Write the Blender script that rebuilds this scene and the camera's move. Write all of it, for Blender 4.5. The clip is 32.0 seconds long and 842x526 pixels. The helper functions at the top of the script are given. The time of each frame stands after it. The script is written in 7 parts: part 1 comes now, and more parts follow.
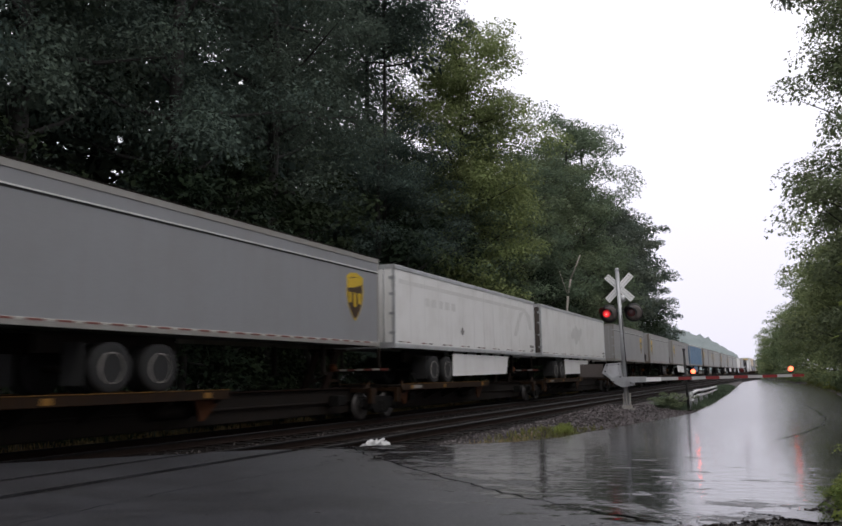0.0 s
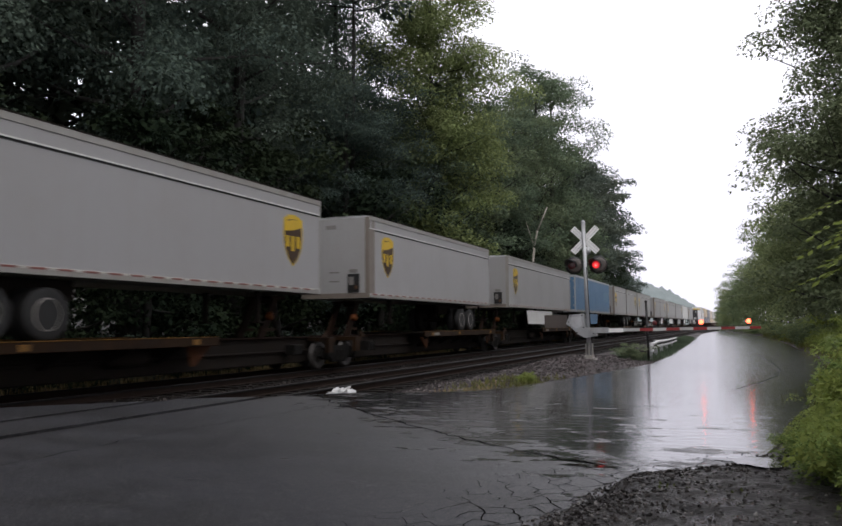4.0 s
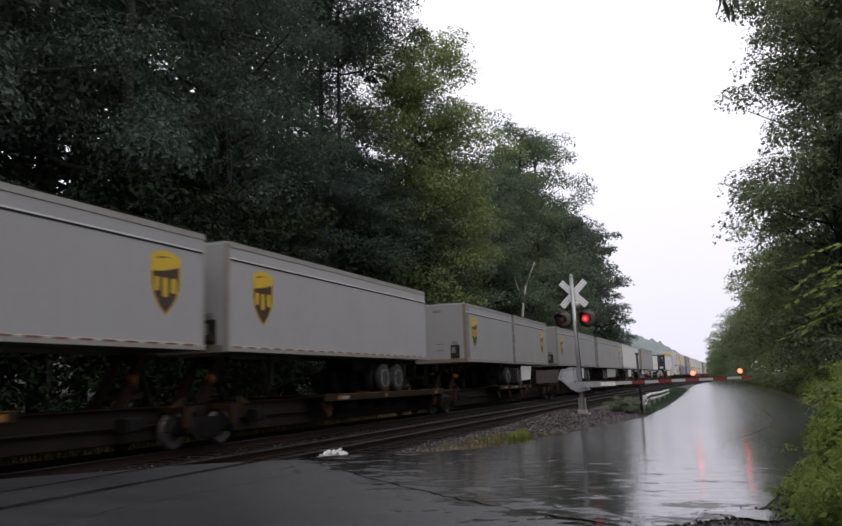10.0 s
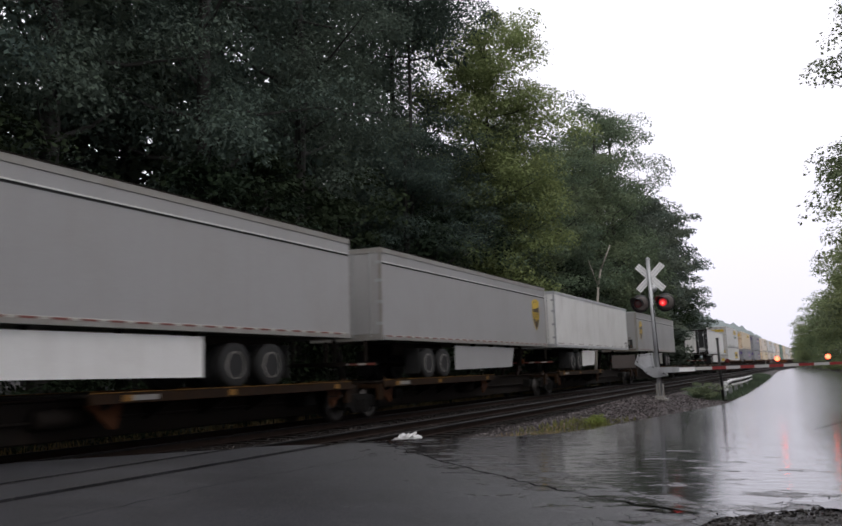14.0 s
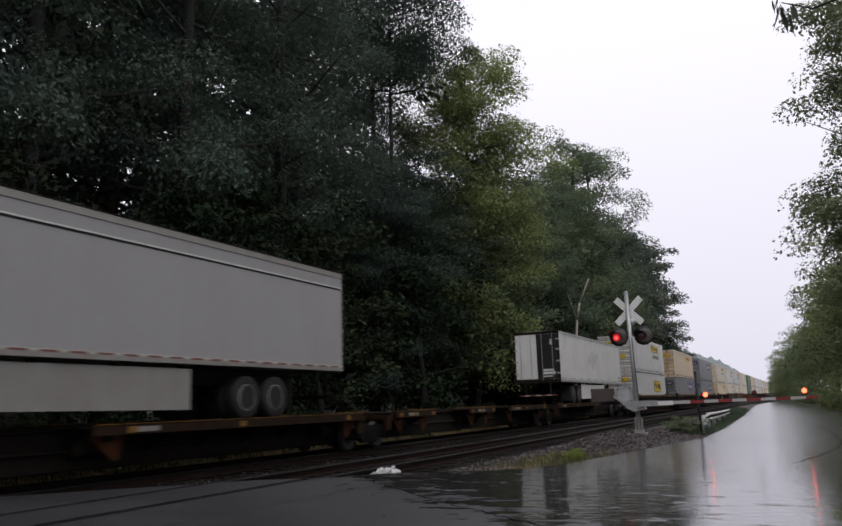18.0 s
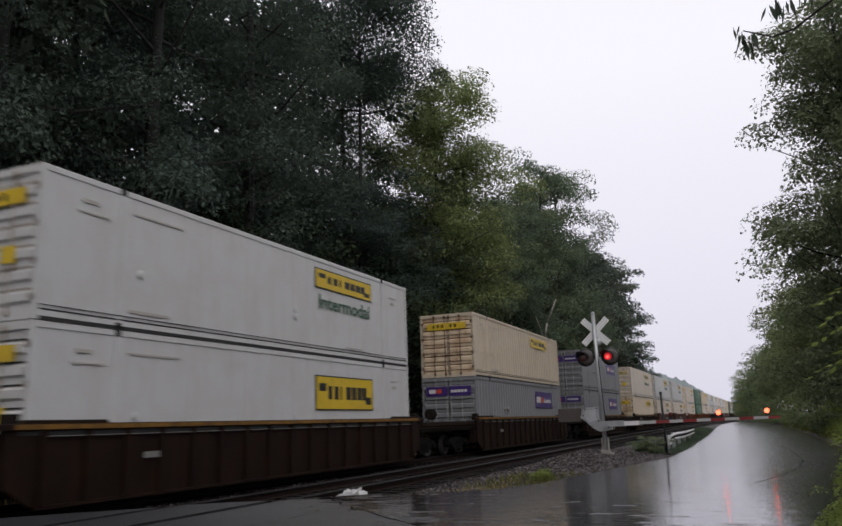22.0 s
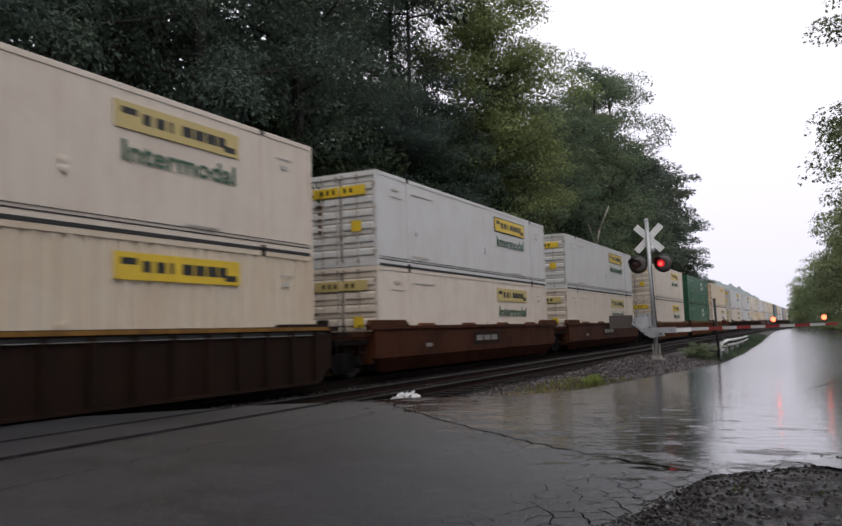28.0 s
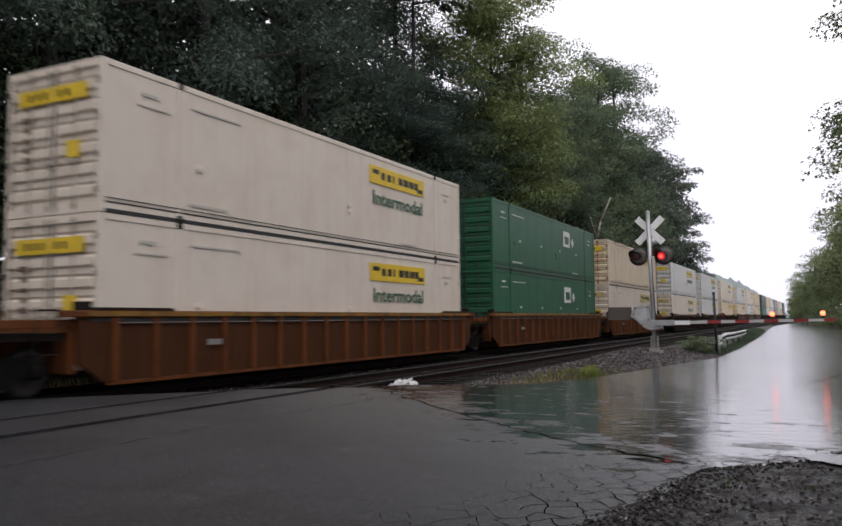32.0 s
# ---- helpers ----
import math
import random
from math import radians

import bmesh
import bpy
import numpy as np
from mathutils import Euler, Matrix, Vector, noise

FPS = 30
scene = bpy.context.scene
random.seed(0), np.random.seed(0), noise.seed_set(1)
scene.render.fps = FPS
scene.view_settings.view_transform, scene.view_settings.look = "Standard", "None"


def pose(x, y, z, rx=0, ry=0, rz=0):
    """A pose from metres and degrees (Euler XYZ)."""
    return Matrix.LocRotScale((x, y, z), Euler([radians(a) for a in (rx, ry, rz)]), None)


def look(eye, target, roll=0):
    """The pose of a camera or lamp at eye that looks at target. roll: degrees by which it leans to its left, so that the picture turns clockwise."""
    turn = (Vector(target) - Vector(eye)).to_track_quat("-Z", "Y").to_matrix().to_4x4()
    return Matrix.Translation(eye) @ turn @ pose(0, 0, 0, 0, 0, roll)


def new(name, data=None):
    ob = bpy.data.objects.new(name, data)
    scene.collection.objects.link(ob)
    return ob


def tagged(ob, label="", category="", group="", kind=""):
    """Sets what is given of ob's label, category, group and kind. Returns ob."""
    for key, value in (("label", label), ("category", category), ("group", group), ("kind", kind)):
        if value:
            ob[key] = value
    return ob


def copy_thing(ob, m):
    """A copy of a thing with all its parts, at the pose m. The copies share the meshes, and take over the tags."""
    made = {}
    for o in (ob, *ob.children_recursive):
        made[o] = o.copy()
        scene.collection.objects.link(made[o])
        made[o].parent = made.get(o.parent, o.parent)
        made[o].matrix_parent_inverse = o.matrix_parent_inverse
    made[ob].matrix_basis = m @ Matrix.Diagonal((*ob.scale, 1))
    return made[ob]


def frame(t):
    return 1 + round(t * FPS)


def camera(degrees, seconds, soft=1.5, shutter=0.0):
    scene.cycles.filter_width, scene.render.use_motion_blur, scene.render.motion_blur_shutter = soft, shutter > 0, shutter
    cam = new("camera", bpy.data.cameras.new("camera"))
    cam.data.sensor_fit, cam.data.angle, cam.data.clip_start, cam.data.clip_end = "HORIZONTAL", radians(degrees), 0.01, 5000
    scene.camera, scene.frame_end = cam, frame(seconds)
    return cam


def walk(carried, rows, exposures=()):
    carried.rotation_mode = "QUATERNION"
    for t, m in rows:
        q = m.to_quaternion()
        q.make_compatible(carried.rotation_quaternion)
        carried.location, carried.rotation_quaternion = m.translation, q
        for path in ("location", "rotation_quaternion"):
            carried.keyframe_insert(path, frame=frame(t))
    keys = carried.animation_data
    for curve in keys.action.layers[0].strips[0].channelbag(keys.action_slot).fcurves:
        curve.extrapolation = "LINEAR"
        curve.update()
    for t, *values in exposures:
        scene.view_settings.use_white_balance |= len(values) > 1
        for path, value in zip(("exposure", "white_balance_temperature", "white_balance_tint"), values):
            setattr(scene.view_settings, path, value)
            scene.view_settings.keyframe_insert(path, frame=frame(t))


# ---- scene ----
cam = camera(56.6, 32.0, soft=1.6, shutter=0.4)
EYE = 1.29
# seconds, yaw, pitch, roll of a camera held by hand on one spot
TURNS = [
    (0, 24.82, 8.32, 0.99), (0.5, 24.79, 8.33, 0.85), (1, 24.52, 8.36, 0.64), (1.5, 24.21, 8.37, 0.70),
    (2, 22.85, 8.38, 0.42), (2.5, 22.39, 7.14, 0.45), (3, 22.50, 4.78, 0.46), (3.5, 22.48, 4.56, 0.39),
    (4, 22.37, 4.63, 0.56), (4.5, 22.14, 4.70, 1.10), (6.5, 21.84, 4.99, 1.07), (7, 21.49, 6.13, 0.73),
    (7.5, 21.47, 6.48, 0.91), (8, 21.51, 6.79, 0.72), (8.5, 21.65, 7.06, 1.25), (9, 21.63, 8.06, 1.43),
    (9.5, 21.74, 8.75, 1.84), (10, 21.72, 8.84, 2.05), (10.5, 21.66, 9.18, 2.22), (11, 23.67, 8.46, 1.83),
    (11.5, 25.67, 8.28, 1.92), (12, 26.75, 8.32, 1.93), (12.5, 27.64, 8.11, 2.01), (13, 27.71, 8.05, 1.95),
    (13.5, 27.49, 7.88, 1.91), (14, 27.05, 7.92, 1.82), (14.5, 26.10, 7.64, 1.88), (16.5, 25.44, 10.14, 2.04),
    (17, 25.48, 10.35, 1.96), (17.5, 25.44, 10.42, 1.74), (18, 25.53, 10.24, 1.69), (18.5, 25.52, 10.45, 1.76),
    (19, 25.49, 10.11, 1.70), (19.5, 25.83, 9.98, 1.72), (20, 24.94, 11.13, 1.44), (20.5, 24.55, 11.45, 1.64),
    (21, 23.50, 11.44, 1.55), (21.5, 23.26, 11.45, 1.64), (22, 23.20, 11.62, 1.80), (22.5, 23.58, 11.11, 1.68),
    (23, 23.42, 11.47, 1.85), (23.5, 23.20, 11.74, 2.69), (24, 25.90, 9.53, 3.44), (24.5, 29.34, 6.83, 2.38),
    (25, 30.25, 7.10, 2.01), (25.5, 29.79, 7.01, 1.61), (26, 28.94, 6.93, 2.05), (26.5, 28.00, 5.88, 1.84),
    (28.5, 26.32, 4.89, 1.28), (29, 25.69, 4.87, 0.48), (29.5, 25.79, 4.91, 0.78), (30, 26.09, 4.71, 0.44),
    (30.5, 26.57, 5.08, 0.68), (31, 26.65, 4.07, 0.77), (31.5, 26.57, 3.84, 0.90), (32, 26.85, 4.11, 0.56),
]
EXPOSURES = [(0, 0.0), (2, -0.06), (3, 0.14), (4, 0.2), (8, 0.02), (10, -0.03), (13, 0.05), (14.5, 0.02), (17, -0.2), (20, -0.22), (23, -0.34), (24.2, -0.28), (26, -0.04), (29, 0.03), (32, 0.16)]
walk(cam, [(t, pose(0, 0, EYE, 90 + p, r, yaw)) for t, yaw, p, r in TURNS], EXPOSURES)

# ---- light: an overcast, rainy sky ----
world = bpy.data.worlds.new("overcast_sky")
scene.world = world
world.use_nodes = True
wn, wl = world.node_tree.nodes, world.node_tree.links
sky = wn.new("ShaderNodeTexSky")
sky.sky_type, sky.sun_disc = "NISHITA", False
sky.sun_elevation, sky.sun_rotation = radians(55), radians(145)
sky.air_density, sky.dust_density, sky.ozone_density = 1.0, 6.0, 1.0
cloud = wn.new("ShaderNodeMix")
cloud.data_type = "RGBA"
cloud.inputs["Factor"].default_value = 0.93
cloud_tc = wn.new("ShaderNodeTexCoord")
cloud_up = wn.new("ShaderNodeSeparateXYZ")
wl.new(cloud_tc.outputs["Generated"], cloud_up.inputs["Vector"])
cloud_ramp = wn.new("ShaderNodeValToRGB")      # cloud cover: duller towards the horizon
cloud_ramp.color_ramp.elements[0].position, cloud_ramp.color_ramp.elements[0].color = 0.0, (0.76, 0.755, 0.83, 1)
cloud_ramp.color_ramp.elements[1].position, cloud_ramp.color_ramp.elements[1].color = 0.42, (1.0, 1.0, 1.02, 1)
wl.new(cloud_up.outputs["Z"], cloud_ramp.inputs["Fac"])
cloud_gain = wn.new("ShaderNodeMix")
cloud_gain.data_type, cloud_gain.blend_type = "RGBA", "MULTIPLY"
cloud_gain.inputs["Factor"].default_value = 1.0
cloud_gain.inputs["B"].default_value = (10.4, 10.2, 10.75, 1)
wl.new(cloud_ramp.outputs["Color"], cloud_gain.inputs["A"])
wl.new(cloud_gain.outputs["Result"], cloud.inputs["B"])
wl.new(sky.outputs["Color"], cloud.inputs["A"])
wl.new(cloud.outputs["Result"], wn["Background"].inputs["Color"])
wn["Background"].inputs["Strength"].default_value = 0.12
sun = new("sun", bpy.data.lights.new("sun", "SUN"))
sun.data.energy, sun.data.angle, sun.data.color = 0.9, radians(50), (1.0, 0.97, 0.93)
sun.matrix_world = look((0, 0, 60), (-24, 34, 0))


# ---- materials ----
def node_mat(name):
    m = bpy.data.materials.new(name)
    m.use_nodes = True
    return m, m.node_tree.nodes, m.node_tree.links, m.node_tree.nodes["Principled BSDF"]


def noise_node(n, l, scale, detail=5, rough=0.6, stretch=None, coords="Object"):
    tc = n.new("ShaderNodeTexCoord")
    t = n.new("ShaderNodeTexNoise")
    t.inputs["Scale"].default_value, t.inputs["Detail"].default_value, t.inputs["Roughness"].default_value = scale, detail, rough
    if stretch:
        mp = n.new("ShaderNodeMapping")
        mp.inputs["Scale"].default_value = stretch
        l.new(tc.outputs[coords], mp.inputs["Vector"])
        l.new(mp.outputs["Vector"], t.inputs["Vector"])
    else:
        l.new(tc.outputs[coords], t.inputs["Vector"])
    return t.outputs["Fac"]


def ramp(n, l, fac, stops):
    r = n.new("ShaderNodeValToRGB")
    e = r.color_ramp.elements
    while len(e) < len(stops):
        e.new(0.5)
    for el, (p, c) in zip(e, stops):
        el.position, el.color = p, (*c, 1) if len(c) == 3 else c
    l.new(fac, r.inputs["Fac"])
    return r.outputs["Color"]


def mixc(n, l, fac, a, b, blend="MIX"):
    m = n.new("ShaderNodeMix")
    m.data_type, m.blend_type = "RGBA", blend
    for sock, val in ((m.inputs["Factor"], fac), (m.inputs["A"], a), (m.inputs["B"], b)):
        if isinstance(val, (int, float)):
            sock.default_value = val
        elif isinstance(val, tuple):
            sock.default_value = (*val, 1)
        else:
            l.new(val, sock)
    return m.outputs["Result"]


def bump(n, l, b, height, strength, dist=0.02):
    k = n.new("ShaderNodeBump")
    k.inputs["Strength"].default_value, k.inputs["Distance"].default_value = strength, dist
    l.new(height, k.inputs["Height"])
    l.new(k.outputs["Normal"], b.inputs["Normal"])
    return k


def rgb(v, k):
    return tuple(max(0.0, c * k) for c in v)


def paint(name, col, rough=0.45, metal=0.0, dirt=(0.10, 0.085, 0.065), amount=0.35, scale=1.2, streak=True, grain=0.08, vary=0.0):
    """Painted or bare sheet with broad stains, run-down streaks and fine grain."""
    m, n, l, b = node_mat(name)
    big = noise_node(n, l, scale, 6, 0.62)
    fine = noise_node(n, l, 38, 4, 0.6)
    c = mixc(n, l, ramp(n, l, fine, [(0.3, (0, 0, 0)), (0.75, (1, 1, 1))]), rgb(col, 1 - grain), rgb(col, 1 + grain))
    if vary:
        oi = n.new("ShaderNodeObjectInfo")
        c = mixc(n, l, oi.outputs["Random"], c, rgb(col, 1 - vary))
    stain = ramp(n, l, big, [(0.46, (0, 0, 0)), (0.82, (amount, amount, amount))])
    c = mixc(n, l, stain, c, dirt)
    if streak:
        run = noise_node(n, l, 2.2, 5, 0.65, (1.6, 1.6, 0.12))
        c = mixc(n, l, ramp(n, l, run, [(0.5, (0, 0, 0)), (0.8, (amount * 0.8,) * 3)]), c, dirt)
    l.new(c, b.inputs["Base Color"])
    b.inputs["Metallic"].default_value = metal
    r = n.new("ShaderNodeMapRange")
    r.inputs["To Min"].default_value, r.inputs["To Max"].default_value = rough * 0.75, min(1, rough * 1.3)
    l.new(big, r.inputs["Value"])
    l.new(r.outputs["Result"], b.inputs["Roughness"])
    bump(n, l, b, fine, 0.08, 0.004)
    return m


def glow(name, col, strength):
    m, n, l, b = node_mat(name)
    b.inputs["Base Color"].default_value = (*rgb(col, 0.4), 1)
    b.inputs["Emission Color"].default_value = (*col, 1)
    b.inputs["Emission Strength"].default_value = strength
    b.inputs["Roughness"].default_value = 0.25
    return m


def leaf_mat(name, lo, hi, trans=0.3, rough=0.6, spec=0.14):
    m, n, l, b = node_mat(name)
    geo = n.new("ShaderNodeNewGeometry")
    oi = n.new("ShaderNodeObjectInfo")
    c = ramp(n, l, geo.outputs["Random Per Island"], [(0.0, lo), (0.7, tuple((p + q) / 2 for p, q in zip(lo, hi))), (1.0, hi)])
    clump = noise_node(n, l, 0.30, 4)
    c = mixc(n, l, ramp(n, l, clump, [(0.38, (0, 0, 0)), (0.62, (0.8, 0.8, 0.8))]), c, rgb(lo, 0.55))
    c = mixc(n, l, oi.outputs["Random"], c, mixc(n, l, 0.35, c, (hi[0] * 1.2, hi[1] * 0.95, hi[2] * 0.7)))
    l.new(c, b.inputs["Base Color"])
    b.inputs["Roughness"].default_value, b.inputs["Specular IOR Level"].default_value = rough, spec
    t = n.new("ShaderNodeBsdfTranslucent")
    l.new(c, t.inputs["Color"])
    mx = n.new("ShaderNodeMixShader")
    mx.inputs["Fac"].default_value = trans
    l.new(b.outputs["BSDF"], mx.inputs[1])
    l.new(t.outputs["BSDF"], mx.inputs[2])
    l.new(mx.outputs["Shader"], n["Material Output"].inputs["Surface"])
    return m


def wet_asphalt(name):
    m, n, l, b = node_mat(name)
    grit = noise_node(n, l, 85, 5, 0.8)
    mottle = noise_node(n, l, 9, 6, 0.75)
    patch = noise_node(n, l, 0.9, 6, 0.65, (0.5, 1.0, 1.0))
    worn = noise_node(n, l, 0.23, 5, 0.6)
    c = ramp(n, l, grit, [(0.25, (0.013, 0.0135, 0.016)), (0.6, (0.029, 0.030, 0.035)), (0.85, (0.12, 0.12, 0.13))])
    c = mixc(n, l, ramp(n, l, patch, [(0.46, (0, 0, 0)), (0.56, (0.85, 0.85, 0.85))]), c, (0.009, 0.0093, 0.0105))
    c = mixc(n, l, ramp(n, l, worn, [(0.45, (0, 0, 0)), (0.7, (0.5, 0.5, 0.5))]), c, (0.030, 0.029, 0.031))
    c = mixc(n, l, ramp(n, l, mottle, [(0.42, (0, 0, 0)), (0.66, (0.45, 0.45, 0.45))]), c, (0.042, 0.042, 0.047))
    speck = n.new("ShaderNodeTexVoronoi")      # pale aggregate worn bare
    speck.inputs["Scale"].default_value = 70
    tc0 = n.new("ShaderNodeTexCoord")
    l.new(tc0.outputs["Object"], speck.inputs["Vector"])
    spot = n.new("ShaderNodeSeparateColor")
    l.new(speck.outputs["Color"], spot.inputs["Color"])
    c = mixc(n, l, ramp(n, l, spot.outputs["Green"], [(0.90, (0, 0, 0)), (0.99, (0.8, 0.8, 0.8))]), c, (0.16, 0.155, 0.15))
    l.new(c, b.inputs["Base Color"])
    # standing water: smooth films among rougher, barely wet patches
    film = noise_node(n, l, 2.3, 10, 0.72, (0.55, 1.0, 1.0))
    sx = n.new("ShaderNodeSeparateXYZ")
    tc = n.new("ShaderNodeTexCoord")
    l.new(tc.outputs["Object"], sx.inputs["Vector"])

    def plus(a, z):
        k = n.new("ShaderNodeMath")
        l.new(a, k.inputs[0])
        l.new(z, k.inputs[1])
        return k.outputs[0]

    # the lane beyond the long crack lies low and holds water, the crossing apron drains
    slant = n.new("ShaderNodeMath")
    slant.operation = "MULTIPLY_ADD"
    slant.inputs[1].default_value = 0.92
    l.new(sx.outputs["X"], slant.inputs[0])
    l.new(sx.outputs["Y"], slant.inputs[2])

    def level(f0, f1, t0, t1):
        k = n.new("ShaderNodeMapRange")
        k.inputs["From Min"].default_value, k.inputs["From Max"].default_value = f0, f1
        k.inputs["To Min"].default_value, k.inputs["To Max"].default_value = t0, t1
        l.new(slant.outputs[0], k.inputs["Value"])
        return k.outputs["Result"]

    depth = plus(plus(film, level(4.0, 7.0, -0.19, 0.060)), level(8.0, 20.0, 0.0, 0.14))
    wet = ramp(n, l, depth, [(0.44, (0, 0, 0)), (0.52, (1, 1, 1))])
    r = n.new("ShaderNodeMapRange")
    r.inputs["To Min"].default_value = 0.42
    l.new(wet, r.inputs["Value"])
    l.new(level(7.0, 24.0, 0.085, 0.20), r.inputs["To Max"])      # farther on the film is pocked by rain
    l.new(r.outputs["Result"], b.inputs["Roughness"])
    b.inputs["IOR"].default_value = 1.65
    sp = n.new("ShaderNodeMapRange")
    sp.inputs["To Max"].default_value = 0.60
    l.new(level(2.2, 6.0, 0.14, 0.66), sp.inputs["To Min"])
    l.new(wet, sp.inputs["Value"])
    l.new(sp.outputs["Result"], b.inputs["Specular IOR Level"])
    ripple = noise_node(n, l, 7.0, 2.5, 0.5, (0.5, 1.0, 1.0))
    k1 = n.new("ShaderNodeBump")
    k1.inputs["Strength"].default_value, k1.inputs["Distance"].default_value = 0.27, 0.02
    l.new(ripple, k1.inputs["Height"])
    k2 = n.new("ShaderNodeBump")
    k2.inputs["Distance"].default_value = 0.006
    inv = n.new("ShaderNodeMapRange")
    inv.inputs["To Min"].default_value, inv.inputs["To Max"].default_value = 0.8, 0.02
    l.new(wet, inv.inputs["Value"])
    l.new(inv.outputs["Result"], k2.inputs["Strength"])
    l.new(grit, k2.inputs["Height"])
    l.new(k1.outputs["Normal"], k2.inputs["Normal"])
    l.new(k2.outputs["Normal"], b.inputs["Normal"])
    return m


def broken_stone(name, cols, rough=0.5, spec=0.15):
    """Loose stones, each of its own shade."""
    m, n, l, b = node_mat(name)
    geo = n.new("ShaderNodeNewGeometry")
    oi = n.new("ShaderNodeObjectInfo")
    add = n.new("ShaderNodeMath")
    add.operation = "ADD"
    l.new(geo.outputs["Random Per Island"], add.inputs[0])
    l.new(oi.outputs["Random"], add.inputs[1])
    one = n.new("ShaderNodeMath")
    one.operation = "FRACT"
    l.new(add.outputs[0], one.inputs[0])
    c = ramp(n, l, one.outputs[0], list(zip((0.0, 0.35, 0.65, 0.86, 0.96), cols)))
    fine = noise_node(n, l, 45, 4, 0.65)
    c = mixc(n, l, ramp(n, l, fine, [(0.35, (0, 0, 0)), (0.7, (0.55, 0.55, 0.55))]), c, rgb(cols[0], 0.7))
    l.new(c, b.inputs["Base Color"])
    b.inputs["Roughness"].default_value, b.inputs["Specular IOR Level"].default_value = rough, spec
    bump(n, l, b, fine, 0.3, 0.006)
    return m


def stony(name, cols, scale=26, wet=0.45, relief=0.5, spread=0.6, spec=0.25, patchy=False):
    m, n, l, b = node_mat(name)
    tc = n.new("ShaderNodeTexCoord")
    v = n.new("ShaderNodeTexVoronoi")
    v.inputs["Scale"].default_value = scale
    l.new(tc.outputs["Object"], v.inputs["Vector"])
    big = noise_node(n, l, spread, 5, 0.6)
    bw = n.new("ShaderNodeSeparateColor")
    l.new(v.outputs["Color"], bw.inputs["Color"])
    c = ramp(n, l, bw.outputs["Red"], [(0.0, cols[0]), (0.6, cols[1]), (1.0, cols[2])])
    c = mixc(n, l, ramp(n, l, big, [(0.4, (0, 0, 0)), (0.7, (0.8, 0.8, 0.8))]), c, rgb(cols[0], 0.8))
    l.new(c, b.inputs["Base Color"])
    b.inputs["Roughness"].default_value, b.inputs["Specular IOR Level"].default_value = wet, spec
    bump(n, l, b, v.outputs["Distance"], relief, 0.03)
    if patchy:      # puddled mud between drier patches
        mud = noise_node(n, l, 3.2, 7, 0.7)
        k = n.new("ShaderNodeMapRange")
        k.inputs["From Min"].default_value, k.inputs["From Max"].default_value = 0.42, 0.60
        k.inputs["To Min"].default_value, k.inputs["To Max"].default_value = 0.22, 0.75
        l.new(mud, k.inputs["Value"])
        l.new(k.outputs["Result"], b.inputs["Roughness"])
    return m


ASPHALT = wet_asphalt("wet_asphalt")
WATER, _wn, _wl, _wb = node_mat("rain_water")
_wb.inputs["Base Color"].default_value = (0.012, 0.011, 0.010, 1)
_wb.inputs["Roughness"].default_value, _wb.inputs["IOR"].default_value = 0.04, 1.33
bump(_wn, _wl, _wb, noise_node(_wn, _wl, 9, 3), 0.12, 0.01)
DIRT = stony("wet_dirt_and_gravel", [(0.006, 0.005, 0.005), (0.017, 0.014, 0.013), (0.075, 0.066, 0.062)], 80, 0.6, 0.8, 1.6, 0.3, True)
BALLAST = stony("ballast", [(0.016, 0.014, 0.014), (0.050, 0.040, 0.039), (0.15, 0.125, 0.12)], 24, 0.6, 0.6, 0.6, 0.12)
# track bed and its stones are darkened to paint the train's shadow
TRACK_BED = stony("oily_track_bed", [(0.006, 0.005, 0.005), (0.014, 0.012, 0.011), (0.04, 0.034, 0.03)], 20, 0.8, 0.5, 0.6, 0.04)
DARK_STONE = broken_stone("oily_ballast_stone", [(0.010, 0.009, 0.009), (0.020, 0.017, 0.016), (0.034, 0.028, 0.026), (0.060, 0.050, 0.046), (0.10, 0.088, 0.08)], 0.55, 0.10)
EARTH = stony("forest_floor", [(0.010, 0.009, 0.006), (0.020, 0.017, 0.010), (0.04, 0.034, 0.018)], 8, 0.8)
TAR = paint("tar_seam", (0.006, 0.006, 0.006), 0.9, 0, (0.006, 0.006, 0.006), 0.2, 3, False)
TAR.node_tree.nodes["Principled BSDF"].inputs["Specular IOR Level"].default_value = 0.0
PEBBLE = broken_stone("wet_pebble", [(0.016, 0.014, 0.013), (0.030, 0.026, 0.024), (0.055, 0.047, 0.044), (0.13, 0.12, 0.115), (0.26, 0.25, 0.24)], 0.4, 0.3)
STONE = broken_stone("crushed_stone", [(0.024, 0.020, 0.020), (0.048, 0.038, 0.038), (0.074, 0.062, 0.062), (0.14, 0.122, 0.12), (0.30, 0.275, 0.27)], 0.5, 0.15)
RAIL = paint("worn_rail_steel", (0.011, 0.010, 0.010), 0.38, 0.0, (0.014, 0.010, 0.008), 0.5, 5, False)
RAIL_WEB = paint("rusty_rail_web", (0.024, 0.016, 0.013), 0.7, 0.2, (0.02, 0.015, 0.012), 0.4, 4, False)
TIE = paint("creosote_wood", (0.014, 0.012, 0.011), 0.8, 0, (0.03, 0.026, 0.022), 0.4, 3, False)
SIGN_WHITE = paint("sign_white", (0.86, 0.86, 0.85), 0.4, 0, (0.6, 0.58, 0.55), 0.2, 3, False)
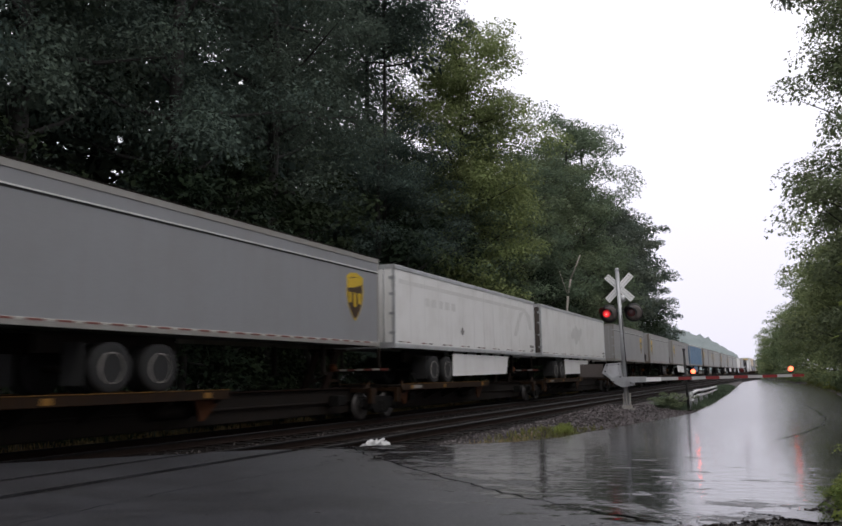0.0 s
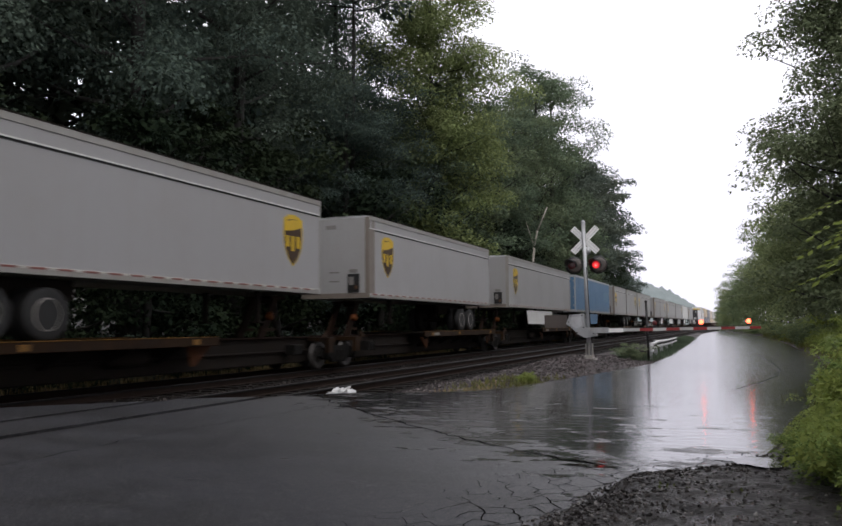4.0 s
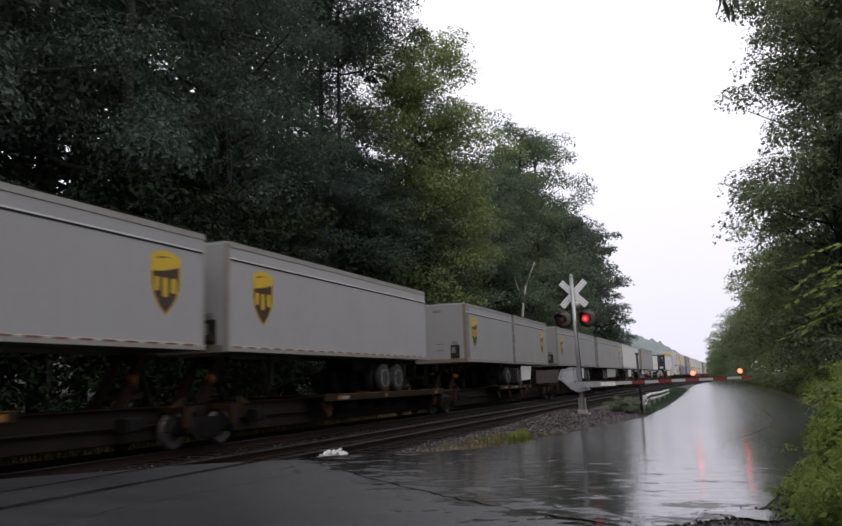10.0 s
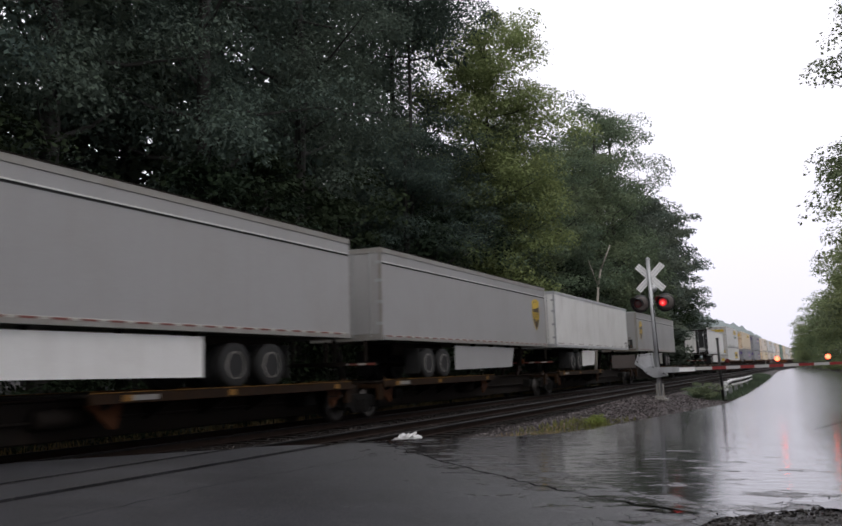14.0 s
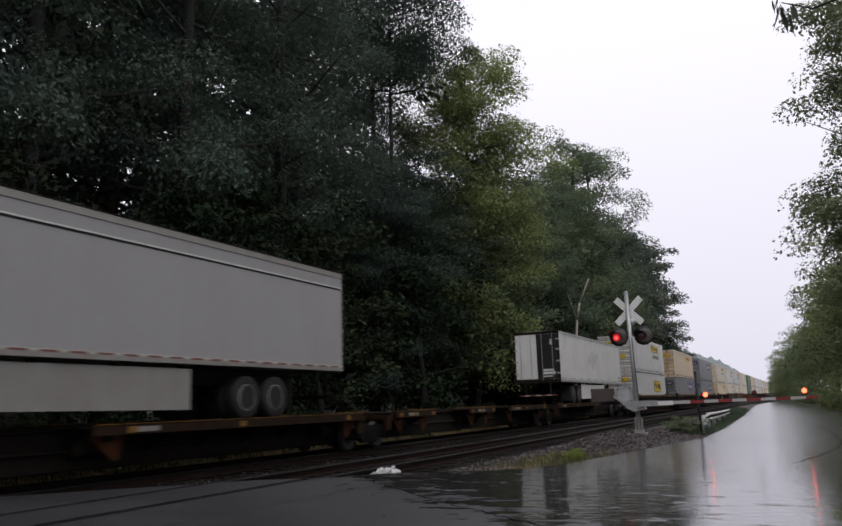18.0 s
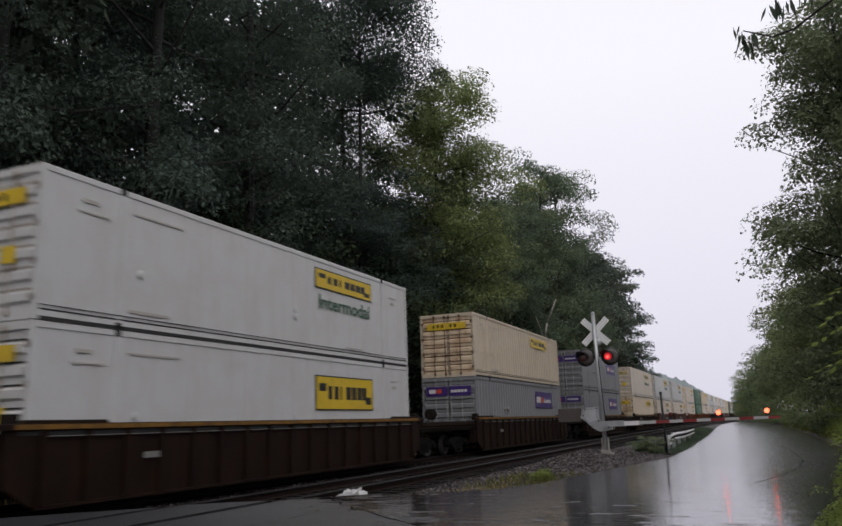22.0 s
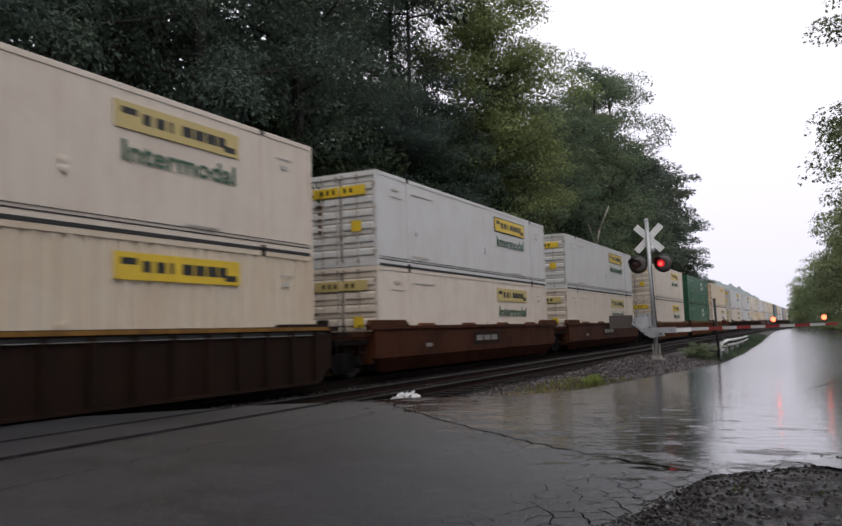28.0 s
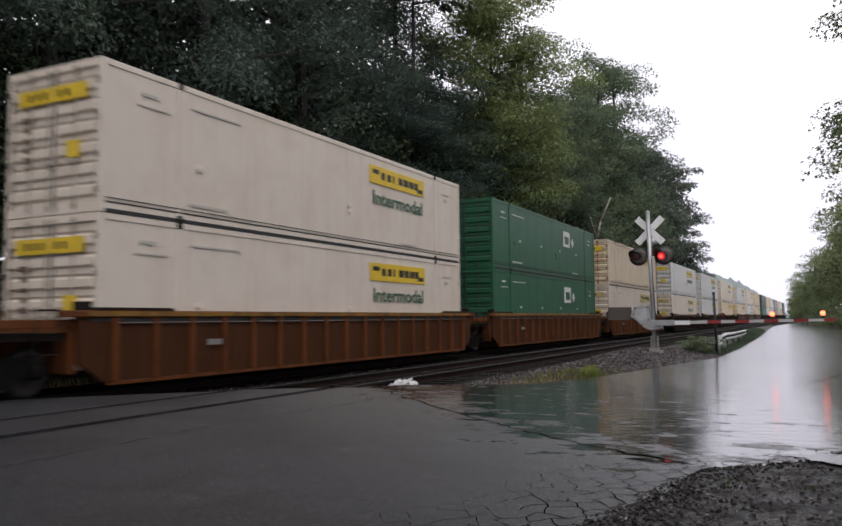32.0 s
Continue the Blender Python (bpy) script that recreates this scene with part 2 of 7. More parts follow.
GALV = paint("galvanised_steel", (0.42, 0.43, 0.44), 0.45, 0.5, (0.15, 0.13, 0.11), 0.35, 2)
BRIGHT_GALV = paint("bright_guardrail_zinc", (0.80, 0.81, 0.82), 0.4, 0.1, (0.4, 0.23, 0.2), 0.3, 2)
for _m in (RAIL, RAIL_WEB, TIE):
    _m.node_tree.nodes["Principled BSDF"].inputs["Specular IOR Level"].default_value = 0.08
ALU = paint("aluminium", (0.55, 0.56, 0.57), 0.4, 0.6, (0.18, 0.17, 0.15), 0.4, 2)
BLACK = paint("black_paint", (0.012, 0.012, 0.013), 0.45, 0, (0.05, 0.045, 0.04), 0.3, 2)
RUBBER = paint("tyre_rubber", (0.011, 0.011, 0.011), 0.8, 0, (0.028, 0.026, 0.024), 0.4, 3, False)
RIM = paint("wheel_rim", (0.36, 0.34, 0.31), 0.4, 0.3, (0.16, 0.12, 0.09), 0.5, 6, False)
STEEL_DARK = paint("grimy_running_gear", (0.016, 0.013, 0.011), 0.8, 0.0, (0.035, 0.024, 0.017), 0.4, 3, False)
TRUCK_STEEL = paint("dusty_truck_casting", (0.008, 0.0075, 0.007), 0.8, 0.0, (0.018, 0.015, 0.013), 0.6, 4, False)
OCHRE = paint("faded_yellow_car_paint", (0.024, 0.0125, 0.006), 0.6, 0, (0.012, 0.009, 0.008), 1.0, 1.3)
YELLOW_CHORD = paint("yellow_chord_paint", (0.22, 0.115, 0.028), 0.55, 0, (0.05, 0.03, 0.02), 0.9, 1.6)
RUST_DARK = paint("brown_well_car_paint", (0.015, 0.008, 0.006), 0.65, 0.0, (0.036, 0.017, 0.008), 0.6, 2.2)
RUST_RED = paint("oxide_red_car_paint", (0.056, 0.018, 0.008), 0.6, 0.0, (0.016, 0.008, 0.006), 0.9, 1.0)
RUST_ORANGE = paint("weathered_orange_car_paint", (0.13, 0.044, 0.015), 0.6, 0.0, (0.035, 0.013, 0.007), 0.9, 1.6)
GREY_TRAILER = paint("grey_trailer_skin", (0.35, 0.347, 0.345), 0.42, 0.0, (0.25, 0.22, 0.18), 0.22, 0.6, vary=0.12)
DARK_TRAILER = paint("dull_grey_trailer_skin", (0.25, 0.255, 0.265), 0.42, 0.0, (0.16, 0.14, 0.12), 0.25, 0.6)
GREY_RAIL = paint("grey_trailer_rail", (0.30, 0.29, 0.27), 0.4, 0.2, (0.20, 0.16, 0.12), 0.5, 2)
BROWN_DOOR = paint("grimy_brown_door", (0.075, 0.062, 0.055), 0.5, 0.0, (0.04, 0.03, 0.025), 0.5, 1.2)
BROWN_POST = paint("taupe_trailer_nose", (0.19, 0.165, 0.14), 0.45, 0.0, (0.14, 0.11, 0.09), 0.4, 1)
WHITE_TRAILER = paint("white_trailer_skin", (0.78, 0.775, 0.755), 0.4, 0.0, (0.32, 0.29, 0.23), 0.25, 0.7, vary=0.06)
BLUE_TRAILER = paint("blue_trailer_skin", (0.085, 0.185, 0.315), 0.42, 0.0, (0.15, 0.21, 0.27), 0.4, 0.7)
FADED = paint("faded_lettering_ghost", (0.63, 0.625, 0.60), 0.45, 0, (0.35, 0.33, 0.3), 0.2, 2)
FADED_BLUE = paint("faded_blue_patch", (0.13, 0.235, 0.34), 0.45, 0, (0.2, 0.2, 0.2), 0.2, 2)
WHITE_BOX = paint("white_container_paint", (0.63, 0.63, 0.62), 0.45, 0.0, (0.36, 0.29, 0.20), 0.28, 0.8, vary=0.05)
CREAM_BOX = paint("aged_cream_container_paint", (0.66, 0.565, 0.435), 0.48, 0.0, (0.40, 0.24, 0.12), 0.38, 0.8, vary=0.08)
RUSTY_DOOR = paint("rust_streaked_cream_door_paint", (0.74, 0.60, 0.43), 0.5, 0.0, (0.36, 0.16, 0.05), 0.85, 1.6)
GREY_BOX = paint("grey_container_paint", (0.235, 0.24, 0.252), 0.45, 0.0, (0.20, 0.18, 0.16), 0.3, 0.8, vary=0.05)
GREEN_BOX = paint("green_container_paint", (0.013, 0.098, 0.046), 0.42, 0.0, (0.05, 0.07, 0.05), 0.3, 0.8)
DARK_BOX = paint("dark_container_paint", (0.03, 0.05, 0.045), 0.45, 0.0, (0.06, 0.06, 0.05), 0.3, 0.8)
RUST_DOOR = paint("rust_stained_door_bar", (0.10, 0.05, 0.025), 0.6, 0.1, (0.16, 0.08, 0.04), 0.6, 3)
ROD_PALE = paint("worn_pale_lock_rod", (0.46, 0.42, 0.37), 0.5, 0.0, (0.15, 0.075, 0.035), 0.9, 3.0)
RUST_STAIN = paint("brown_rust_stain", (0.085, 0.048, 0.030), 0.7, 0.0, (0.22, 0.13, 0.07), 0.8, 5, False)
# black for strips that paint shade, and for the door gaskets
SHADE_AND_GASKET = paint("shadow_black_gasket", (0.02, 0.02, 0.02), 0.7, 0, (0.04, 0.04, 0.04), 0.3, 3, False)
YELLOW = paint("yellow_decal", (0.72, 0.50, 0.03), 0.4, 0, (0.3, 0.2, 0.06), 0.3, 3)
YELLOW_FADED = paint("faded_yellow_decal", (0.55, 0.44, 0.17), 0.45, 0, (0.4, 0.33, 0.2), 0.4, 3)
GOLD = paint("gold_decal", (0.60, 0.40, 0.02), 0.35, 0, (0.25, 0.15, 0.03), 0.2, 3, False)
BROWN = paint("brown_decal", (0.045, 0.022, 0.010), 0.35, 0, (0.02, 0.01, 0.01), 0.2, 3, False)
PURPLE = paint("purple_decal", (0.055, 0.025, 0.17), 0.4, 0, (0.05, 0.04, 0.1), 0.2, 3, False)
ORANGE_RED = paint("orange_red_decal", (0.62, 0.08, 0.04), 0.4, 0, (0.3, 0.1, 0.05), 0.2, 3, False)
WHITE_MARK = paint("white_marking", (0.68, 0.68, 0.66), 0.45, 0, (0.4, 0.38, 0.33), 0.3, 4, False)
DARK_GREEN = paint("dark_green_lettering", (0.03, 0.10, 0.055), 0.45, 0, (0.2, 0.22, 0.2), 0.2, 4, False)
PALE_STENCIL = paint("dull_stencil", (0.45, 0.42, 0.38), 0.5, 0, (0.5, 0.47, 0.4), 0.4, 6, False)
GREY_MARK = paint("grey_stencil", (0.20, 0.19, 0.18), 0.5, 0, (0.4, 0.38, 0.34), 0.3, 6, False)
RED_TAPE = paint("red_reflective_tape", (0.17, 0.045, 0.035), 0.3, 0, (0.2, 0.12, 0.1), 0.3, 4, False)
RED_PAINT = paint("gate_red", (0.26, 0.022, 0.022), 0.35, 0, (0.2, 0.1, 0.08), 0.3, 3, False)
GATE_WHITE = paint("gate_white", (0.50, 0.50, 0.49), 0.35, 0, (0.4, 0.38, 0.35), 0.3, 3, False)
for _m in (RUST_RED, RUST_DARK, RUST_ORANGE, OCHRE, STEEL_DARK, YELLOW_CHORD, TRUCK_STEEL):
    _m.node_tree.nodes["Principled BSDF"].inputs["Specular IOR Level"].default_value = 0.1
# flat dark colours that paint the shade between door ridges
GROOVE_SHADE_GREY = paint("grimy_grey_groove", (0.13, 0.13, 0.135), 0.6, 0, (0.07, 0.065, 0.06), 0.4, 3)
GROOVE_SHADE_TAN = paint("grimy_tan_groove", (0.34, 0.29, 0.235), 0.6, 0, (0.10, 0.06, 0.03), 0.5, 3)
# rust-brown paint; on orange well sides it also paints the recess shade
RUST_PANEL = paint("grimy_rust_brown_panel_paint", (0.055, 0.021, 0.009), 0.65, 0.0, (0.10, 0.035, 0.012), 0.5, 1.9)
RUST_PANEL.node_tree.nodes["Principled BSDF"].inputs["Specular IOR Level"].default_value = 0.1
IVORY_BOX = paint("ivory_container_paint", (0.70, 0.62, 0.53), 0.46, 0.0, (0.38, 0.27, 0.17), 0.32, 0.8, vary=0.06)
GRAF_BLUE = paint("graffiti_blue", (0.050, 0.075, 0.11), 0.5, 0, (0.06, 0.05, 0.05), 0.6, 2)
GRAF_PALE = paint("graffiti_pale", (0.24, 0.215, 0.18), 0.5, 0, (0.1, 0.07, 0.05), 0.6, 2)
CONCRETE = paint("concrete", (0.30, 0.29, 0.27), 0.7, 0, (0.15, 0.13, 0.11), 0.5, 3)
BAG = paint("crumpled_plastic", (0.52, 0.52, 0.52), 0.35, 0, (0.3, 0.28, 0.25), 0.3, 8, False)
BARK = paint("bark", (0.022, 0.020, 0.018), 0.85, 0, (0.02, 0.018, 0.014), 0.7, 2)
BIRCH = paint("pale_bark", (0.36, 0.33, 0.29), 0.8, 0, (0.07, 0.06, 0.05), 0.6, 3)
LENS_DARK = paint("unlit_red_lens", (0.09, 0.012, 0.012), 0.2, 0, (0.03, 0.01, 0.01), 0.2, 8, False)


def lamp_lens():
    """A red lens round a bulb: bright at the bulb, dim towards the rim."""
    m, n, l, b = node_mat("lit_red_lens")
    tc = n.new("ShaderNodeTexCoord")
    mp = n.new("ShaderNodeMapping")
    mp.inputs["Location"].default_value, mp.inputs["Scale"].default_value = (0.1, 0, 0.18), (7.0, 0.0, 7.0)
    l.new(tc.outputs["Object"], mp.inputs["Vector"])
    ln = n.new("ShaderNodeVectorMath")
    ln.operation = "LENGTH"
    l.new(mp.outputs["Vector"], ln.inputs[0])
    l.new(ramp(n, l, ln.outputs["Value"], [(0.0, (1.0, 0.30, 0.26)), (0.28, (1.0, 0.05, 0.05)), (0.62, (0.42, 0.012, 0.016)), (1.0, (0.16, 0.006, 0.008))]), b.inputs["Emission Color"])
    b.inputs["Base Color"].default_value = (0.12, 0.01, 0.012, 1)
    b.inputs["Emission Strength"].default_value, b.inputs["Roughness"].default_value = 1.5, 0.2
    return m


LENS_LIT = lamp_lens()
GATE_LIT = glow("lit_gate_lamp", (1.0, 0.10, 0.045), 6.5)
LEAF_DARK = leaf_mat("forest_leaves", (0.088, 0.125, 0.111), (0.130, 0.174, 0.138), 0.40, 0.85, 0.04)
# shade under the forest edge is put into this darker leaf colour
LEAF_UNDER_SHADED = leaf_mat("undergrowth_leaves", (0.018, 0.030, 0.020), (0.045, 0.068, 0.038), 0.2, 0.8, 0.05)
# leaf colour greyed to stand in for rain haze on farther trees
LEAF_MID = leaf_mat("maple_leaves", (0.100, 0.145, 0.110), (0.185, 0.252, 0.160), 0.38, 0.8, 0.06)
# grey-blue leaf colour paints the rain haze over the far trees
LEAF_HAZED = leaf_mat("distant_leaves", (0.090, 0.122, 0.108), (0.155, 0.198, 0.162), 0.34, 0.8, 0.06)
LEAF_ROAD = leaf_mat("roadside_leaves", (0.098, 0.140, 0.096), (0.205, 0.27, 0.165), 0.40, 0.78, 0.10)
LEAF_HEDGE = leaf_mat("lane_side_leaves", (0.135, 0.185, 0.105), (0.27, 0.345, 0.175), 0.42, 0.78, 0.10)
LEAF_PALE = leaf_mat("yellow_green_leaves", (0.140, 0.200, 0.105), (0.290, 0.380, 0.175), 0.42, 0.78, 0.06)
LEAF_WEED = leaf_mat("weed_leaves", (0.115, 0.172, 0.052), (0.315, 0.415, 0.125), 0.48, 0.75, 0.10)
GRASS = leaf_mat("grass_blades", (0.070, 0.10, 0.032), (0.23, 0.25, 0.09), 0.35, 0.8, 0.05)
DRY_GRASS = leaf_mat("dry_grass_blades", (0.20, 0.16, 0.085), (0.44, 0.36, 0.21), 0.3, 0.7)


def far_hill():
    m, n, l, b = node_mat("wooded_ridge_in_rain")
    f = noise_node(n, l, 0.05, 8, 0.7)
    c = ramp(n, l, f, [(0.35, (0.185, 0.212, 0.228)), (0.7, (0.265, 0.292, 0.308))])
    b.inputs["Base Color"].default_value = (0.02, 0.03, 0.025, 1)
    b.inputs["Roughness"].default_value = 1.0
    # pale glow stands in for rain haze in front of the ridge
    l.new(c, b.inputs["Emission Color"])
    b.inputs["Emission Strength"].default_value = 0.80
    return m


RIDGE = far_hill()


# ---- mesh building ----
class Geo:
    """Vertices and faces gathered for one mesh."""

    def __init__(self):
        self.v, self.f = [], []

    def face(self, *pts):
        k = len(self.v)
        self.v += [tuple(p) for p in pts]
        self.f.append(tuple(range(k, k + len(pts))))
        return self

    def box(self, x0, x1, y0, y1, z0, z1):
        k = len(self.v)
        self.v += [(x0, y0, z0), (x1, y0, z0), (x1, y1, z0), (x0, y1, z0), (x0, y0, z1), (x1, y0, z1), (x1, y1, z1), (x0, y1, z1)]
        self.f += [tuple(k + i for i in q) for q in ((0, 3, 2, 1), (4, 5, 6, 7), (0, 1, 5, 4), (1, 2, 6, 5), (2, 3, 7, 6), (3, 0, 4, 7))]
        return self

    def bevel_box(self, x0, x1, y0, y1, z0, z1, c=0.02):
        """A box whose long edges along y are chamfered."""
        return self.prism([(x0 + c, z0), (x1 - c, z0), (x1, z0 + c), (x1, z1 - c), (x1 - c, z1), (x0 + c, z1), (x0, z1 - c), (x0, z0 + c)], y0, y1, "y")

    def prism(self, pts, a0, a1, axis="y"):
        """An outline in the plane across axis, drawn out from a0 to a1."""
        k, n = len(self.v), len(pts)
        for a in (a0, a1):
            for p, q in pts:
                self.v.append({"y": (p, a, q), "x": (a, p, q), "z": (p, q, a)}[axis])
        self.f.append(tuple(range(k, k + n)) if axis == "y" else tuple(range(k + n - 1, k - 1, -1)))
        self.f.append(tuple(range(k + 2 * n - 1, k + n - 1, -1)) if axis == "y" else tuple(range(k + n, k + 2 * n)))
        for i in range(n):
            j = (i + 1) % n
            q = (k + i, k + n + i, k + n + j, k + j)
            self.f.append(q if axis == "y" else q[::-1])
        return self

    def rod(self, p0, p1, r0, r1=None, seg=10, caps=True, graft=None):
        """A tapered rod; graft names a vertex of the stem from which it grows."""
        r1 = r0 if r1 is None else r1
        p0, p1 = Vector(p0), Vector(p1)
        d = (p1 - p0).normalized()
        u = d.orthogonal().normalized()
        w = d.cross(u)
        k = len(self.v)
        if graft is not None:
            self.f.append((graft, k, k + 1))
        for p, r in ((p0, r0), (p1, r1)):
            for i in range(seg):
                a = 2 * math.pi * i / seg
                self.v.append(tuple(p + r * (math.cos(a) * u + math.sin(a) * w)))
        for i in range(seg):
            j = (i + 1) % seg
            self.f.append((k + i, k + j, k + seg + j, k + seg + i))
        if caps:
            self.f.append(tuple(range(k + seg - 1, k - 1, -1)))
            self.f.append(tuple(range(k + seg, k + 2 * seg)))
        return self

    def lathe(self, prof, centre, axis="x", seg=20):
        """A turned shape: prof gives (distance along axis, radius)."""
        k = len(self.v)
        cx, cy, cz = centre
        for a, r in prof:
            for i in range(seg):
                s, c = math.sin(2 * math.pi * i / seg) * r, math.cos(2 * math.pi * i / seg) * r
                self.v.append({"x": (cx + a, cy + c, cz + s), "y": (cx + s, cy + a, cz + c), "z": (cx + c, cy + s, cz + a)}[axis])
        for m in range(len(prof) - 1):
            for i in range(seg):
                j = (i + 1) % seg
                self.f.append((k + m * seg + i, k + m * seg + j, k + (m + 1) * seg + j, k + (m + 1) * seg + i))
        self.f.append(tuple(range(k + seg - 1, k - 1, -1)))
        e = k + (len(prof) - 1) * seg
        self.f.append(tuple(range(e, e + seg)))
        return self

    def mesh(self, name, mat, smooth=False):
        me = bpy.data.meshes.new(name)
        me.from_pydata(self.v, [], self.f)
        me.materials.append(mat)
        if smooth:
            me.polygons.foreach_set("use_smooth", [True] * len(me.polygons))
        me.update()
        return me


def link(name, me, parent=None, label="", at=None):
    ob = new(name, me)
    if parent:
        ob.parent = parent
    if at is not None:
        ob.matrix_basis = at
    if label:
        tagged(ob, label)
    return ob


FAR = [False]      # cars that stay a long way off: their smallest pieces are joined
SMALL = {"door_ridge", "stencil_bar", "rivet_plate", "corner_casting", "name_bar", "door_mark", "scroll_bar", "lock_rod", "rib", "post", "grab_iron", "pale_bar", "orange_bar", "door_gap", "hinges", "lock_pad", "end_chord"}
_joined = {}


def part(name, g, mat, parent, label="", smooth=False):
    if FAR[0] and name in SMALL:
        _joined.setdefault((parent.name, name, mat.name), []).append((g, parent, mat, label))
        return None
    return link(name, g.mesh(name, mat, smooth), parent, label)


def join_small():
    for (_, name, _), items in _joined.items():
        g = Geo()
        for piece, parent, mat, label in items:
            k = len(g.v)
            g.v += piece.v
            g.f += [tuple(i + k for i in f) for f in piece.f]
        tagged(link(name, g.mesh(name, mat), parent, label), kind="stuff")
    _joined.clear()


def thing(name, label, category, at, group="", kind=""):
    ob = new(name)
    ob.empty_display_size = 0.2
    ob.matrix_basis = at
    return tagged(ob, label, category, group, kind)


def quads_mesh(name, V, mat):
    """A mesh of loose quads from an array of shape (n, 4, 3)."""
    V = np.ascontiguousarray(V, dtype=np.float32)
    n = len(V)
    me = bpy.data.meshes.new(name)
    me.vertices.add(4 * n)
    me.vertices.foreach_set("co", V.ravel())
    me.loops.add(4 * n)
    me.loops.foreach_set("vertex_index", np.arange(4 * n, dtype=np.int32))
    me.polygons.add(n)
    me.polygons.foreach_set("loop_start", np.arange(0, 4 * n, 4, dtype=np.int32))
    me.polygons.foreach_set("loop_total", np.full(n, 4, dtype=np.int32))
    me.materials.append(mat)
    me.update(calc_edges=True)
    return me


# ---- the lie of the land (rail head is z = 0; the track runs along y) ----
TRAIN_X, NEAR_X, GAUGE = -12.92, -8.97, 1.435
LEFT_EDGE = [(13.6, -7.25), (14.2, -5.7), (15.9, -4.45), (20.0, -3.85), (27.0, -2.9), (35.4, -2.95), (55.0, -3.5), (105, -5.4), (220, -9.3)]
RIGHT_EDGE = [(8.6, 0.15), (9.5, 0.35), (13.0, 0.98), (18.7, 1.75), (28.8, 2.5), (64, 2.7), (105, 1.8), (148, -0.6), (220, -4.6)]

SHOULDER = [(-6, -1.9), (2, -1.75), (4.5, -1.42), (5.5, -1.16), (6.5, -1.02), (7.05, -0.85), (7.6, -0.28), (8.05, 0.08), (8.6, 0.15)]


def along(table, y):
    return float(np.interp(y, [a for a, _ in table], [b for _, b in table]))


def lane_z(y):
    return 0.012 - 0.004 * max(0.0, y - 15)


def smooth(a, b, v):
    t = min(1.0, max(0.0, (v - a) / (b - a)))
    return t * t * (3 - 2 * t)


def lie(x, y):
    """Height of the ground at x, y."""
    n = noise.noise(Vector((x * 0.35, y * 0.35, 0))) * 0.06 + noise.noise(Vector((x * 1.7, y * 1.7, 3))) * 0.02
    xl, xr = along(LEFT_EDGE, y), along(RIGHT_EDGE, y)
    base = lane_z(y) - 0.10
    if x < -14.8:
        f = smooth(-14.8, -16.2, x)
        z = -0.20 - 0.35 * f + 0.09 * max(0.0, -18 - x) + n * (0.4 + 2 * f)
        return z if y < 400 else z - 1
    if x < -6.9:
        return -0.20 + n * 0.5
    if y > 12.5 and x < xl:
        f = smooth(-6.9, xl, x)
        z = (-0.20) * (1 - f) + base * f + n * 0.5 * (1 - f)
        z += 0.34 * math.exp(-((x + 5.3) / 1.5) ** 2 - ((y - 26.5) / 5.5) ** 2) * (1 - smooth(xl - 1.2, xl, x))
        z += 0.10 * math.exp(-((x + 5.6) / 0.9) ** 2) * smooth(14.5, 19, y)
        return z
    if y > 8.6 and x > xr:
        d = x - xr
        return base + 0.11 + 0.22 * min(d, 6) * smooth(0, 1.5, d) + 0.02 * max(0, d - 6) + n * smooth(0, 1, d) * 2
    if y <= 8.6 and x > along(SHOULDER, y) - 0.35:
        d = max(0.0, x - 0.4)
        f = smooth(-0.35, 0.12, x - along(SHOULDER, y))
        return -0.03 * (1 - f) + 0.020 * f + n * 0.35 * f + 0.22 * min(d, 6) * smooth(0, 1.5, d)
    return base - 0.06


def zone(x, y):
    """Which surface shows there: 0 forest floor, 1 ballast and gravel, 2 wet dirt, 3 shade-dark track bed."""
    if x < -15.4 or x > along(RIGHT_EDGE, y) + 0.5:
        return 0
    if x > -1.9 and y < 9:
        return 2
    return 3 if x < -7.0 else 1


def span(lo, hi, near, far, k):
    out, v, s = [0.0], 0.0, near
    while v < hi:
        v += s if v < k else s * 1.5
        s = s if v < k else min(far, s * 1.5)
        out.append(v)
    neg, v, s = [], 0.0, near
    while v > lo:
        v -= s if v > -k else s * 1.5
        s = s if v > -k else min(far, s * 1.5)
        neg.append(v)
    return neg[::-1] + out


def build_ground():
    xs = span(-900, 900, 0.4, 120, 20)
    ys = [-700, -300, -100, -40, -20, -10] + [-6 + 0.4 * i for i in range(126)] + [45 + 2.0 * i for i in range(50)] + [150, 170, 200, 240, 300, 400, 600, 1000, 1600]
    g = Geo()
    nx = len(xs)
    g.v = [(x, y, lie(x, y)) for y in ys for x in xs]
    g.f = [(j * nx + i, j * nx + i + 1, (j + 1) * nx + i + 1, (j + 1) * nx + i) for j in range(len(ys) - 1) for i in range(nx - 1)]
    me = g.mesh("ground", EARTH, True)
    me.materials.append(BALLAST)
    me.materials.append(DIRT)
    me.materials.append(TRACK_BED)
    slots = [zone((xs[i] + xs[i + 1]) / 2, (ys[j] + ys[j + 1]) / 2) for j in range(len(ys) - 1) for i in range(nx - 1)]
    me.polygons.foreach_set("material_index", slots)
    tagged(link("ground", me), "wet forest floor, crushed-stone verge and muddy gravel", "ground", kind="structure")


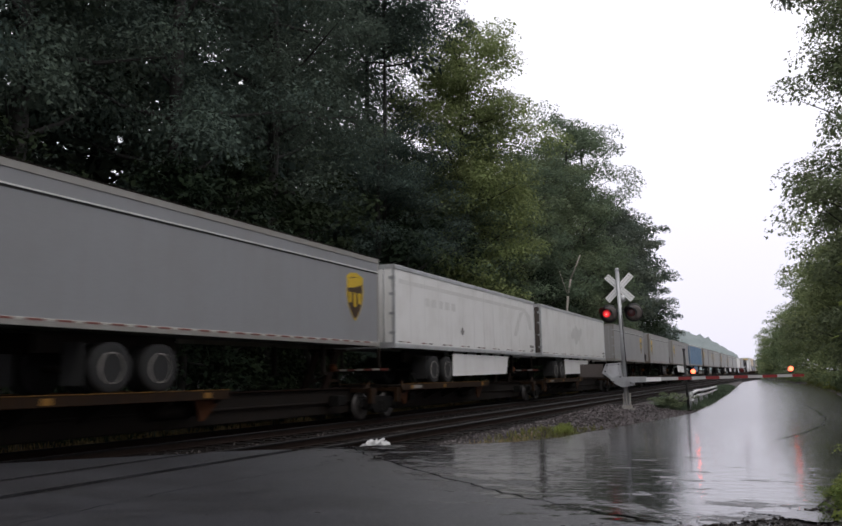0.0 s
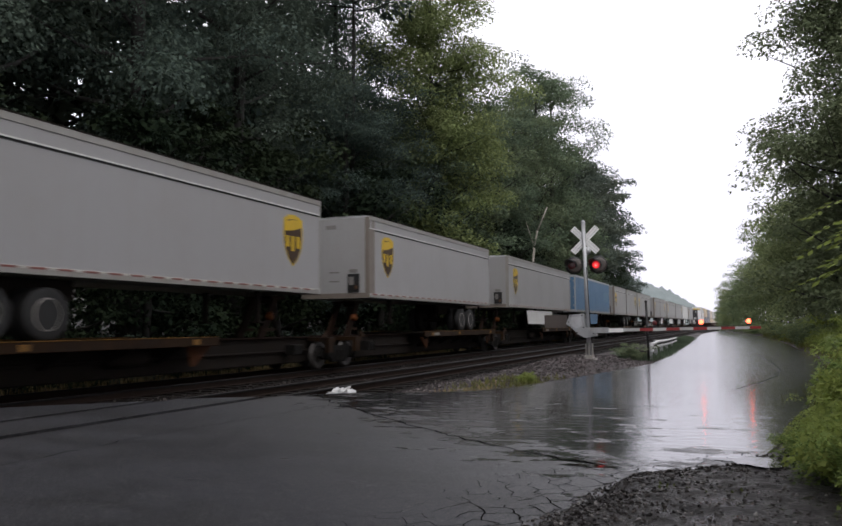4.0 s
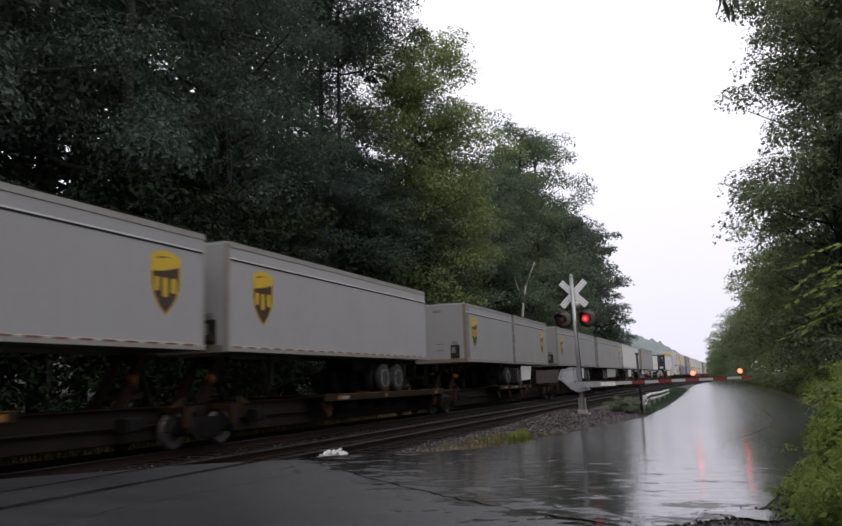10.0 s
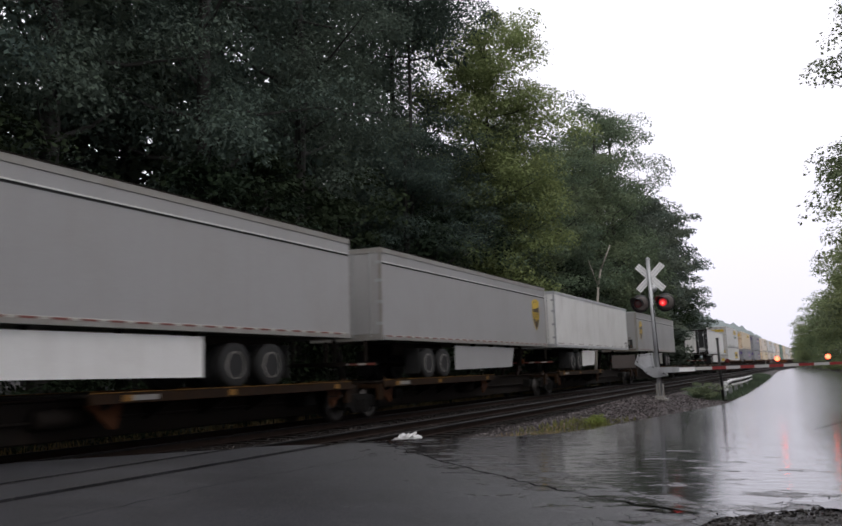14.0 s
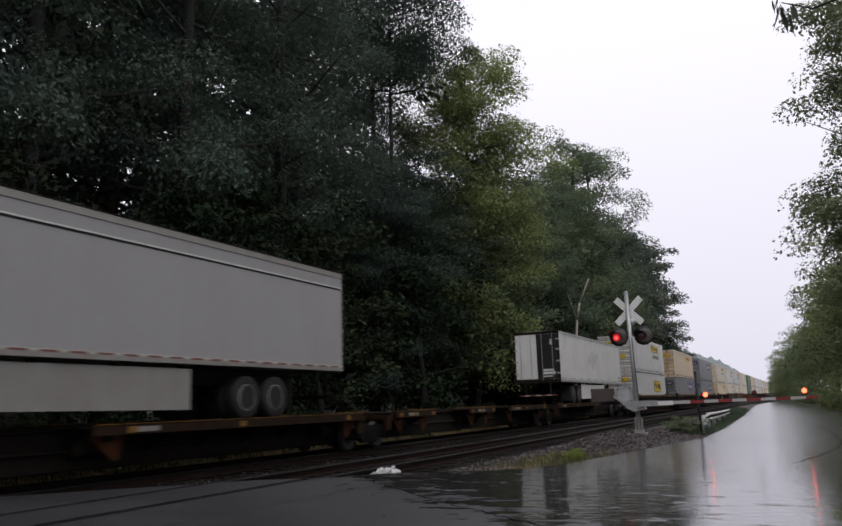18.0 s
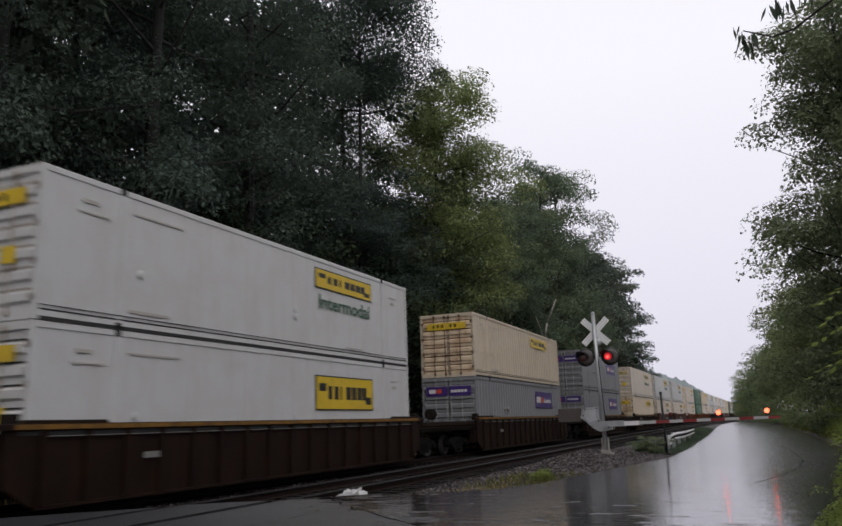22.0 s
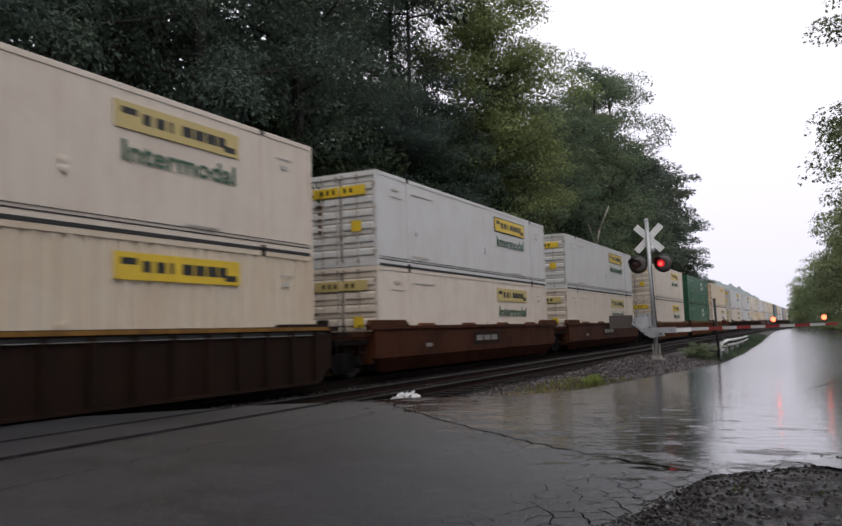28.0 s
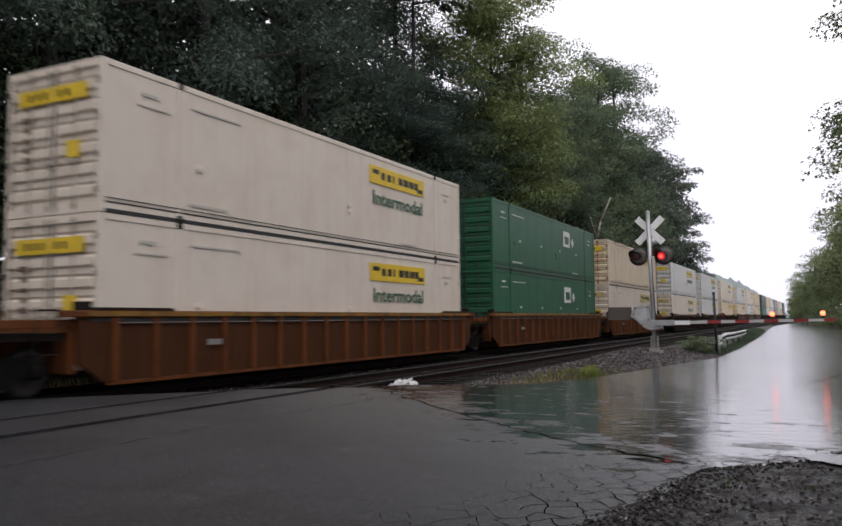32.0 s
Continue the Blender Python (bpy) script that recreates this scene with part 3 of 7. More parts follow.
def slab(g, pts, top, thick=0.12):
    """A paved slab with this outline (anticlockwise)."""
    k, n = len(g.v), len(pts)
    g.v += [(x, y, top) for x, y in pts] + [(x, y, top - thick) for x, y in pts]
    g.f.append(tuple(range(k, k + n)))
    for i in range(n):
        j = (i + 1) % n
        g.f.append((k + i, k + n + i, k + n + j, k + j))


def build_road():
    road = tagged(new("road"), "wet cracked asphalt lane with a crossing apron over the tracks", "road", kind="structure")
    g = Geo()
    rough = random.Random(4)
    near = [(-8.12, -6), (-1.9, -6), (-1.75, 2.0), (-1.6, 3.4), (-1.42, 4.5)]
    edge = [(-1.32, 4.9), (-1.22, 5.2), (-1.16, 5.5), (-1.10, 5.9), (-1.05, 6.2), (-1.02, 6.5), (-0.94, 6.8), (-0.85, 7.05), (-0.68, 7.25), (-0.5, 7.42), (-0.28, 7.6), (-0.05, 7.78), (0.08, 8.05), (0.12, 8.35)]
    near += [(x + rough.uniform(-0.06, 0.06), y + rough.uniform(-0.06, 0.06)) for x, y in edge]
    near += [(0.35, 9.5), (0.98, 13.0), (1.24, 14.9), (-4.9, 14.9), (-5.7, 14.2), (-7.25, 13.6), (-7.6, 13.2), (-8.12, 12.6)]
    slab(g, near, 0.012)
    part("apron", g, ASPHALT, road, "wet black asphalt apron")
    g = Geo()
    ys = [14.9, 16, 18, 20, 23, 27, 31, 36, 42, 50, 60, 75, 90, 105, 130, 160, 190, 220]
    for a, b in zip(ys, ys[1:]):
        la, lb = (along(LEFT_EDGE, a) if a > 15 else -4.9), along(LEFT_EDGE, b)
        g.face((la, a, lane_z(a)), (along(RIGHT_EDGE, a), a, lane_z(a)), (along(RIGHT_EDGE, b), b, lane_z(b)), (lb, b, lane_z(b)))
        g.face((la, a, lane_z(a) - 0.12), (la, a, lane_z(a)), (lb, b, lane_z(b)), (lb, b, lane_z(b) - 0.12))
    part("lane", g, ASPHALT, road, "wet asphalt lane shining with sky")
    for x0, x1, y1, y2 in ((-9.56, -8.39, 11.6, 12.4), (-12.12, -9.78, 8.6, 11.2), (-13.56, -12.29, 8.0, 8.5), (-30.0, -13.73, 6.0, 7.9)):
        g = Geo()
        slab(g, [(x0, -5), (x1, -5), (x1, y2), ((x0 + x1) / 2, (y1 + y2) / 2 + 0.1), (x0, y1)], 0.014)
        part("crossing_panel", g, ASPHALT, road)
    # black strips laid in the flangeways paint the shade of the gaps
    for x0, x1, y1 in ((-8.385, -8.258, 12.3), (-8.176, -8.125, 12.5), (-9.68, -9.565, 11.5), (-9.775, -9.765, 11.2), (-12.20, -12.125, 8.5), (-12.286, -12.280, 8.4)):
        part("flangeway", Geo().box(x0, x1, -5, y1, -0.10, -0.035), TAR, road, "black strip painting the flangeway's shade beside the rail")
    # tar-filled joints and the ragged crack across the apron
    def seam(pts, w, seed, jag=0.05):
        rr = random.Random(seed)
        fine = []
        for (xa, ya), (xb, yb) in zip(pts, pts[1:]):
            m = max(2, int(math.hypot(xb - xa, yb - ya) / 0.16))
            fine += [(xa + (xb - xa) * i / m + rr.uniform(-jag, jag), ya + (yb - ya) * i / m + rr.uniform(-jag, jag)) for i in range(m)]
        fine.append(pts[-1])
        s = Geo()
        for (xa, ya), (xb, yb) in zip(fine, fine[1:]):
            d = math.hypot(xb - xa, yb - ya) or 1
            h = w * rr.uniform(0.5, 1.2) / 2
            nx, ny = -(yb - ya) / d * h, (xb - xa) / d * h
            za, zb = lane_z(ya) + 0.004, lane_z(yb) + 0.004
            s.face((xa - nx, ya - ny, za), (xb - nx, yb - ny, zb), (xb + nx, yb + ny, zb), (xa + nx, ya + ny, za))
        return s
    for pts, w, sd in (([(-6.45, -5), (-6.5, 4.5), (-6.65, 7.6), (-6.35, 11.4), (-6.9, 12.9)], 0.014, 1), ([(-7.6, 13.2), (-6.9, 12.3), (-5.1, 10.4), (-3.1, 8.6), (-1.9, 7.7), (-1.2, 7.3)], 0.034, 2), ([(-0.4, 47), (0.55, 36), (0.86, 29), (0.9, 24.5), (0.68, 21.1), (0.1, 17.8), (-0.26, 16.4)], 0.016, 3)):
        part("tar_joint", seam(pts, w, sd), TAR, road, "dark tar-filled joint")
    pud = Geo()
    for cx, cy, ra, rb, sd in ((0.10, 7.78, 0.26, 0.30, 3), (-0.12, 8.0, 0.3, 0.1, 4), (-1.35, 7.25, 0.30, 0.07, 5)):
        pr = random.Random(sd)
        ring = [(cx + ra * math.cos(k * 0.35) * pr.uniform(0.7, 1.1), cy + rb * math.sin(k * 0.35) * pr.uniform(0.7, 1.1), 0.046 if cx > 0 else 0.0175) for k in range(18)]
        pud.face(*ring)
    part("puddle", pud, WATER, road, "shallow rain puddle")
    cells = Geo()
    rr = random.Random(9)
    # a honeycomb of uneven cells: upright edges and zigzag rows, wider towards the broken shoulder
    def node(i, j):
        q = random.Random(i * 131 + j * 17)
        return (-2.9 + 0.105 * i + q.uniform(-0.05, 0.05), 3.3 + 0.19 * j + (0.055 if (i + j) % 2 else -0.055) + q.uniform(-0.055, 0.055))
    for i in range(32):
        for j in range(27):
            for q in ((i + 1, j),) + (((i, j + 1),) if (i + j) % 2 else ()):
                pa, pb = node(i, j), node(*q)
                mx, my = (pa[0] + pb[0]) / 2, (pa[1] + pb[1]) / 2
                away = along(SHOULDER, my) - mx      # distance from the broken edge
                reach = 1.35 - 0.10 * (my - 3.4)
                if 0.02 < away < reach and rr.random() < 1.08 - 0.75 * away / reach:
                    s = seam([pa, pb], 0.012 - 0.008 * min(1, away / reach), i * 40 + j, 0.014)
                    k = len(cells.v)
                    cells.v += [(a, b, 0.0163) for a, b, _ in s.v]
                    cells.f += [tuple(t + k for t in f) for f in s.f]
    ob = part("crazed_cracks", cells, TAR, road, "net of fine cracks in broken asphalt")
    tagged(ob, kind="stuff")


def build_track(x, name, label):
    t = tagged(new(name), label, "railway track", group="railway tracks", kind="structure")
    y0, y1 = -60, 420
    for s in (-1, 1):
        c = x + s * (GAUGE / 2 + 0.036)
        g = Geo()
        g.prism([(c - 0.012, -0.145), (c + 0.012, -0.145), (c + 0.012, -0.04), (c - 0.012, -0.04)], y0, y1)
        g.prism([(c - 0.07, -0.165), (c + 0.07, -0.165), (c + 0.07, -0.152), (c + 0.02, -0.144), (c - 0.02, -0.144), (c - 0.07, -0.152)], y0, y1)
        part("rail_web", g, RAIL_WEB, t, "rusty rail web")
        g = Geo()
        g.prism([(c - 0.036, -0.04), (c + 0.036, -0.04), (c + 0.036, -0.012), (c + 0.027, 0.0), (c - 0.027, 0.0), (c - 0.036, -0.012)], y0, y1)
        part("rail_head", g, RAIL, t, "wet worn rail head")
    me = Geo().bevel_box(-1.3, 1.3, -0.11, 0.11, -0.33, -0.166, 0.012).mesh("tie", TIE)
    rr = random.Random(int(-x))
    for i in range(150):
        yy = 8.5 + 0.53 * i
        o = link("tie", me, t)
        o.matrix_basis = pose(x + rr.uniform(-0.03, 0.03), yy, rr.uniform(-0.01, 0.0), 0, 0, rr.uniform(-1, 1))
    g = Geo()
    for i in range(420):
        yy = 88 + 0.53 * i
        g.box(x - 1.3, x + 1.3, yy - 0.11, yy + 0.11, -0.33, -0.17)
    tagged(part("far_ties", g, TIE, t, "dark wooden ties"), kind="stuff")


def stones(name, label, n, place, size, seed, parent=None, mat=None, singles=0):
    """Broken stones scattered by place(rnd) -> (x, y)."""
    rr = random.Random(seed)
    shapes = []
    for s in range(6):
        bm = bmesh.new()
        bmesh.ops.create_icosphere(bm, subdivisions=1, radius=1)
        for v in bm.verts:
            v.co *= rr.uniform(0.62, 1.15)
            v.co.z *= 0.7
        me = bpy.data.meshes.new("stone")
        bm.to_mesh(me)
        bm.free()
        me.materials.append(mat or STONE)
        shapes.append(me)
    base = [(np.array([v.co[:] for v in me.vertices]), [tuple(p.vertices) for p in me.polygons]) for me in shapes]
    g = Geo()
    for i in range(n):
        x, y = place(rr)
        s = size * rr.uniform(0.5, 1.5)
        m = pose(x, y, lie(x, y) + s * 0.25, rr.uniform(-30, 30), rr.uniform(-30, 30), rr.uniform(0, 360)) @ Matrix.Diagonal((s, s * rr.uniform(0.6, 1), s, 1))
        if i < singles:
            o = link("stone", rr.choice(shapes), parent)
            o.matrix_basis = m
        else:
            V, F = rr.choice(base)
            k = len(g.v)
            a = np.array(m)
            g.v += [tuple(p) for p in V @ a[:3, :3].T + a[:3, 3]]
            g.f += [tuple(q + k for q in f) for f in F]
    if g.v:
        tagged(link(name, g.mesh(name, mat or STONE), parent), label, kind="stuff")


# ---- plants ----
def leaf_quads(rng, centres, spread, per, size, flat=0.5):
    """Leaves as folded quads round the centres: array (n, 4, 3)."""
    c = np.repeat(centres, per, axis=0)
    s = np.repeat(spread, per, axis=0) if np.ndim(spread) else spread
    n = len(c)
    d = rng.normal(size=(n, 3))
    d /= np.linalg.norm(d, axis=1, keepdims=True) + 1e-9
    d[:, 2] = np.where(d[:, 2] < -0.35, -d[:, 2], d[:, 2])      # leaves sit on top of their spray
    r = rng.random((n, 1)) ** 0.3
    p = c + d * r * (s if np.ndim(s) else s) * np.array([1, 1, 0.75])
    up = d * 0.8 + np.array([0, 0, flat + 0.15]) + rng.normal(size=(n, 3)) * 0.5
    up /= np.linalg.norm(up, axis=1, keepdims=True) + 1e-9
    a = np.cross(up, rng.normal(size=(n, 3)))
    a /= np.linalg.norm(a, axis=1, keepdims=True) + 1e-9
    b = np.cross(up, a)
    k = size * rng.uniform(0.55, 1.35, (n, 1))
    w = k * rng.uniform(0.5, 0.75, (n, 1))
    return np.stack([p - a * k * 0.5, p + b * w * 0.5 - up * k * 0.1, p + a * k * 0.6, p - b * w * 0.5 - up * k * 0.1], axis=1)


def tree_meshes(seed, h, r, low, clumps, per, leaf, mat, bark=BARK, lean=0.0, full=1.0, stem=1.0):
    """Trunk and crown meshes of a broad-leaved tree: h high, crown radius r, crown from low upwards."""
    rng = np.random.default_rng(seed)
    rr = random.Random(seed)
    g = Geo()
    top = Vector((lean * h + rr.uniform(-0.4, 0.4), rr.uniform(-0.4, 0.4), h * 0.92))
    tr = (0.010 * h + 0.04) * stem
    knots = [Vector((0, 0, -0.5))]
    for i in range(1, 7):
        f = i / 6
        knots.append(Vector((top.x * f + rr.uniform(-0.15, 0.15), top.y * f + rr.uniform(-0.15, 0.15), top.z * f)))
    for i in range(6):
        g.rod(knots[i], knots[i + 1], tr * (1.25 - i / 6), tr * (1.25 - (i + 1) / 6) + 0.015, 8, False, 16 * i - 8 if i else None)
    ends, sizes = [], []
    n_limb = max(9, clumps // 4)
    for i in range(n_limb):
        f = low / h + (0.97 - low / h) * (i + 0.5) / n_limb
        j = min(5, int(f * 6))
        p = knots[j].lerp(knots[j + 1], f * 6 - j)
        a = i * 2.4 + rr.uniform(-0.5, 0.5)
        u = (f - low / h) / (1 - low / h)
        reach = r * (0.34 + 0.70 * (1 - u ** 3) ** 0.5 * min(1, 0.6 + 1.1 * u)) * rr.uniform(0.5, 1.15)
        rise = reach * rr.uniform(-0.05, 0.75)
        q = p + Vector((math.cos(a) * reach, math.sin(a) * reach, rise))
        mid = p.lerp(q, 0.5) + Vector((0, 0, -0.06 * reach))
        w = tr * 0.26 * (1.1 - u)
        g.rod(p, mid, w + 0.02, w * 0.6 + 0.015, 6, False, 16 * j)
        g.rod(mid, q, w * 0.6 + 0.015, 0.012, 5, False, len(g.v) - 1)
        for k, t in enumerate((1.0, rr.uniform(0.7, 0.95), rr.uniform(0.45, 0.75), rr.uniform(0.2, 0.5))):
            c = p.lerp(q, t) + Vector((rr.gauss(0, 1), rr.gauss(0, 1), rr.gauss(0, 1.0))) * (0.05 if k == 0 else 0.16) * r
            ends.append(c[:])
            sizes.append(r * full * (rr.uniform(0.17, 0.30) if k < 2 else rr.uniform(0.2, 0.36)))
    for k in range(5):
        ends.append((top.x + rr.gauss(0, 0.12) * r, top.y + rr.gauss(0, 0.12) * r, h * rr.uniform(0.88, 0.97)))
        sizes.append(r * rr.uniform(0.14, 0.24))
    V = leaf_quads(rng, np.array(ends), np.array(sizes)[:, None], per, leaf)
    return g.mesh("trunk", bark, True), quads_mesh("crown", V, mat)


def plant(meshes, x, y, label, category, group, name="tree", turn=0, size=1.0, wide=1.0):
    t = thing(name, label, category, pose(x, y, lie(x, y) - 0.05, 0, 0, turn), group)
    for nm, me in zip(("trunk", "crown"), meshes):
        o = link(nm, me, t)
        o.scale = (size * wide, size * wide, size)
    return t


def build_forest():
    rr = random.Random(21)
    near = [tree_meshes(100 + i, 25, 4.9, lo, 150, 330, 0.138, LEAF_DARK, full=1.12) for i, lo in enumerate((6.5, 8.0, 5.5))]
    high = tree_meshes(105, 25, 4.5, 17.2, 150, 400, 0.14, LEAF_DARK, full=1.45, stem=0.45)
    far = [tree_meshes(110 + i, 25, 4.8, lo, 140, 215, 0.20, LEAF_MID, full=1.12) for i, lo in enumerate((4.0, 5.0, 3.5))]
    dim = [tree_meshes(120 + i, 25, 4.8, 1.2, 130, 140, 0.32, LEAF_HAZED, full=1.15) for i in range(2)]
    pale = tree_meshes(140, 25, 4.4, 3, 200, 430, 0.17, LEAF_PALE, full=1.45, stem=0.6)
    thin = [tree_meshes(150 + i, 25, 5.6, 1.5, 130, 44, 0.44, LEAF_DARK) for i in range(2)]
    under = [tree_meshes(170 + i, 8, 3.0, 0.5, 70, 100, 0.18, LEAF_UNDER_SHADED) for i in range(3)]
    lab = "tall broad-leaved tree with dark wet foliage at the forest edge"
    def edge_tree(m, x, y, hgt, wide=1.0):
        plant(m, x, y, lab if m is not pale else "yellow-green broad-leaved tree among darker forest trees", "tree", "forest edge trees", turn=rr.uniform(0, 360), size=hgt / 25, wide=25 / hgt * wide)

    y = 4.0
    while y < 30.5:
        edge_tree(rr.choice(near), -19.0 + rr.uniform(-0.9, 0.6), y, rr.uniform(28.5, 31))
        y += rr.uniform(4.8, 6.2)
    # stepped crowns along the edge: kind, x, y, height, width
    for m, x, y, hgt, wide in ((high, -19.3, 37.2, 30.0, 1.0), (far[1], -21.5, 40.0, 16.0, 0.85), (far[2], -20.2, 43.0, 15.4, 0.9), (far[0], -18.6, 46.5, 18.5, 1.0), (near[2], -18.8, 35.5, 15.0, 0.8), (near[0], -20.2, 38.6, 16.0, 1.0), (near[0], -23.5, 43.5, 29.0, 1.0), (pale, -17.4, 44.4, 24.8, 0.98), (far[0], -18.6, 52, 21.5, 1.05), (far[1], -18.4, 59.5, 19.5, 1.0), (far[2], -18.2, 66.5, 22.0, 1.0),
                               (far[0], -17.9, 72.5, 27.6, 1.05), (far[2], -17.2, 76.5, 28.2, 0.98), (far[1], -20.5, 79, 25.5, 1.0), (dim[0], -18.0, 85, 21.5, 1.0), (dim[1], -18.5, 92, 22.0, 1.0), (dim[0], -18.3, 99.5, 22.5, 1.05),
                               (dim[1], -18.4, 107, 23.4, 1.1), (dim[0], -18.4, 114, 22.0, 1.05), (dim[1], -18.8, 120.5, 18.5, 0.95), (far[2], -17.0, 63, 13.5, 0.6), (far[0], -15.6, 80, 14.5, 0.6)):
        edge_tree(m, x, y, hgt, wide)
    for row, (x, n) in enumerate(((-25.0, 24), (-31, 18), (-38, 14))):
        for i in range(n):
            yy = 2 + i * 124 / n + rr.uniform(-2, 2)
            gap = 18.5 < math.degrees(math.atan2(-x, yy)) < 30
            plant(thin[rr.randrange(2)], x + rr.uniform(-1.5, 1.5), yy, "tall forest tree with dense dark foliage", "tree", "forest trees", turn=rr.uniform(0, 360), size=rr.uniform(0.95, 1.12) * (0.66 if gap else 1.0 if yy < 95 else 0.85))
    for i in range(38):
        yy = 6 + i * 3.4
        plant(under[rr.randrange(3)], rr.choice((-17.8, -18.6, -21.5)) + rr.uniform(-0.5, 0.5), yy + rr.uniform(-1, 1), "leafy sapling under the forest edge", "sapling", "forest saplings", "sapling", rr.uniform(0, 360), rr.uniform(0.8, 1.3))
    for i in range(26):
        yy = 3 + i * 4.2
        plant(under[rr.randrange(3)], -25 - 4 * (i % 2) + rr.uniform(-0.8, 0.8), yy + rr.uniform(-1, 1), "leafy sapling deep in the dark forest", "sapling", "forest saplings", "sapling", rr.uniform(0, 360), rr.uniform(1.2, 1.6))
    # pale trunks leaning out of the forest edge
    t = thing("birch_tree", "pale leaning birch trunk at the forest edge", "tree", pose(-14.9, 57, -0.4))
    g = Geo().rod((0, 0, 0), (0.2, 0.4, 4), 0.13, 0.10, 8).rod((0.2, 0.4, 4), (0.5, 0.6, 7.6), 0.10, 0.085, 8).rod((0.5, 0.6, 7.6), (0.75, 0.7, 8.8), 0.085, 0.07, 8).rod((0.75, 0.7, 8.8), (1.5, 0.9, 10.6), 0.07, 0.04, 8).rod((0.5, 0.6, 7.6), (-0.1, 0.5, 9.6), 0.05, 0.02, 6)
    part("trunk", g, BIRCH, t, smooth=True)


def build_right_trees():
    rr = random.Random(5)
    big = tree_meshes(301, 24, 5.0, 1.2, 210, 270, 0.20, LEAF_ROAD, full=1.25)
    mid = [tree_meshes(310 + i, 13, 5.0, 1.4 - i, 110, 150, 0.26, LEAF_HEDGE, full=1.3) for i in range(2)]
    lab = "broad-leaved roadside tree with wet green leaves"
    for m, x, y, s in ((big, 5.6, 46, 1.0), (big, 9.0, 53, 1.05), (big, 10.5, 42, 0.95), (mid[0], 5.2, 72, 0.86), (mid[1], 8.5, 66, 1.2), (mid[1], 5.0, 86, 0.9), (mid[0], 4.2, 104, 0.82), (mid[0], 7.5, 98, 1.2), (mid[1], 2.6, 126, 0.75), (mid[0], 6, 120, 1.1), (mid[1], 0.6, 150, 0.72), (mid[0], 4, 148, 1), (mid[0], -2.0, 180, 0.68), (mid[1], 2, 178, 0.95), (mid[0], -3.4, 212, 0.62), (mid[1], -1, 215, 0.85), (mid[1], -5.2, 245, 0.55), (mid[0], -3.5, 250, 0.7), (mid[0], -7.0, 300, 0.5), (mid[1], -8.5, 340, 0.5), (big, 7.6, 49.5, 0.98)):
        plant(m, x, y, lab, "tree", "roadside trees", turn=rr.uniform(0, 360), size=s)
    # unseen trees added beside and behind the camera to cut the light
    shade = tree_meshes(330, 20, 5.4, 3.0, 100, 50, 0.5, LEAF_ROAD)
    for x, y in ((17.5, 31), (16.5, 22.5), (13.5, 13), (12.0, 4), (11.0, -5), (5.5, -10), (-3, -16), (15.5, 9), (3, -27), (-19, -14)):
        plant(shade, x, y, "unseen leafy tree added to shade the lane", "tree", "roadside trees", turn=rr.uniform(0, 360), size=rr.uniform(0.9, 1.15))


def bush(seed, r, h, n, leaf, mat, per=26):
    rng = np.random.default_rng(seed)
    c = rng.normal(size=(n, 3)) * np.array([r * 0.45, r * 0.45, h * 0.22]) + np.array([0, 0, h * 0.45])
    c[:, 2] = np.abs(c[:, 2])
    return quads_mesh("leaves", leaf_quads(rng, c, r * 0.28, per, leaf, 0.8), mat)


def build_sapling():
    """A young tree whose fronds reach out over the bank."""
    t = thing("young_tree", "young roadside tree with yellow-green drooping fronds", "tree", pose(1.85, 10.6, lie(1.85, 10.6)))
    rr = random.Random(41)
    g, Q = Geo(), []
    g.rod((0, 0, -0.2), (-0.1, 0, 2.0), 0.035, 0.025, 7, False).rod((-0.1, 0, 2.0), (-0.1, 0, 3.1), 0.025, 0.01, 6, False)
    for k in range(13):
        z = rr.uniform(1.25, 2.1) if k < 10 else rr.uniform(2.2, 2.7)
        a = rr.uniform(2.5, 3.9) if k % 4 else rr.uniform(0, 6.28)
        reach = rr.uniform(0.7, 1.15)
        p = Vector((-0.1, 0, z))
        d = Vector((math.cos(a), math.sin(a), 0))
        side = Vector((-d.y, d.x, 0))
        line = [p + d * reach * f + Vector((0, 0, reach * (0.32 * f - 0.52 * f * f))) for f in (0, 0.25, 0.5, 0.75, 1.0)]
        for u, v in zip(line, line[1:]):
            g.rod(u, v, 0.006, 0.004, 4, False)
        for m in range(9):
            f = 0.2 + 0.1 * m
            i = min(3, int(f * 4))
            c = line[i].lerp(line[i + 1], f * 4 - i)
            for s in (-1, 1):
                ln = rr.uniform(0.13, 0.21)
                v = (side * s * 0.8 + d * 0.6 + Vector((0, 0, rr.uniform(-0.55, -0.1)))).normalized() * ln
                w = v.cross(Vector((0, 0, 1))).normalized() * ln * 0.2
                Q.append([c, c + v * 0.45 + w - Vector((0, 0, 0.01)), c + v, c + v * 0.45 - w])
    part("trunk", g, BARK, t)
    link("crown", quads_mesh("crown", np.array([[tuple(p) for p in q] for q in Q]), LEAF_WEED), t, "yellow-green leaflets")


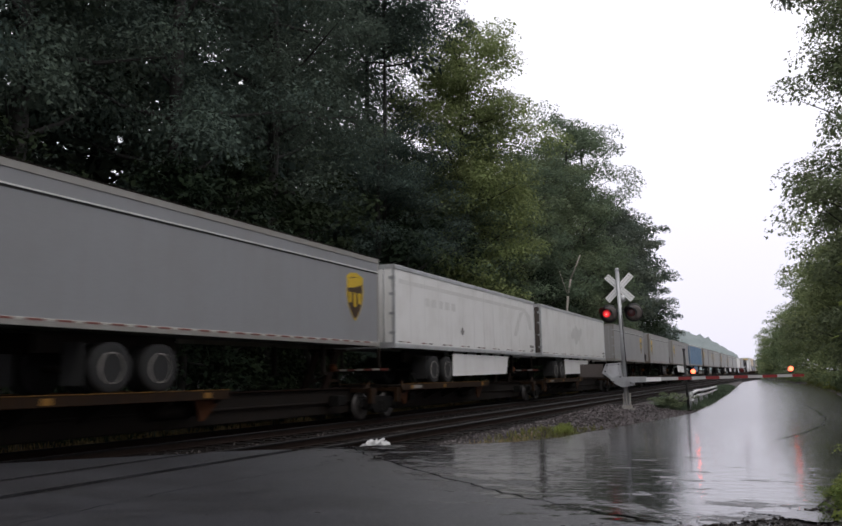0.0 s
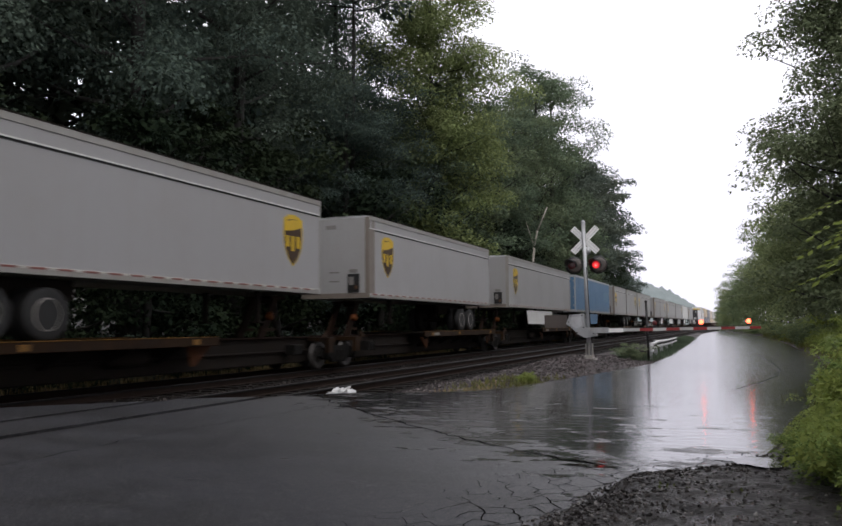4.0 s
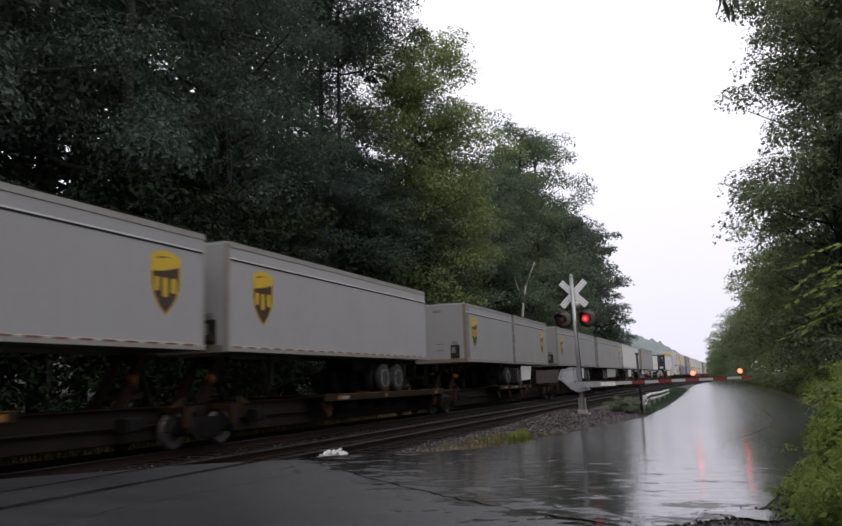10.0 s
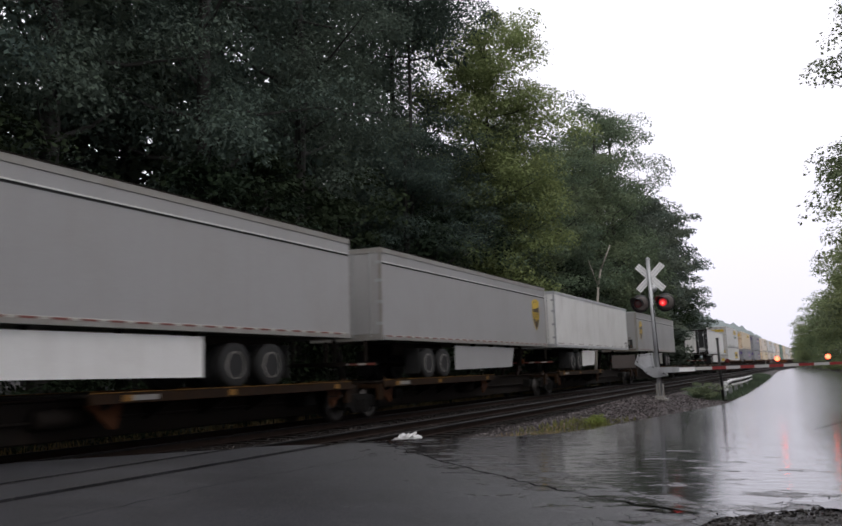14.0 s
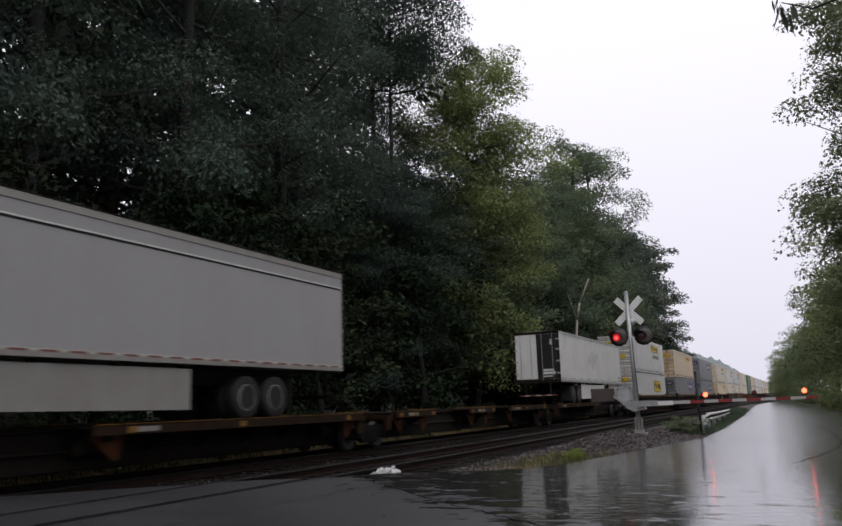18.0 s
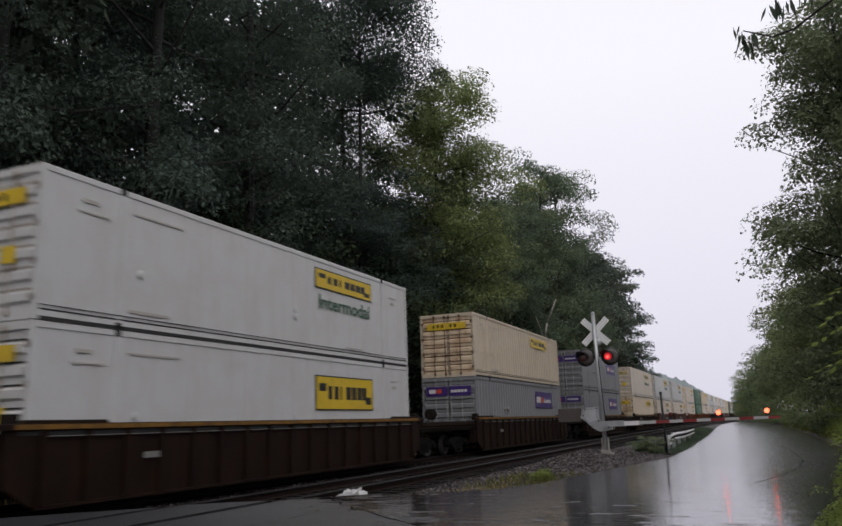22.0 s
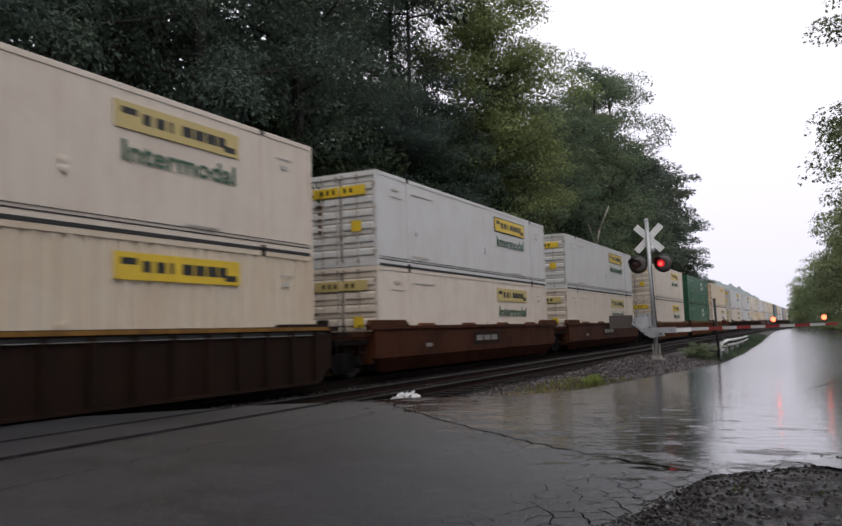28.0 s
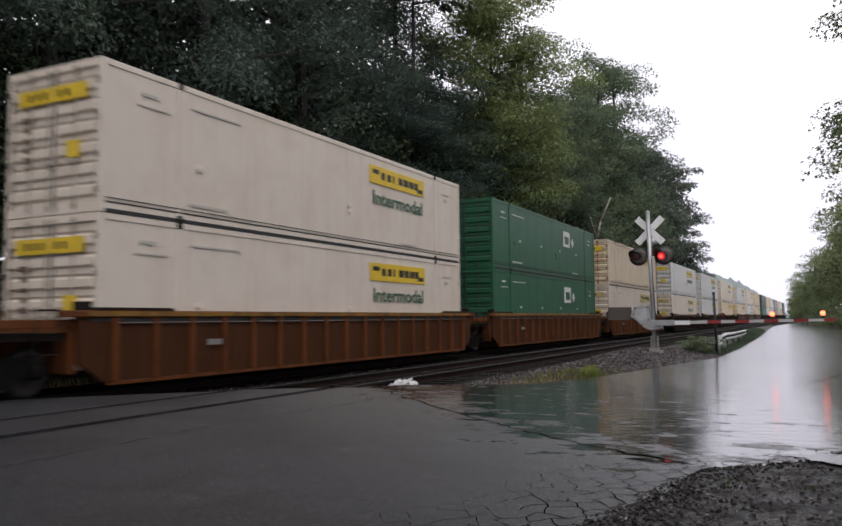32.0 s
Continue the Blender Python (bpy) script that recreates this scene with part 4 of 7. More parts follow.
def build_bushes():
    rr = random.Random(8)
    # most of these bushes take the leaf colour with painted-in shade
    dark = [bush(400 + i, 1.1, 1.7, 60, 0.13, LEAF_UNDER_SHADED if i else LEAF_DARK) for i in range(4)]
    weed = [bush(420 + i, 0.6, 0.75, 60, 0.065, LEAF_WEED, 44) for i in range(4)]
    y = 8.0
    while y < 150:
        t = thing("bush", "low leafy bush beside the far rail", "bush", pose(-16.3 + rr.uniform(-0.5, 0.5), y, -0.55, 0, 0, rr.uniform(0, 360)), "trackside bushes")
        o = link("leaves", rr.choice(dark), t)
        o.scale = (rr.uniform(0.8, 1.3),) * 3
        y += rr.uniform(1.6, 2.8) * (1 if y < 60 else 2)
    for x, y, s in ((-4.05, 31.3, 0.85), (-4.4, 32.0, 0.6), (-3.85, 33.6, 0.4), (-4.6, 33.2, 0.6)):
        t = thing("weed_clump", "leafy green weeds beside the slim post", "weeds", pose(x, y, lie(x, y) - 0.05, 0, 0, rr.uniform(0, 360)), "roadside weeds")
        link("leaves", bush(430, 0.6, 0.75, 50, 0.07, LEAF_ROAD, 40), t).scale = (s * 1.2, s * 1.2, s)
    for x, y, s in ((-4.75, 18.0, 0.42), (-4.9, 18.6, 0.38)):
        t = thing("weed_clump", "low green weeds on the gravel verge", "weeds", pose(x, y, lie(x, y) - 0.03, 0, 0, rr.uniform(0, 360)), "roadside weeds")
        link("leaves", rr.choice(weed), t).scale = (s, s, s * 0.8)
    for i in range(12):
        x, y = rr.uniform(0.62, 1.05), 7.7 + 0.24 * i
        t = thing("weed_clump", "low green weeds at the muddy shoulder", "weeds", pose(x + 0.06 * i, y, lie(x, y) - 0.04, 0, 0, rr.uniform(0, 360)), "roadside weeds")
        link("leaves", rr.choice(weed), t).scale = (0.55, 0.55, rr.uniform(0.4, 0.7))
    low = [bush(450 + i, 0.55, 0.6, 90, 0.042, LEAF_WEED, 46) for i in range(3)]
    for i in range(34):
        yy = 5.2 + 0.13 * i
        x = 0.52 + 0.10 * max(0, 6.4 - yy) + rr.uniform(0.0, 0.9)
        t = thing("weed_clump", "fine-leaved bright green weeds at the muddy shoulder", "weeds", pose(x, yy, lie(x, yy) - 0.03, 0, 0, rr.uniform(0, 360)), "roadside weeds")
        k = rr.uniform(0.45, 0.75)
        link("leaves", rr.choice(low), t).scale = (k, k, k * rr.uniform(0.7, 1.1))
    for i in range(70):
        yy = 6.2 + 0.42 * i if i < 40 else 23 + (i - 40) * 1.6
        d = rr.uniform(0.25, 0.9) if i % 2 else rr.uniform(1.0, 2.6)
        x = (along(RIGHT_EDGE, yy) + 0.3 if yy > 9 else 0.62) + d
        t = thing("weed_clump", "clump of bright green roadside weeds", "weeds", pose(x, yy, lie(x, yy) - 0.05, 0, 0, rr.uniform(0, 360)), "roadside weeds")
        o = link("leaves", rr.choice(weed), t)
        s = rr.uniform(0.7, 1.2) * (1 if d < 1 else 1.5)
        o.scale = (s, s, s * rr.uniform(0.9, 1.3))


def build_bank():
    """Pale brush along the foot of the bank."""
    rr = random.Random(52)
    kinds = [bush(440 + i, 1.0, 1.2, 70, 0.10, LEAF_HEDGE if i < 2 else LEAF_PALE, 40) for i in range(3)]
    y = 15.0
    while y < 150:
        x = along(RIGHT_EDGE, y) + rr.uniform(0.9, 2.2)
        t = thing("bush", "pale green brush along the foot of the bank", "bush", pose(x, y, lie(x, y) - 0.05, 0, 0, rr.uniform(0, 360)), "bank brush")
        k = rr.uniform(0.55, 0.95) * (1 if y < 45 else 1.5)
        link("leaves", rr.choice(kinds), t).scale = (k, k, k * rr.uniform(0.7, 1.0))
        y += rr.uniform(1.3, 2.4) * (1 if y < 40 else 2.2)


def tuft(name, label, spots, blades, h, mat, seed, spread=0.3):
    rng = np.random.default_rng(seed)
    Q = []
    for x, y in spots:
        n = blades
        p = np.stack([x + rng.normal(size=n) * spread, y + rng.normal(size=n) * spread, np.zeros(n)], 1)
        p[:, 2] = [lie(a, b) - 0.02 for a, b in p[:, :2]]
        hh = h * rng.uniform(0.4, 1.2, n)
        a = rng.random(n) * 2 * np.pi
        d = np.stack([np.cos(a), np.sin(a), np.zeros(n)], 1)
        w = 0.012 * np.stack([-np.sin(a), np.cos(a), np.zeros(n)], 1)
        tip = p + d * hh[:, None] * rng.uniform(0.1, 0.6, (n, 1)) + np.stack([0 * hh, 0 * hh, hh], 1)
        mid = p * 0.5 + tip * 0.5 + np.stack([0 * hh, 0 * hh, 0.12 * hh], 1)
        Q.append(np.stack([p - w, mid - w * 0.8, tip, mid + w * 0.8], 1))
    me = quads_mesh(name, np.concatenate(Q), mat)
    return tagged(link(name, me), label, "grass", kind="stuff")


def build_grass():
    rr = random.Random(12)
    tuft("verge_grass", "yellow-green grass tufts on the gravel verge", [(rr.gauss(-4.95, 0.42), rr.gauss(16.8, 1.4)) for _ in range(46)], 14, 0.17, GRASS, 1, 0.22)
    tuft("verge_straw", "bleached low grass at the verge edge", [(rr.gauss(-5.1, 0.5), rr.gauss(15.6, 0.7)) for _ in range(34)], 12, 0.12, DRY_GRASS, 9, 0.2)
    tuft("lane_edge_grass", "grass along the lane beside the guardrail", [(along(LEFT_EDGE, y) - rr.uniform(0.15, 1.3), y) for y in np.linspace(31, 90, 190)], 40, 0.26, LEAF_ROAD, 2, 0.25)
    tuft("trackside_dry_grass", "bleached dry grass along the far ballast", [(-15.2 + rr.gauss(0, 0.25), y) for y in np.linspace(6, 70, 170)], 44, 0.30, DRY_GRASS, 3, 0.2)
    tuft("bank_grass", "long grass on the roadside bank", [(along(RIGHT_EDGE, y) + rr.uniform(0.1, 1.8), y) for y in np.linspace(13, 100, 170)], 34, 0.5, GRASS, 4, 0.3)
    tuft("gravel_sprigs", "small green sprigs in the wet gravel", [(rr.uniform(-1.4, 0.4), rr.uniform(4.8, 7.3)) for _ in range(4)], 10, 0.05, GRASS, 6, 0.06)


def build_hill():
    g = Geo()
    rr = random.Random(3)
    n, m = 90, 10
    for j in range(m):
        for i in range(n):
            az = radians(16.0 - 15.5 * i / (n - 1))
            d = 620 + 30 * j
            top = np.interp(math.degrees(az), [0.5, 1.6, 2.3, 3.0, 4.6, 6.6, 9, 16], [0.05, 0.15, 0.55, 1.45, 2.45, 3.3, 3.6, 3.8])
            h = math.tan(radians(top)) * 880 * math.sin(math.pi / 2 * j / (m - 1)) + 5 * noise.noise(Vector((az * 160, j * 1.3, 0))) + rr.uniform(-1.2, 1.2)
            g.v.append((-math.sin(az) * d, math.cos(az) * d, h - 3))
    g.f = [(j * n + i, j * n + i + 1, (j + 1) * n + i + 1, (j + 1) * n + i) for j in range(m - 1) for i in range(n - 1)]
    tagged(link("backdrop", g.mesh("backdrop", RIDGE, True)), "distant wooded ridge, glowing pale in place of rain haze", "hill", kind="structure")


# ---- crossing signal, gate and roadside things ----
MAST = (-4.74, 26.1)


def build_signal():
    """Returns the lenses that flash, as (carrier, phase)."""
    x0, y0 = MAST
    zb = lie(x0, y0)
    t = thing("crossing_signal", "galvanised crossing signal mast with white crossbuck and red flashing lamps", "crossing signal", pose(x0, y0, 0))
    part("foundation", Geo().prism([(-0.22, -0.22), (0.22, -0.22), (0.22, 0.22), (-0.22, 0.22)], zb - 0.3, zb + 0.03, "z"), CONCRETE, t, "concrete foundation")
    base = Geo().prism([(-0.14, -0.14), (0.14, -0.14), (0.14, 0.14), (-0.14, 0.14)], zb + 0.03, zb + 0.11, "z")
    for s in (-1, 1):
        base.prism([(s * 0.125, -0.02), (s * 0.125, 0.02), (s * 0.07, 0.02), (s * 0.07, -0.02)][::s], zb + 0.11, zb + 0.50, "z")
        base.prism([(-0.02, s * 0.07), (0.02, s * 0.07), (0.02, s * 0.125), (-0.02, s * 0.125)], zb + 0.11, zb + 0.50, "z")
    # duller grey than the mast, painting the shade at its foot
    part("junction_base", base, GREY_RAIL, t, "grey cast junction base")
    part("mast", Geo().rod((0, 0, zb + 0.1), (-0.10, 0, 4.68), 0.075, 0.065, 14), GALV, t, "grey tubular mast", True)
    part("mast_cap", Geo().lathe([(0, 0.08), (0.05, 0.075), (0.09, 0.03)], (-0.10, 0, 4.68), "z", 12), GALV, t)
    for a in (45, -45):
        b = Geo().box(-0.58, 0.58, -0.008, 0.008, -0.105, 0.105)
        o = part("crossbuck_blade", b, SIGN_WHITE, t, "white crossbuck blade")
        o.matrix_basis = pose(-0.07, 0.10 + (0.02 if a > 0 else 0), 4.12, 0, a, 0)
        for k in (-0.045, 0.045):
            part("ridge", Geo().box(-0.57, 0.57, -0.014, -0.009, k - 0.006, k + 0.006), ALU, o)
    part("cross_arm", Geo().rod((-0.36, 0.0, 3.30), (0.30, 0.0, 3.30), 0.03, None, 8).rod((-0.36, 0, 3.30), (-0.05, 0, 3.42), 0.02, None, 6).rod((0.30, 0, 3.30), (-0.05, 0, 3.42), 0.02, None, 6), BLACK, t)
    flash = []
    for i, s in enumerate((-0.50, 0.30)):
        lamp = part("signal_lamp", Geo().lathe([(0.0, 0.29), (0.01, 0.30), (0.03, 0.29), (0.04, 0.12), (0.2, 0.10), (0.24, 0.05)], (s + 0.06, 0.02, 3.27), "y", 28), BLACK, t, "black lamp with round backing disc", True)
        # ring added off-centre to paint a lit crescent beside the lens
        part("lamp_rim", Geo().lathe([(-0.05, 0.18), (-0.03, 0.235), (0.0, 0.245)], (s + 0.09, 0.015, 3.26), "y", 24), BROWN_DOOR, lamp, "dull off-centre ring standing in for a lit crescent", True)
        hood = Geo()
        for k in range(18):
            a0, a1 = radians(-20 + 220 * k / 18), radians(-20 + 220 * (k + 1) / 18)
            f = lambda a, yy, r: (s + r * math.cos(a) + 0.25 * yy, yy, 3.27 + r * math.sin(a))
            d0, d1 = -0.10 - 0.22 * max(0, math.sin(a0)), -0.10 - 0.22 * max(0, math.sin(a1))
            hood.face(f(a0, 0.0, 0.19), f(a1, 0.0, 0.19), f(a1, d1, 0.19), f(a0, d0, 0.19))
            hood.face(f(a0, 0.0, 0.183), f(a0, d0, 0.183), f(a1, d1, 0.183), f(a1, 0.0, 0.183))
            hood.face(f(a0, d0, 0.19), f(a1, d1, 0.19), f(a1, d1, 0.183), f(a0, d0, 0.183))
        part("hood", hood, BLACK, lamp, "black hood")
        disc = Geo().lathe([(-0.012, 0.11), (-0.005, 0.128), (0.0, 0.13)], (0, 0, 0), "y", 24)
        c = link("lens", disc.mesh("lens", LENS_LIT, True), lamp, "red flashing lens")
        c.matrix_basis = pose(s, -0.03, 3.27)
        back = link("lens_back", Geo().lathe([(0.0, 0.132), (0.005, 0.130), (0.012, 0.11)], (0, 0, 0), "y", 24).mesh("lens_back", LENS_DARK, True), lamp, "dark unlit lens")
        back.matrix_basis = pose(s, -0.03, 3.27)
        flash.append((c, back, (s, -0.03, 3.27), i))
    part("bell", Geo().lathe([(-0.07, 0.06), (-0.03, 0.13), (0.0, 0.14), (0.02, 0.05), (0.06, 0.03)], (-0.02, 0.14, 3.75), "y", 16), GALV, t, smooth=True)
    part("conduit", Geo().rod((0.08, -0.05, zb + 0.6), (-0.02, -0.05, 3.2), 0.014, None, 6), BLACK, t)
    # gate mechanism with its counterweight
    mech = part("gate_mechanism", Geo().prism([(-0.72, 1.32), (-0.60, 1.62), (-0.14, 1.66), (-0.08, 1.20), (0.24, 1.05), (0.28, 0.92), (-0.10, 0.86), (-0.34, 0.98), (-0.50, 1.16)], -0.18, 0.08), GALV, t, "grey cast gate mechanism housing")
    part("cover", Geo().prism([(-0.60, 1.34), (-0.52, 1.54), (-0.22, 1.57), (-0.18, 1.25), (-0.40, 1.16)], -0.20, -0.181), ALU, mech)
    for bx, bz in ((-0.62, 1.38), (-0.55, 1.58), (-0.18, 1.60), (-0.14, 1.20), (-0.36, 1.04), (0.18, 1.0)):
        part("bolt", Geo().lathe([(-0.03, 0.018), (-0.012, 0.022), (0, 0.022)], (bx, -0.185, bz), "y", 8), STEEL_DARK, mech)
    part("counterweight", Geo().box(-1.46, -0.70, -0.10, -0.03, 1.20, 1.62), BROWN_DOOR, t, "dark steel counterweight plate")
    return flash


def build_gate():
    x0, y0 = MAST
    t = thing("crossing_gate", "lowered crossing gate arm with red and white stripes and red lamps", "crossing gate", pose(x0 + 0.1, y0 - 0.22, 1.10, 0, -0.65, 0))
    part("arm_socket", Geo().box(-0.06, 0.58, -0.05, 0.05, -0.09, 0.09), GALV, t, "grey arm socket")
    x, end, i = 0.58, 5.12, 0
    widths = [0.46, 0.52] + [0.405] * 20
    while x < end - 0.05:
        w = min(widths[i], end - x)
        h0, h1 = (0.075, 0.075) if i == 0 else (0.052 - 0.014 * x / end, 0.052 - 0.014 * (x + w) / end)
        g = Geo().prism([(x, -h0), (x + w, -h1), (x + w, h1), (x, h0)], -0.022, 0.022)
        red = i > 1 and i % 2 == 0
        part("red_stripe" if red else "white_stripe", g, RED_PAINT if red else SIGN_WHITE if i == 0 else GATE_WHITE, t)
        x, i = x + w, i + 1
    flash = []
    for k, px in enumerate((2.02, 3.42, 4.78)):
        lamp = part("gate_lamp", Geo().box(px - 0.06, px + 0.06, -0.03, 0.06, 0.07, 0.12).rod((px, 0.02, 0.10), (px, 0.02, 0.18), 0.025, None, 8), BLACK, t, "small gate lamp housing")
        glow_me = Geo().lathe([(-0.05, 0.025), (-0.045, 0.05), (-0.02, 0.07), (0.0, 0.07)], (0, 0, 0), "y", 16)
        c = link("lens", glow_me.mesh("lens", GATE_LIT, True), lamp, "glowing red gate lens")
        c.matrix_basis = pose(px, -0.01, 0.20)
        if k < 2:
            b = link("lens_back", Geo().lathe([(0.0, 0.074), (0.02, 0.074), (0.045, 0.055), (0.05, 0.03)], (0, 0, 0), "y", 16).mesh("lens_back", LENS_DARK, True), lamp, "dark unlit lens")
            b.matrix_basis = pose(px, -0.01, 0.20)
            flash.append((c, b, (px, -0.01, 0.20), k))
    part("lamp_cable", Geo().rod((0.4, -0.03, 0.07), (4.8, -0.03, 0.06), 0.008, None, 5), BLACK, t)
    return flash


def build_roadside():
    t = thing("guardrail", "bent galvanised guardrail beside the lane", "guardrail", pose(0, 0, 0))
    ridges = [[(0.0, z0 - 0.055), (0.05, z0 - 0.035), (0.06, z0), (0.05, z0 + 0.035), (0.0, z0 + 0.055)] for z0 in (-0.10, 0.10)]
    # recessed web, coloured dark to paint the shade in the groove
    web = [(0.0, -0.05), (-0.03, -0.03), (-0.03, 0.03), (0.0, 0.05)]
    pts = [(-3.42, 32.6, 0.38), (-3.55, 36.0, 0.42), (-3.7, 40.0, 0.36), (-3.9, 45.0, 0.30), (-4.2, 52.0, 0.24), (-4.6, 60.0, 0.17)]
    for (xa, ya, za), (xb, yb, zb) in zip(pts, pts[1:]):
        for name, prof, m in (("rail_beam", ridges[0], BRIGHT_GALV), ("rail_beam", ridges[1], BRIGHT_GALV), ("beam_web", web, STEEL_DARK)):
            g = Geo()
            for (p0, q0), (p1, q1) in zip(prof, prof[1:]):
                g.face((xa + p0, ya, za + q0), (xa + p1, ya, za + q1), (xb + p1, yb, zb + q1), (xb + p0, yb, zb + q0))
                g.face((xa + p0 - 0.006, ya, za + q0), (xb + p0 - 0.006, yb, zb + q0), (xb + p1 - 0.006, yb, zb + q1), (xa + p1 - 0.006, ya, za + q1))
            part(name, g, m, t, "bright zinc ridge of the beam" if m is BRIGHT_GALV else "beam groove with its shade painted dark")
        part("post", Geo().box(xa - 0.17, xa - 0.02, ya + 0.15, ya + 0.25, lie(xa, ya) - 0.2, za + 0.16), GALV, t)
    part("end_wing", Geo().box(-3.46, -3.36, 32.32, 32.62, 0.20, 0.55), BRIGHT_GALV, t, "flared end")
    xp, yp = -3.46, 31.6
    t = thing("marker_post", "slim dark metal post beside the lane", "post", pose(xp, yp, 0))
    part("pole", Geo().rod((0, 0, lie(xp, yp) - 0.1), (-0.04, 0, 2.16), 0.05, 0.042, 10), BLACK, t, smooth=True)
    part("head", Geo().lathe([(0, 0.05), (0.01, 0.06), (0.05, 0.06), (0.07, 0.03)], (-0.04, 0, 2.14), "z", 12), BLACK, t, smooth=True)
    part("base_plate", Geo().box(-0.14, 0.14, -0.14, 0.14, lie(xp, yp) - 0.05, lie(xp, yp) + 0.03), STEEL_DARK, t)
    # crumpled plastic by the near rail
    rr = random.Random(14)
    bm = bmesh.new()
    bmesh.ops.create_icosphere(bm, subdivisions=4, radius=1)
    for v in bm.verts:
        k = 1 + 0.7 * noise.noise(v.co * 2.6) + 0.6 * noise.noise(v.co * 6)
        v.co = Vector((v.co.x * 0.13 * k, v.co.y * 0.34 * k, max(-0.05, v.co.z * 0.11 * k + 0.05 * v.co.y)))
    me = bpy.data.meshes.new("litter")
    bm.to_mesh(me)
    bm.free()
    me.materials.append(BAG)
    o = link("litter", me)
    o.matrix_basis = pose(-7.72, 14.35, -0.10, 0, 0, -14)
    tagged(o, "crumpled white plastic sheet lying beside the near rail", "litter")
    # roots and scrap wood on the gravel heap
    t = thing("brush_pile", "heap of dead brushwood on the gravel", "brushwood", pose(-4.3, 34.5, lie(-4.3, 34.5)))
    for i in range(26):
        a = rr.uniform(0, 6.28)
        p = Vector((rr.gauss(0, 0.4), rr.gauss(0, 1.0), rr.uniform(0, 0.3)))
        q = p + Vector((math.cos(a) * 0.6, math.sin(a) * 0.8, rr.uniform(-0.1, 0.35)))
        part("stick", Geo().rod(p, q, rr.uniform(0.015, 0.05), 0.01, 5), BARK, t)


def build_twig():
    """A hanging branch with drooping leaflets above the camera's right."""
    rng = np.random.default_rng(77)
    d = 7.0
    def at(az, el, k=1.0):
        a, e = radians(az), radians(el)
        return Vector((-math.sin(a) * math.cos(e), math.cos(a) * math.cos(e), math.sin(e))) * d * k + Vector((0, 0, EYE))
    t = thing("overhanging_branch", "drooping leafy branch hanging from a tree overhead", "branch", pose(0, 0, 0))
    line = [at(-16, 34, 0.95), at(-11, 28.5), at(-7.6, 25.9), at(-5.0, 24.7), at(-3.6, 24.5), at(-2.4, 25.0), at(-1.7, 25.3)]
    g = Geo()
    for i, (p, q) in enumerate(zip(line, line[1:])):
        g.rod(p, q, 0.014 - 0.0016 * i, 0.012 - 0.0016 * i, 6, False)
    part("twig", g, BARK, t)
    Q = []
    rr = random.Random(7)
    for az, el, n, drop in ((-1.55, 25.2, 7, 0.20), (-1.95, 25.0, 9, 0.26), (-2.5, 24.7, 5, 0.14), (-3.7, 26.4, 8, 0.20), (-4.6, 26.6, 12, 0.2), (-6.2, 27.5, 14, 0.28), (-8.5, 28.8, 16, 0.3), (-10.5, 29.5, 16, 0.3)):
        c = at(az, el)
        for _ in range(n):
            p = c + Vector((rr.gauss(0, 0.03), rr.gauss(0, 0.05), rr.uniform(-0.02, 0.05)))
            ln = drop * rr.uniform(0.4, 1.0)
            v = Vector((rr.gauss(0, 0.25), rr.gauss(0, 0.25), -1)).normalized() * ln
            w = v.cross(Vector((rr.gauss(0, 1), rr.gauss(0, 1), 0.2))).normalized() * ln * 0.10
            Q.append([p, p + v * 0.45 + w, p + v, p + v * 0.45 - w])
    link("leaves", quads_mesh("leaves", np.array([[tuple(a) for a in q] for q in Q]), LEAF_DARK), t, "drooping wet leaves")


# ---- the train ----
SPEED = 13.316
MOVING = []      # (thing, distance along the train at time zero)


def rides(name, label, category, s, group):
    t = thing(name, label, category, pose(TRAIN_X, s, 0), group)
    MOVING.append((t, s))
    return t


_cache = {}


def cached(key, build):
    if key not in _cache:
        _cache[key] = build()
    return _cache[key]


def tyre_mesh():
    return cached("tyre", lambda: Geo().lathe([(-0.13, 0.30), (-0.14, 0.44), (-0.11, 0.50), (0.11, 0.50), (0.14, 0.44), (0.13, 0.30)], (0, 0, 0), "x", 26).mesh("tyre", RUBBER, True))


def rim_mesh():
    def build():
        me = Geo().lathe([(-0.12, 0.10), (-0.12, 0.28), (0.13, 0.305), (0.142, 0.29), (-0.05, 0.262), (-0.06, 0.13), (0.02, 0.11), (0.03, 0.05)], (0, 0, 0), "x", 22).mesh("rim", RIM, True)
        me.materials.append(STEEL_DARK)
        for i, p in enumerate(me.polygons):
            if i >= 88 and i < 22 * 7 or i == len(me.polygons) - 1:
                p.material_index = 1      # hub deep in the dish, its shade painted with dark steel
        return me
    return cached("rim", build)


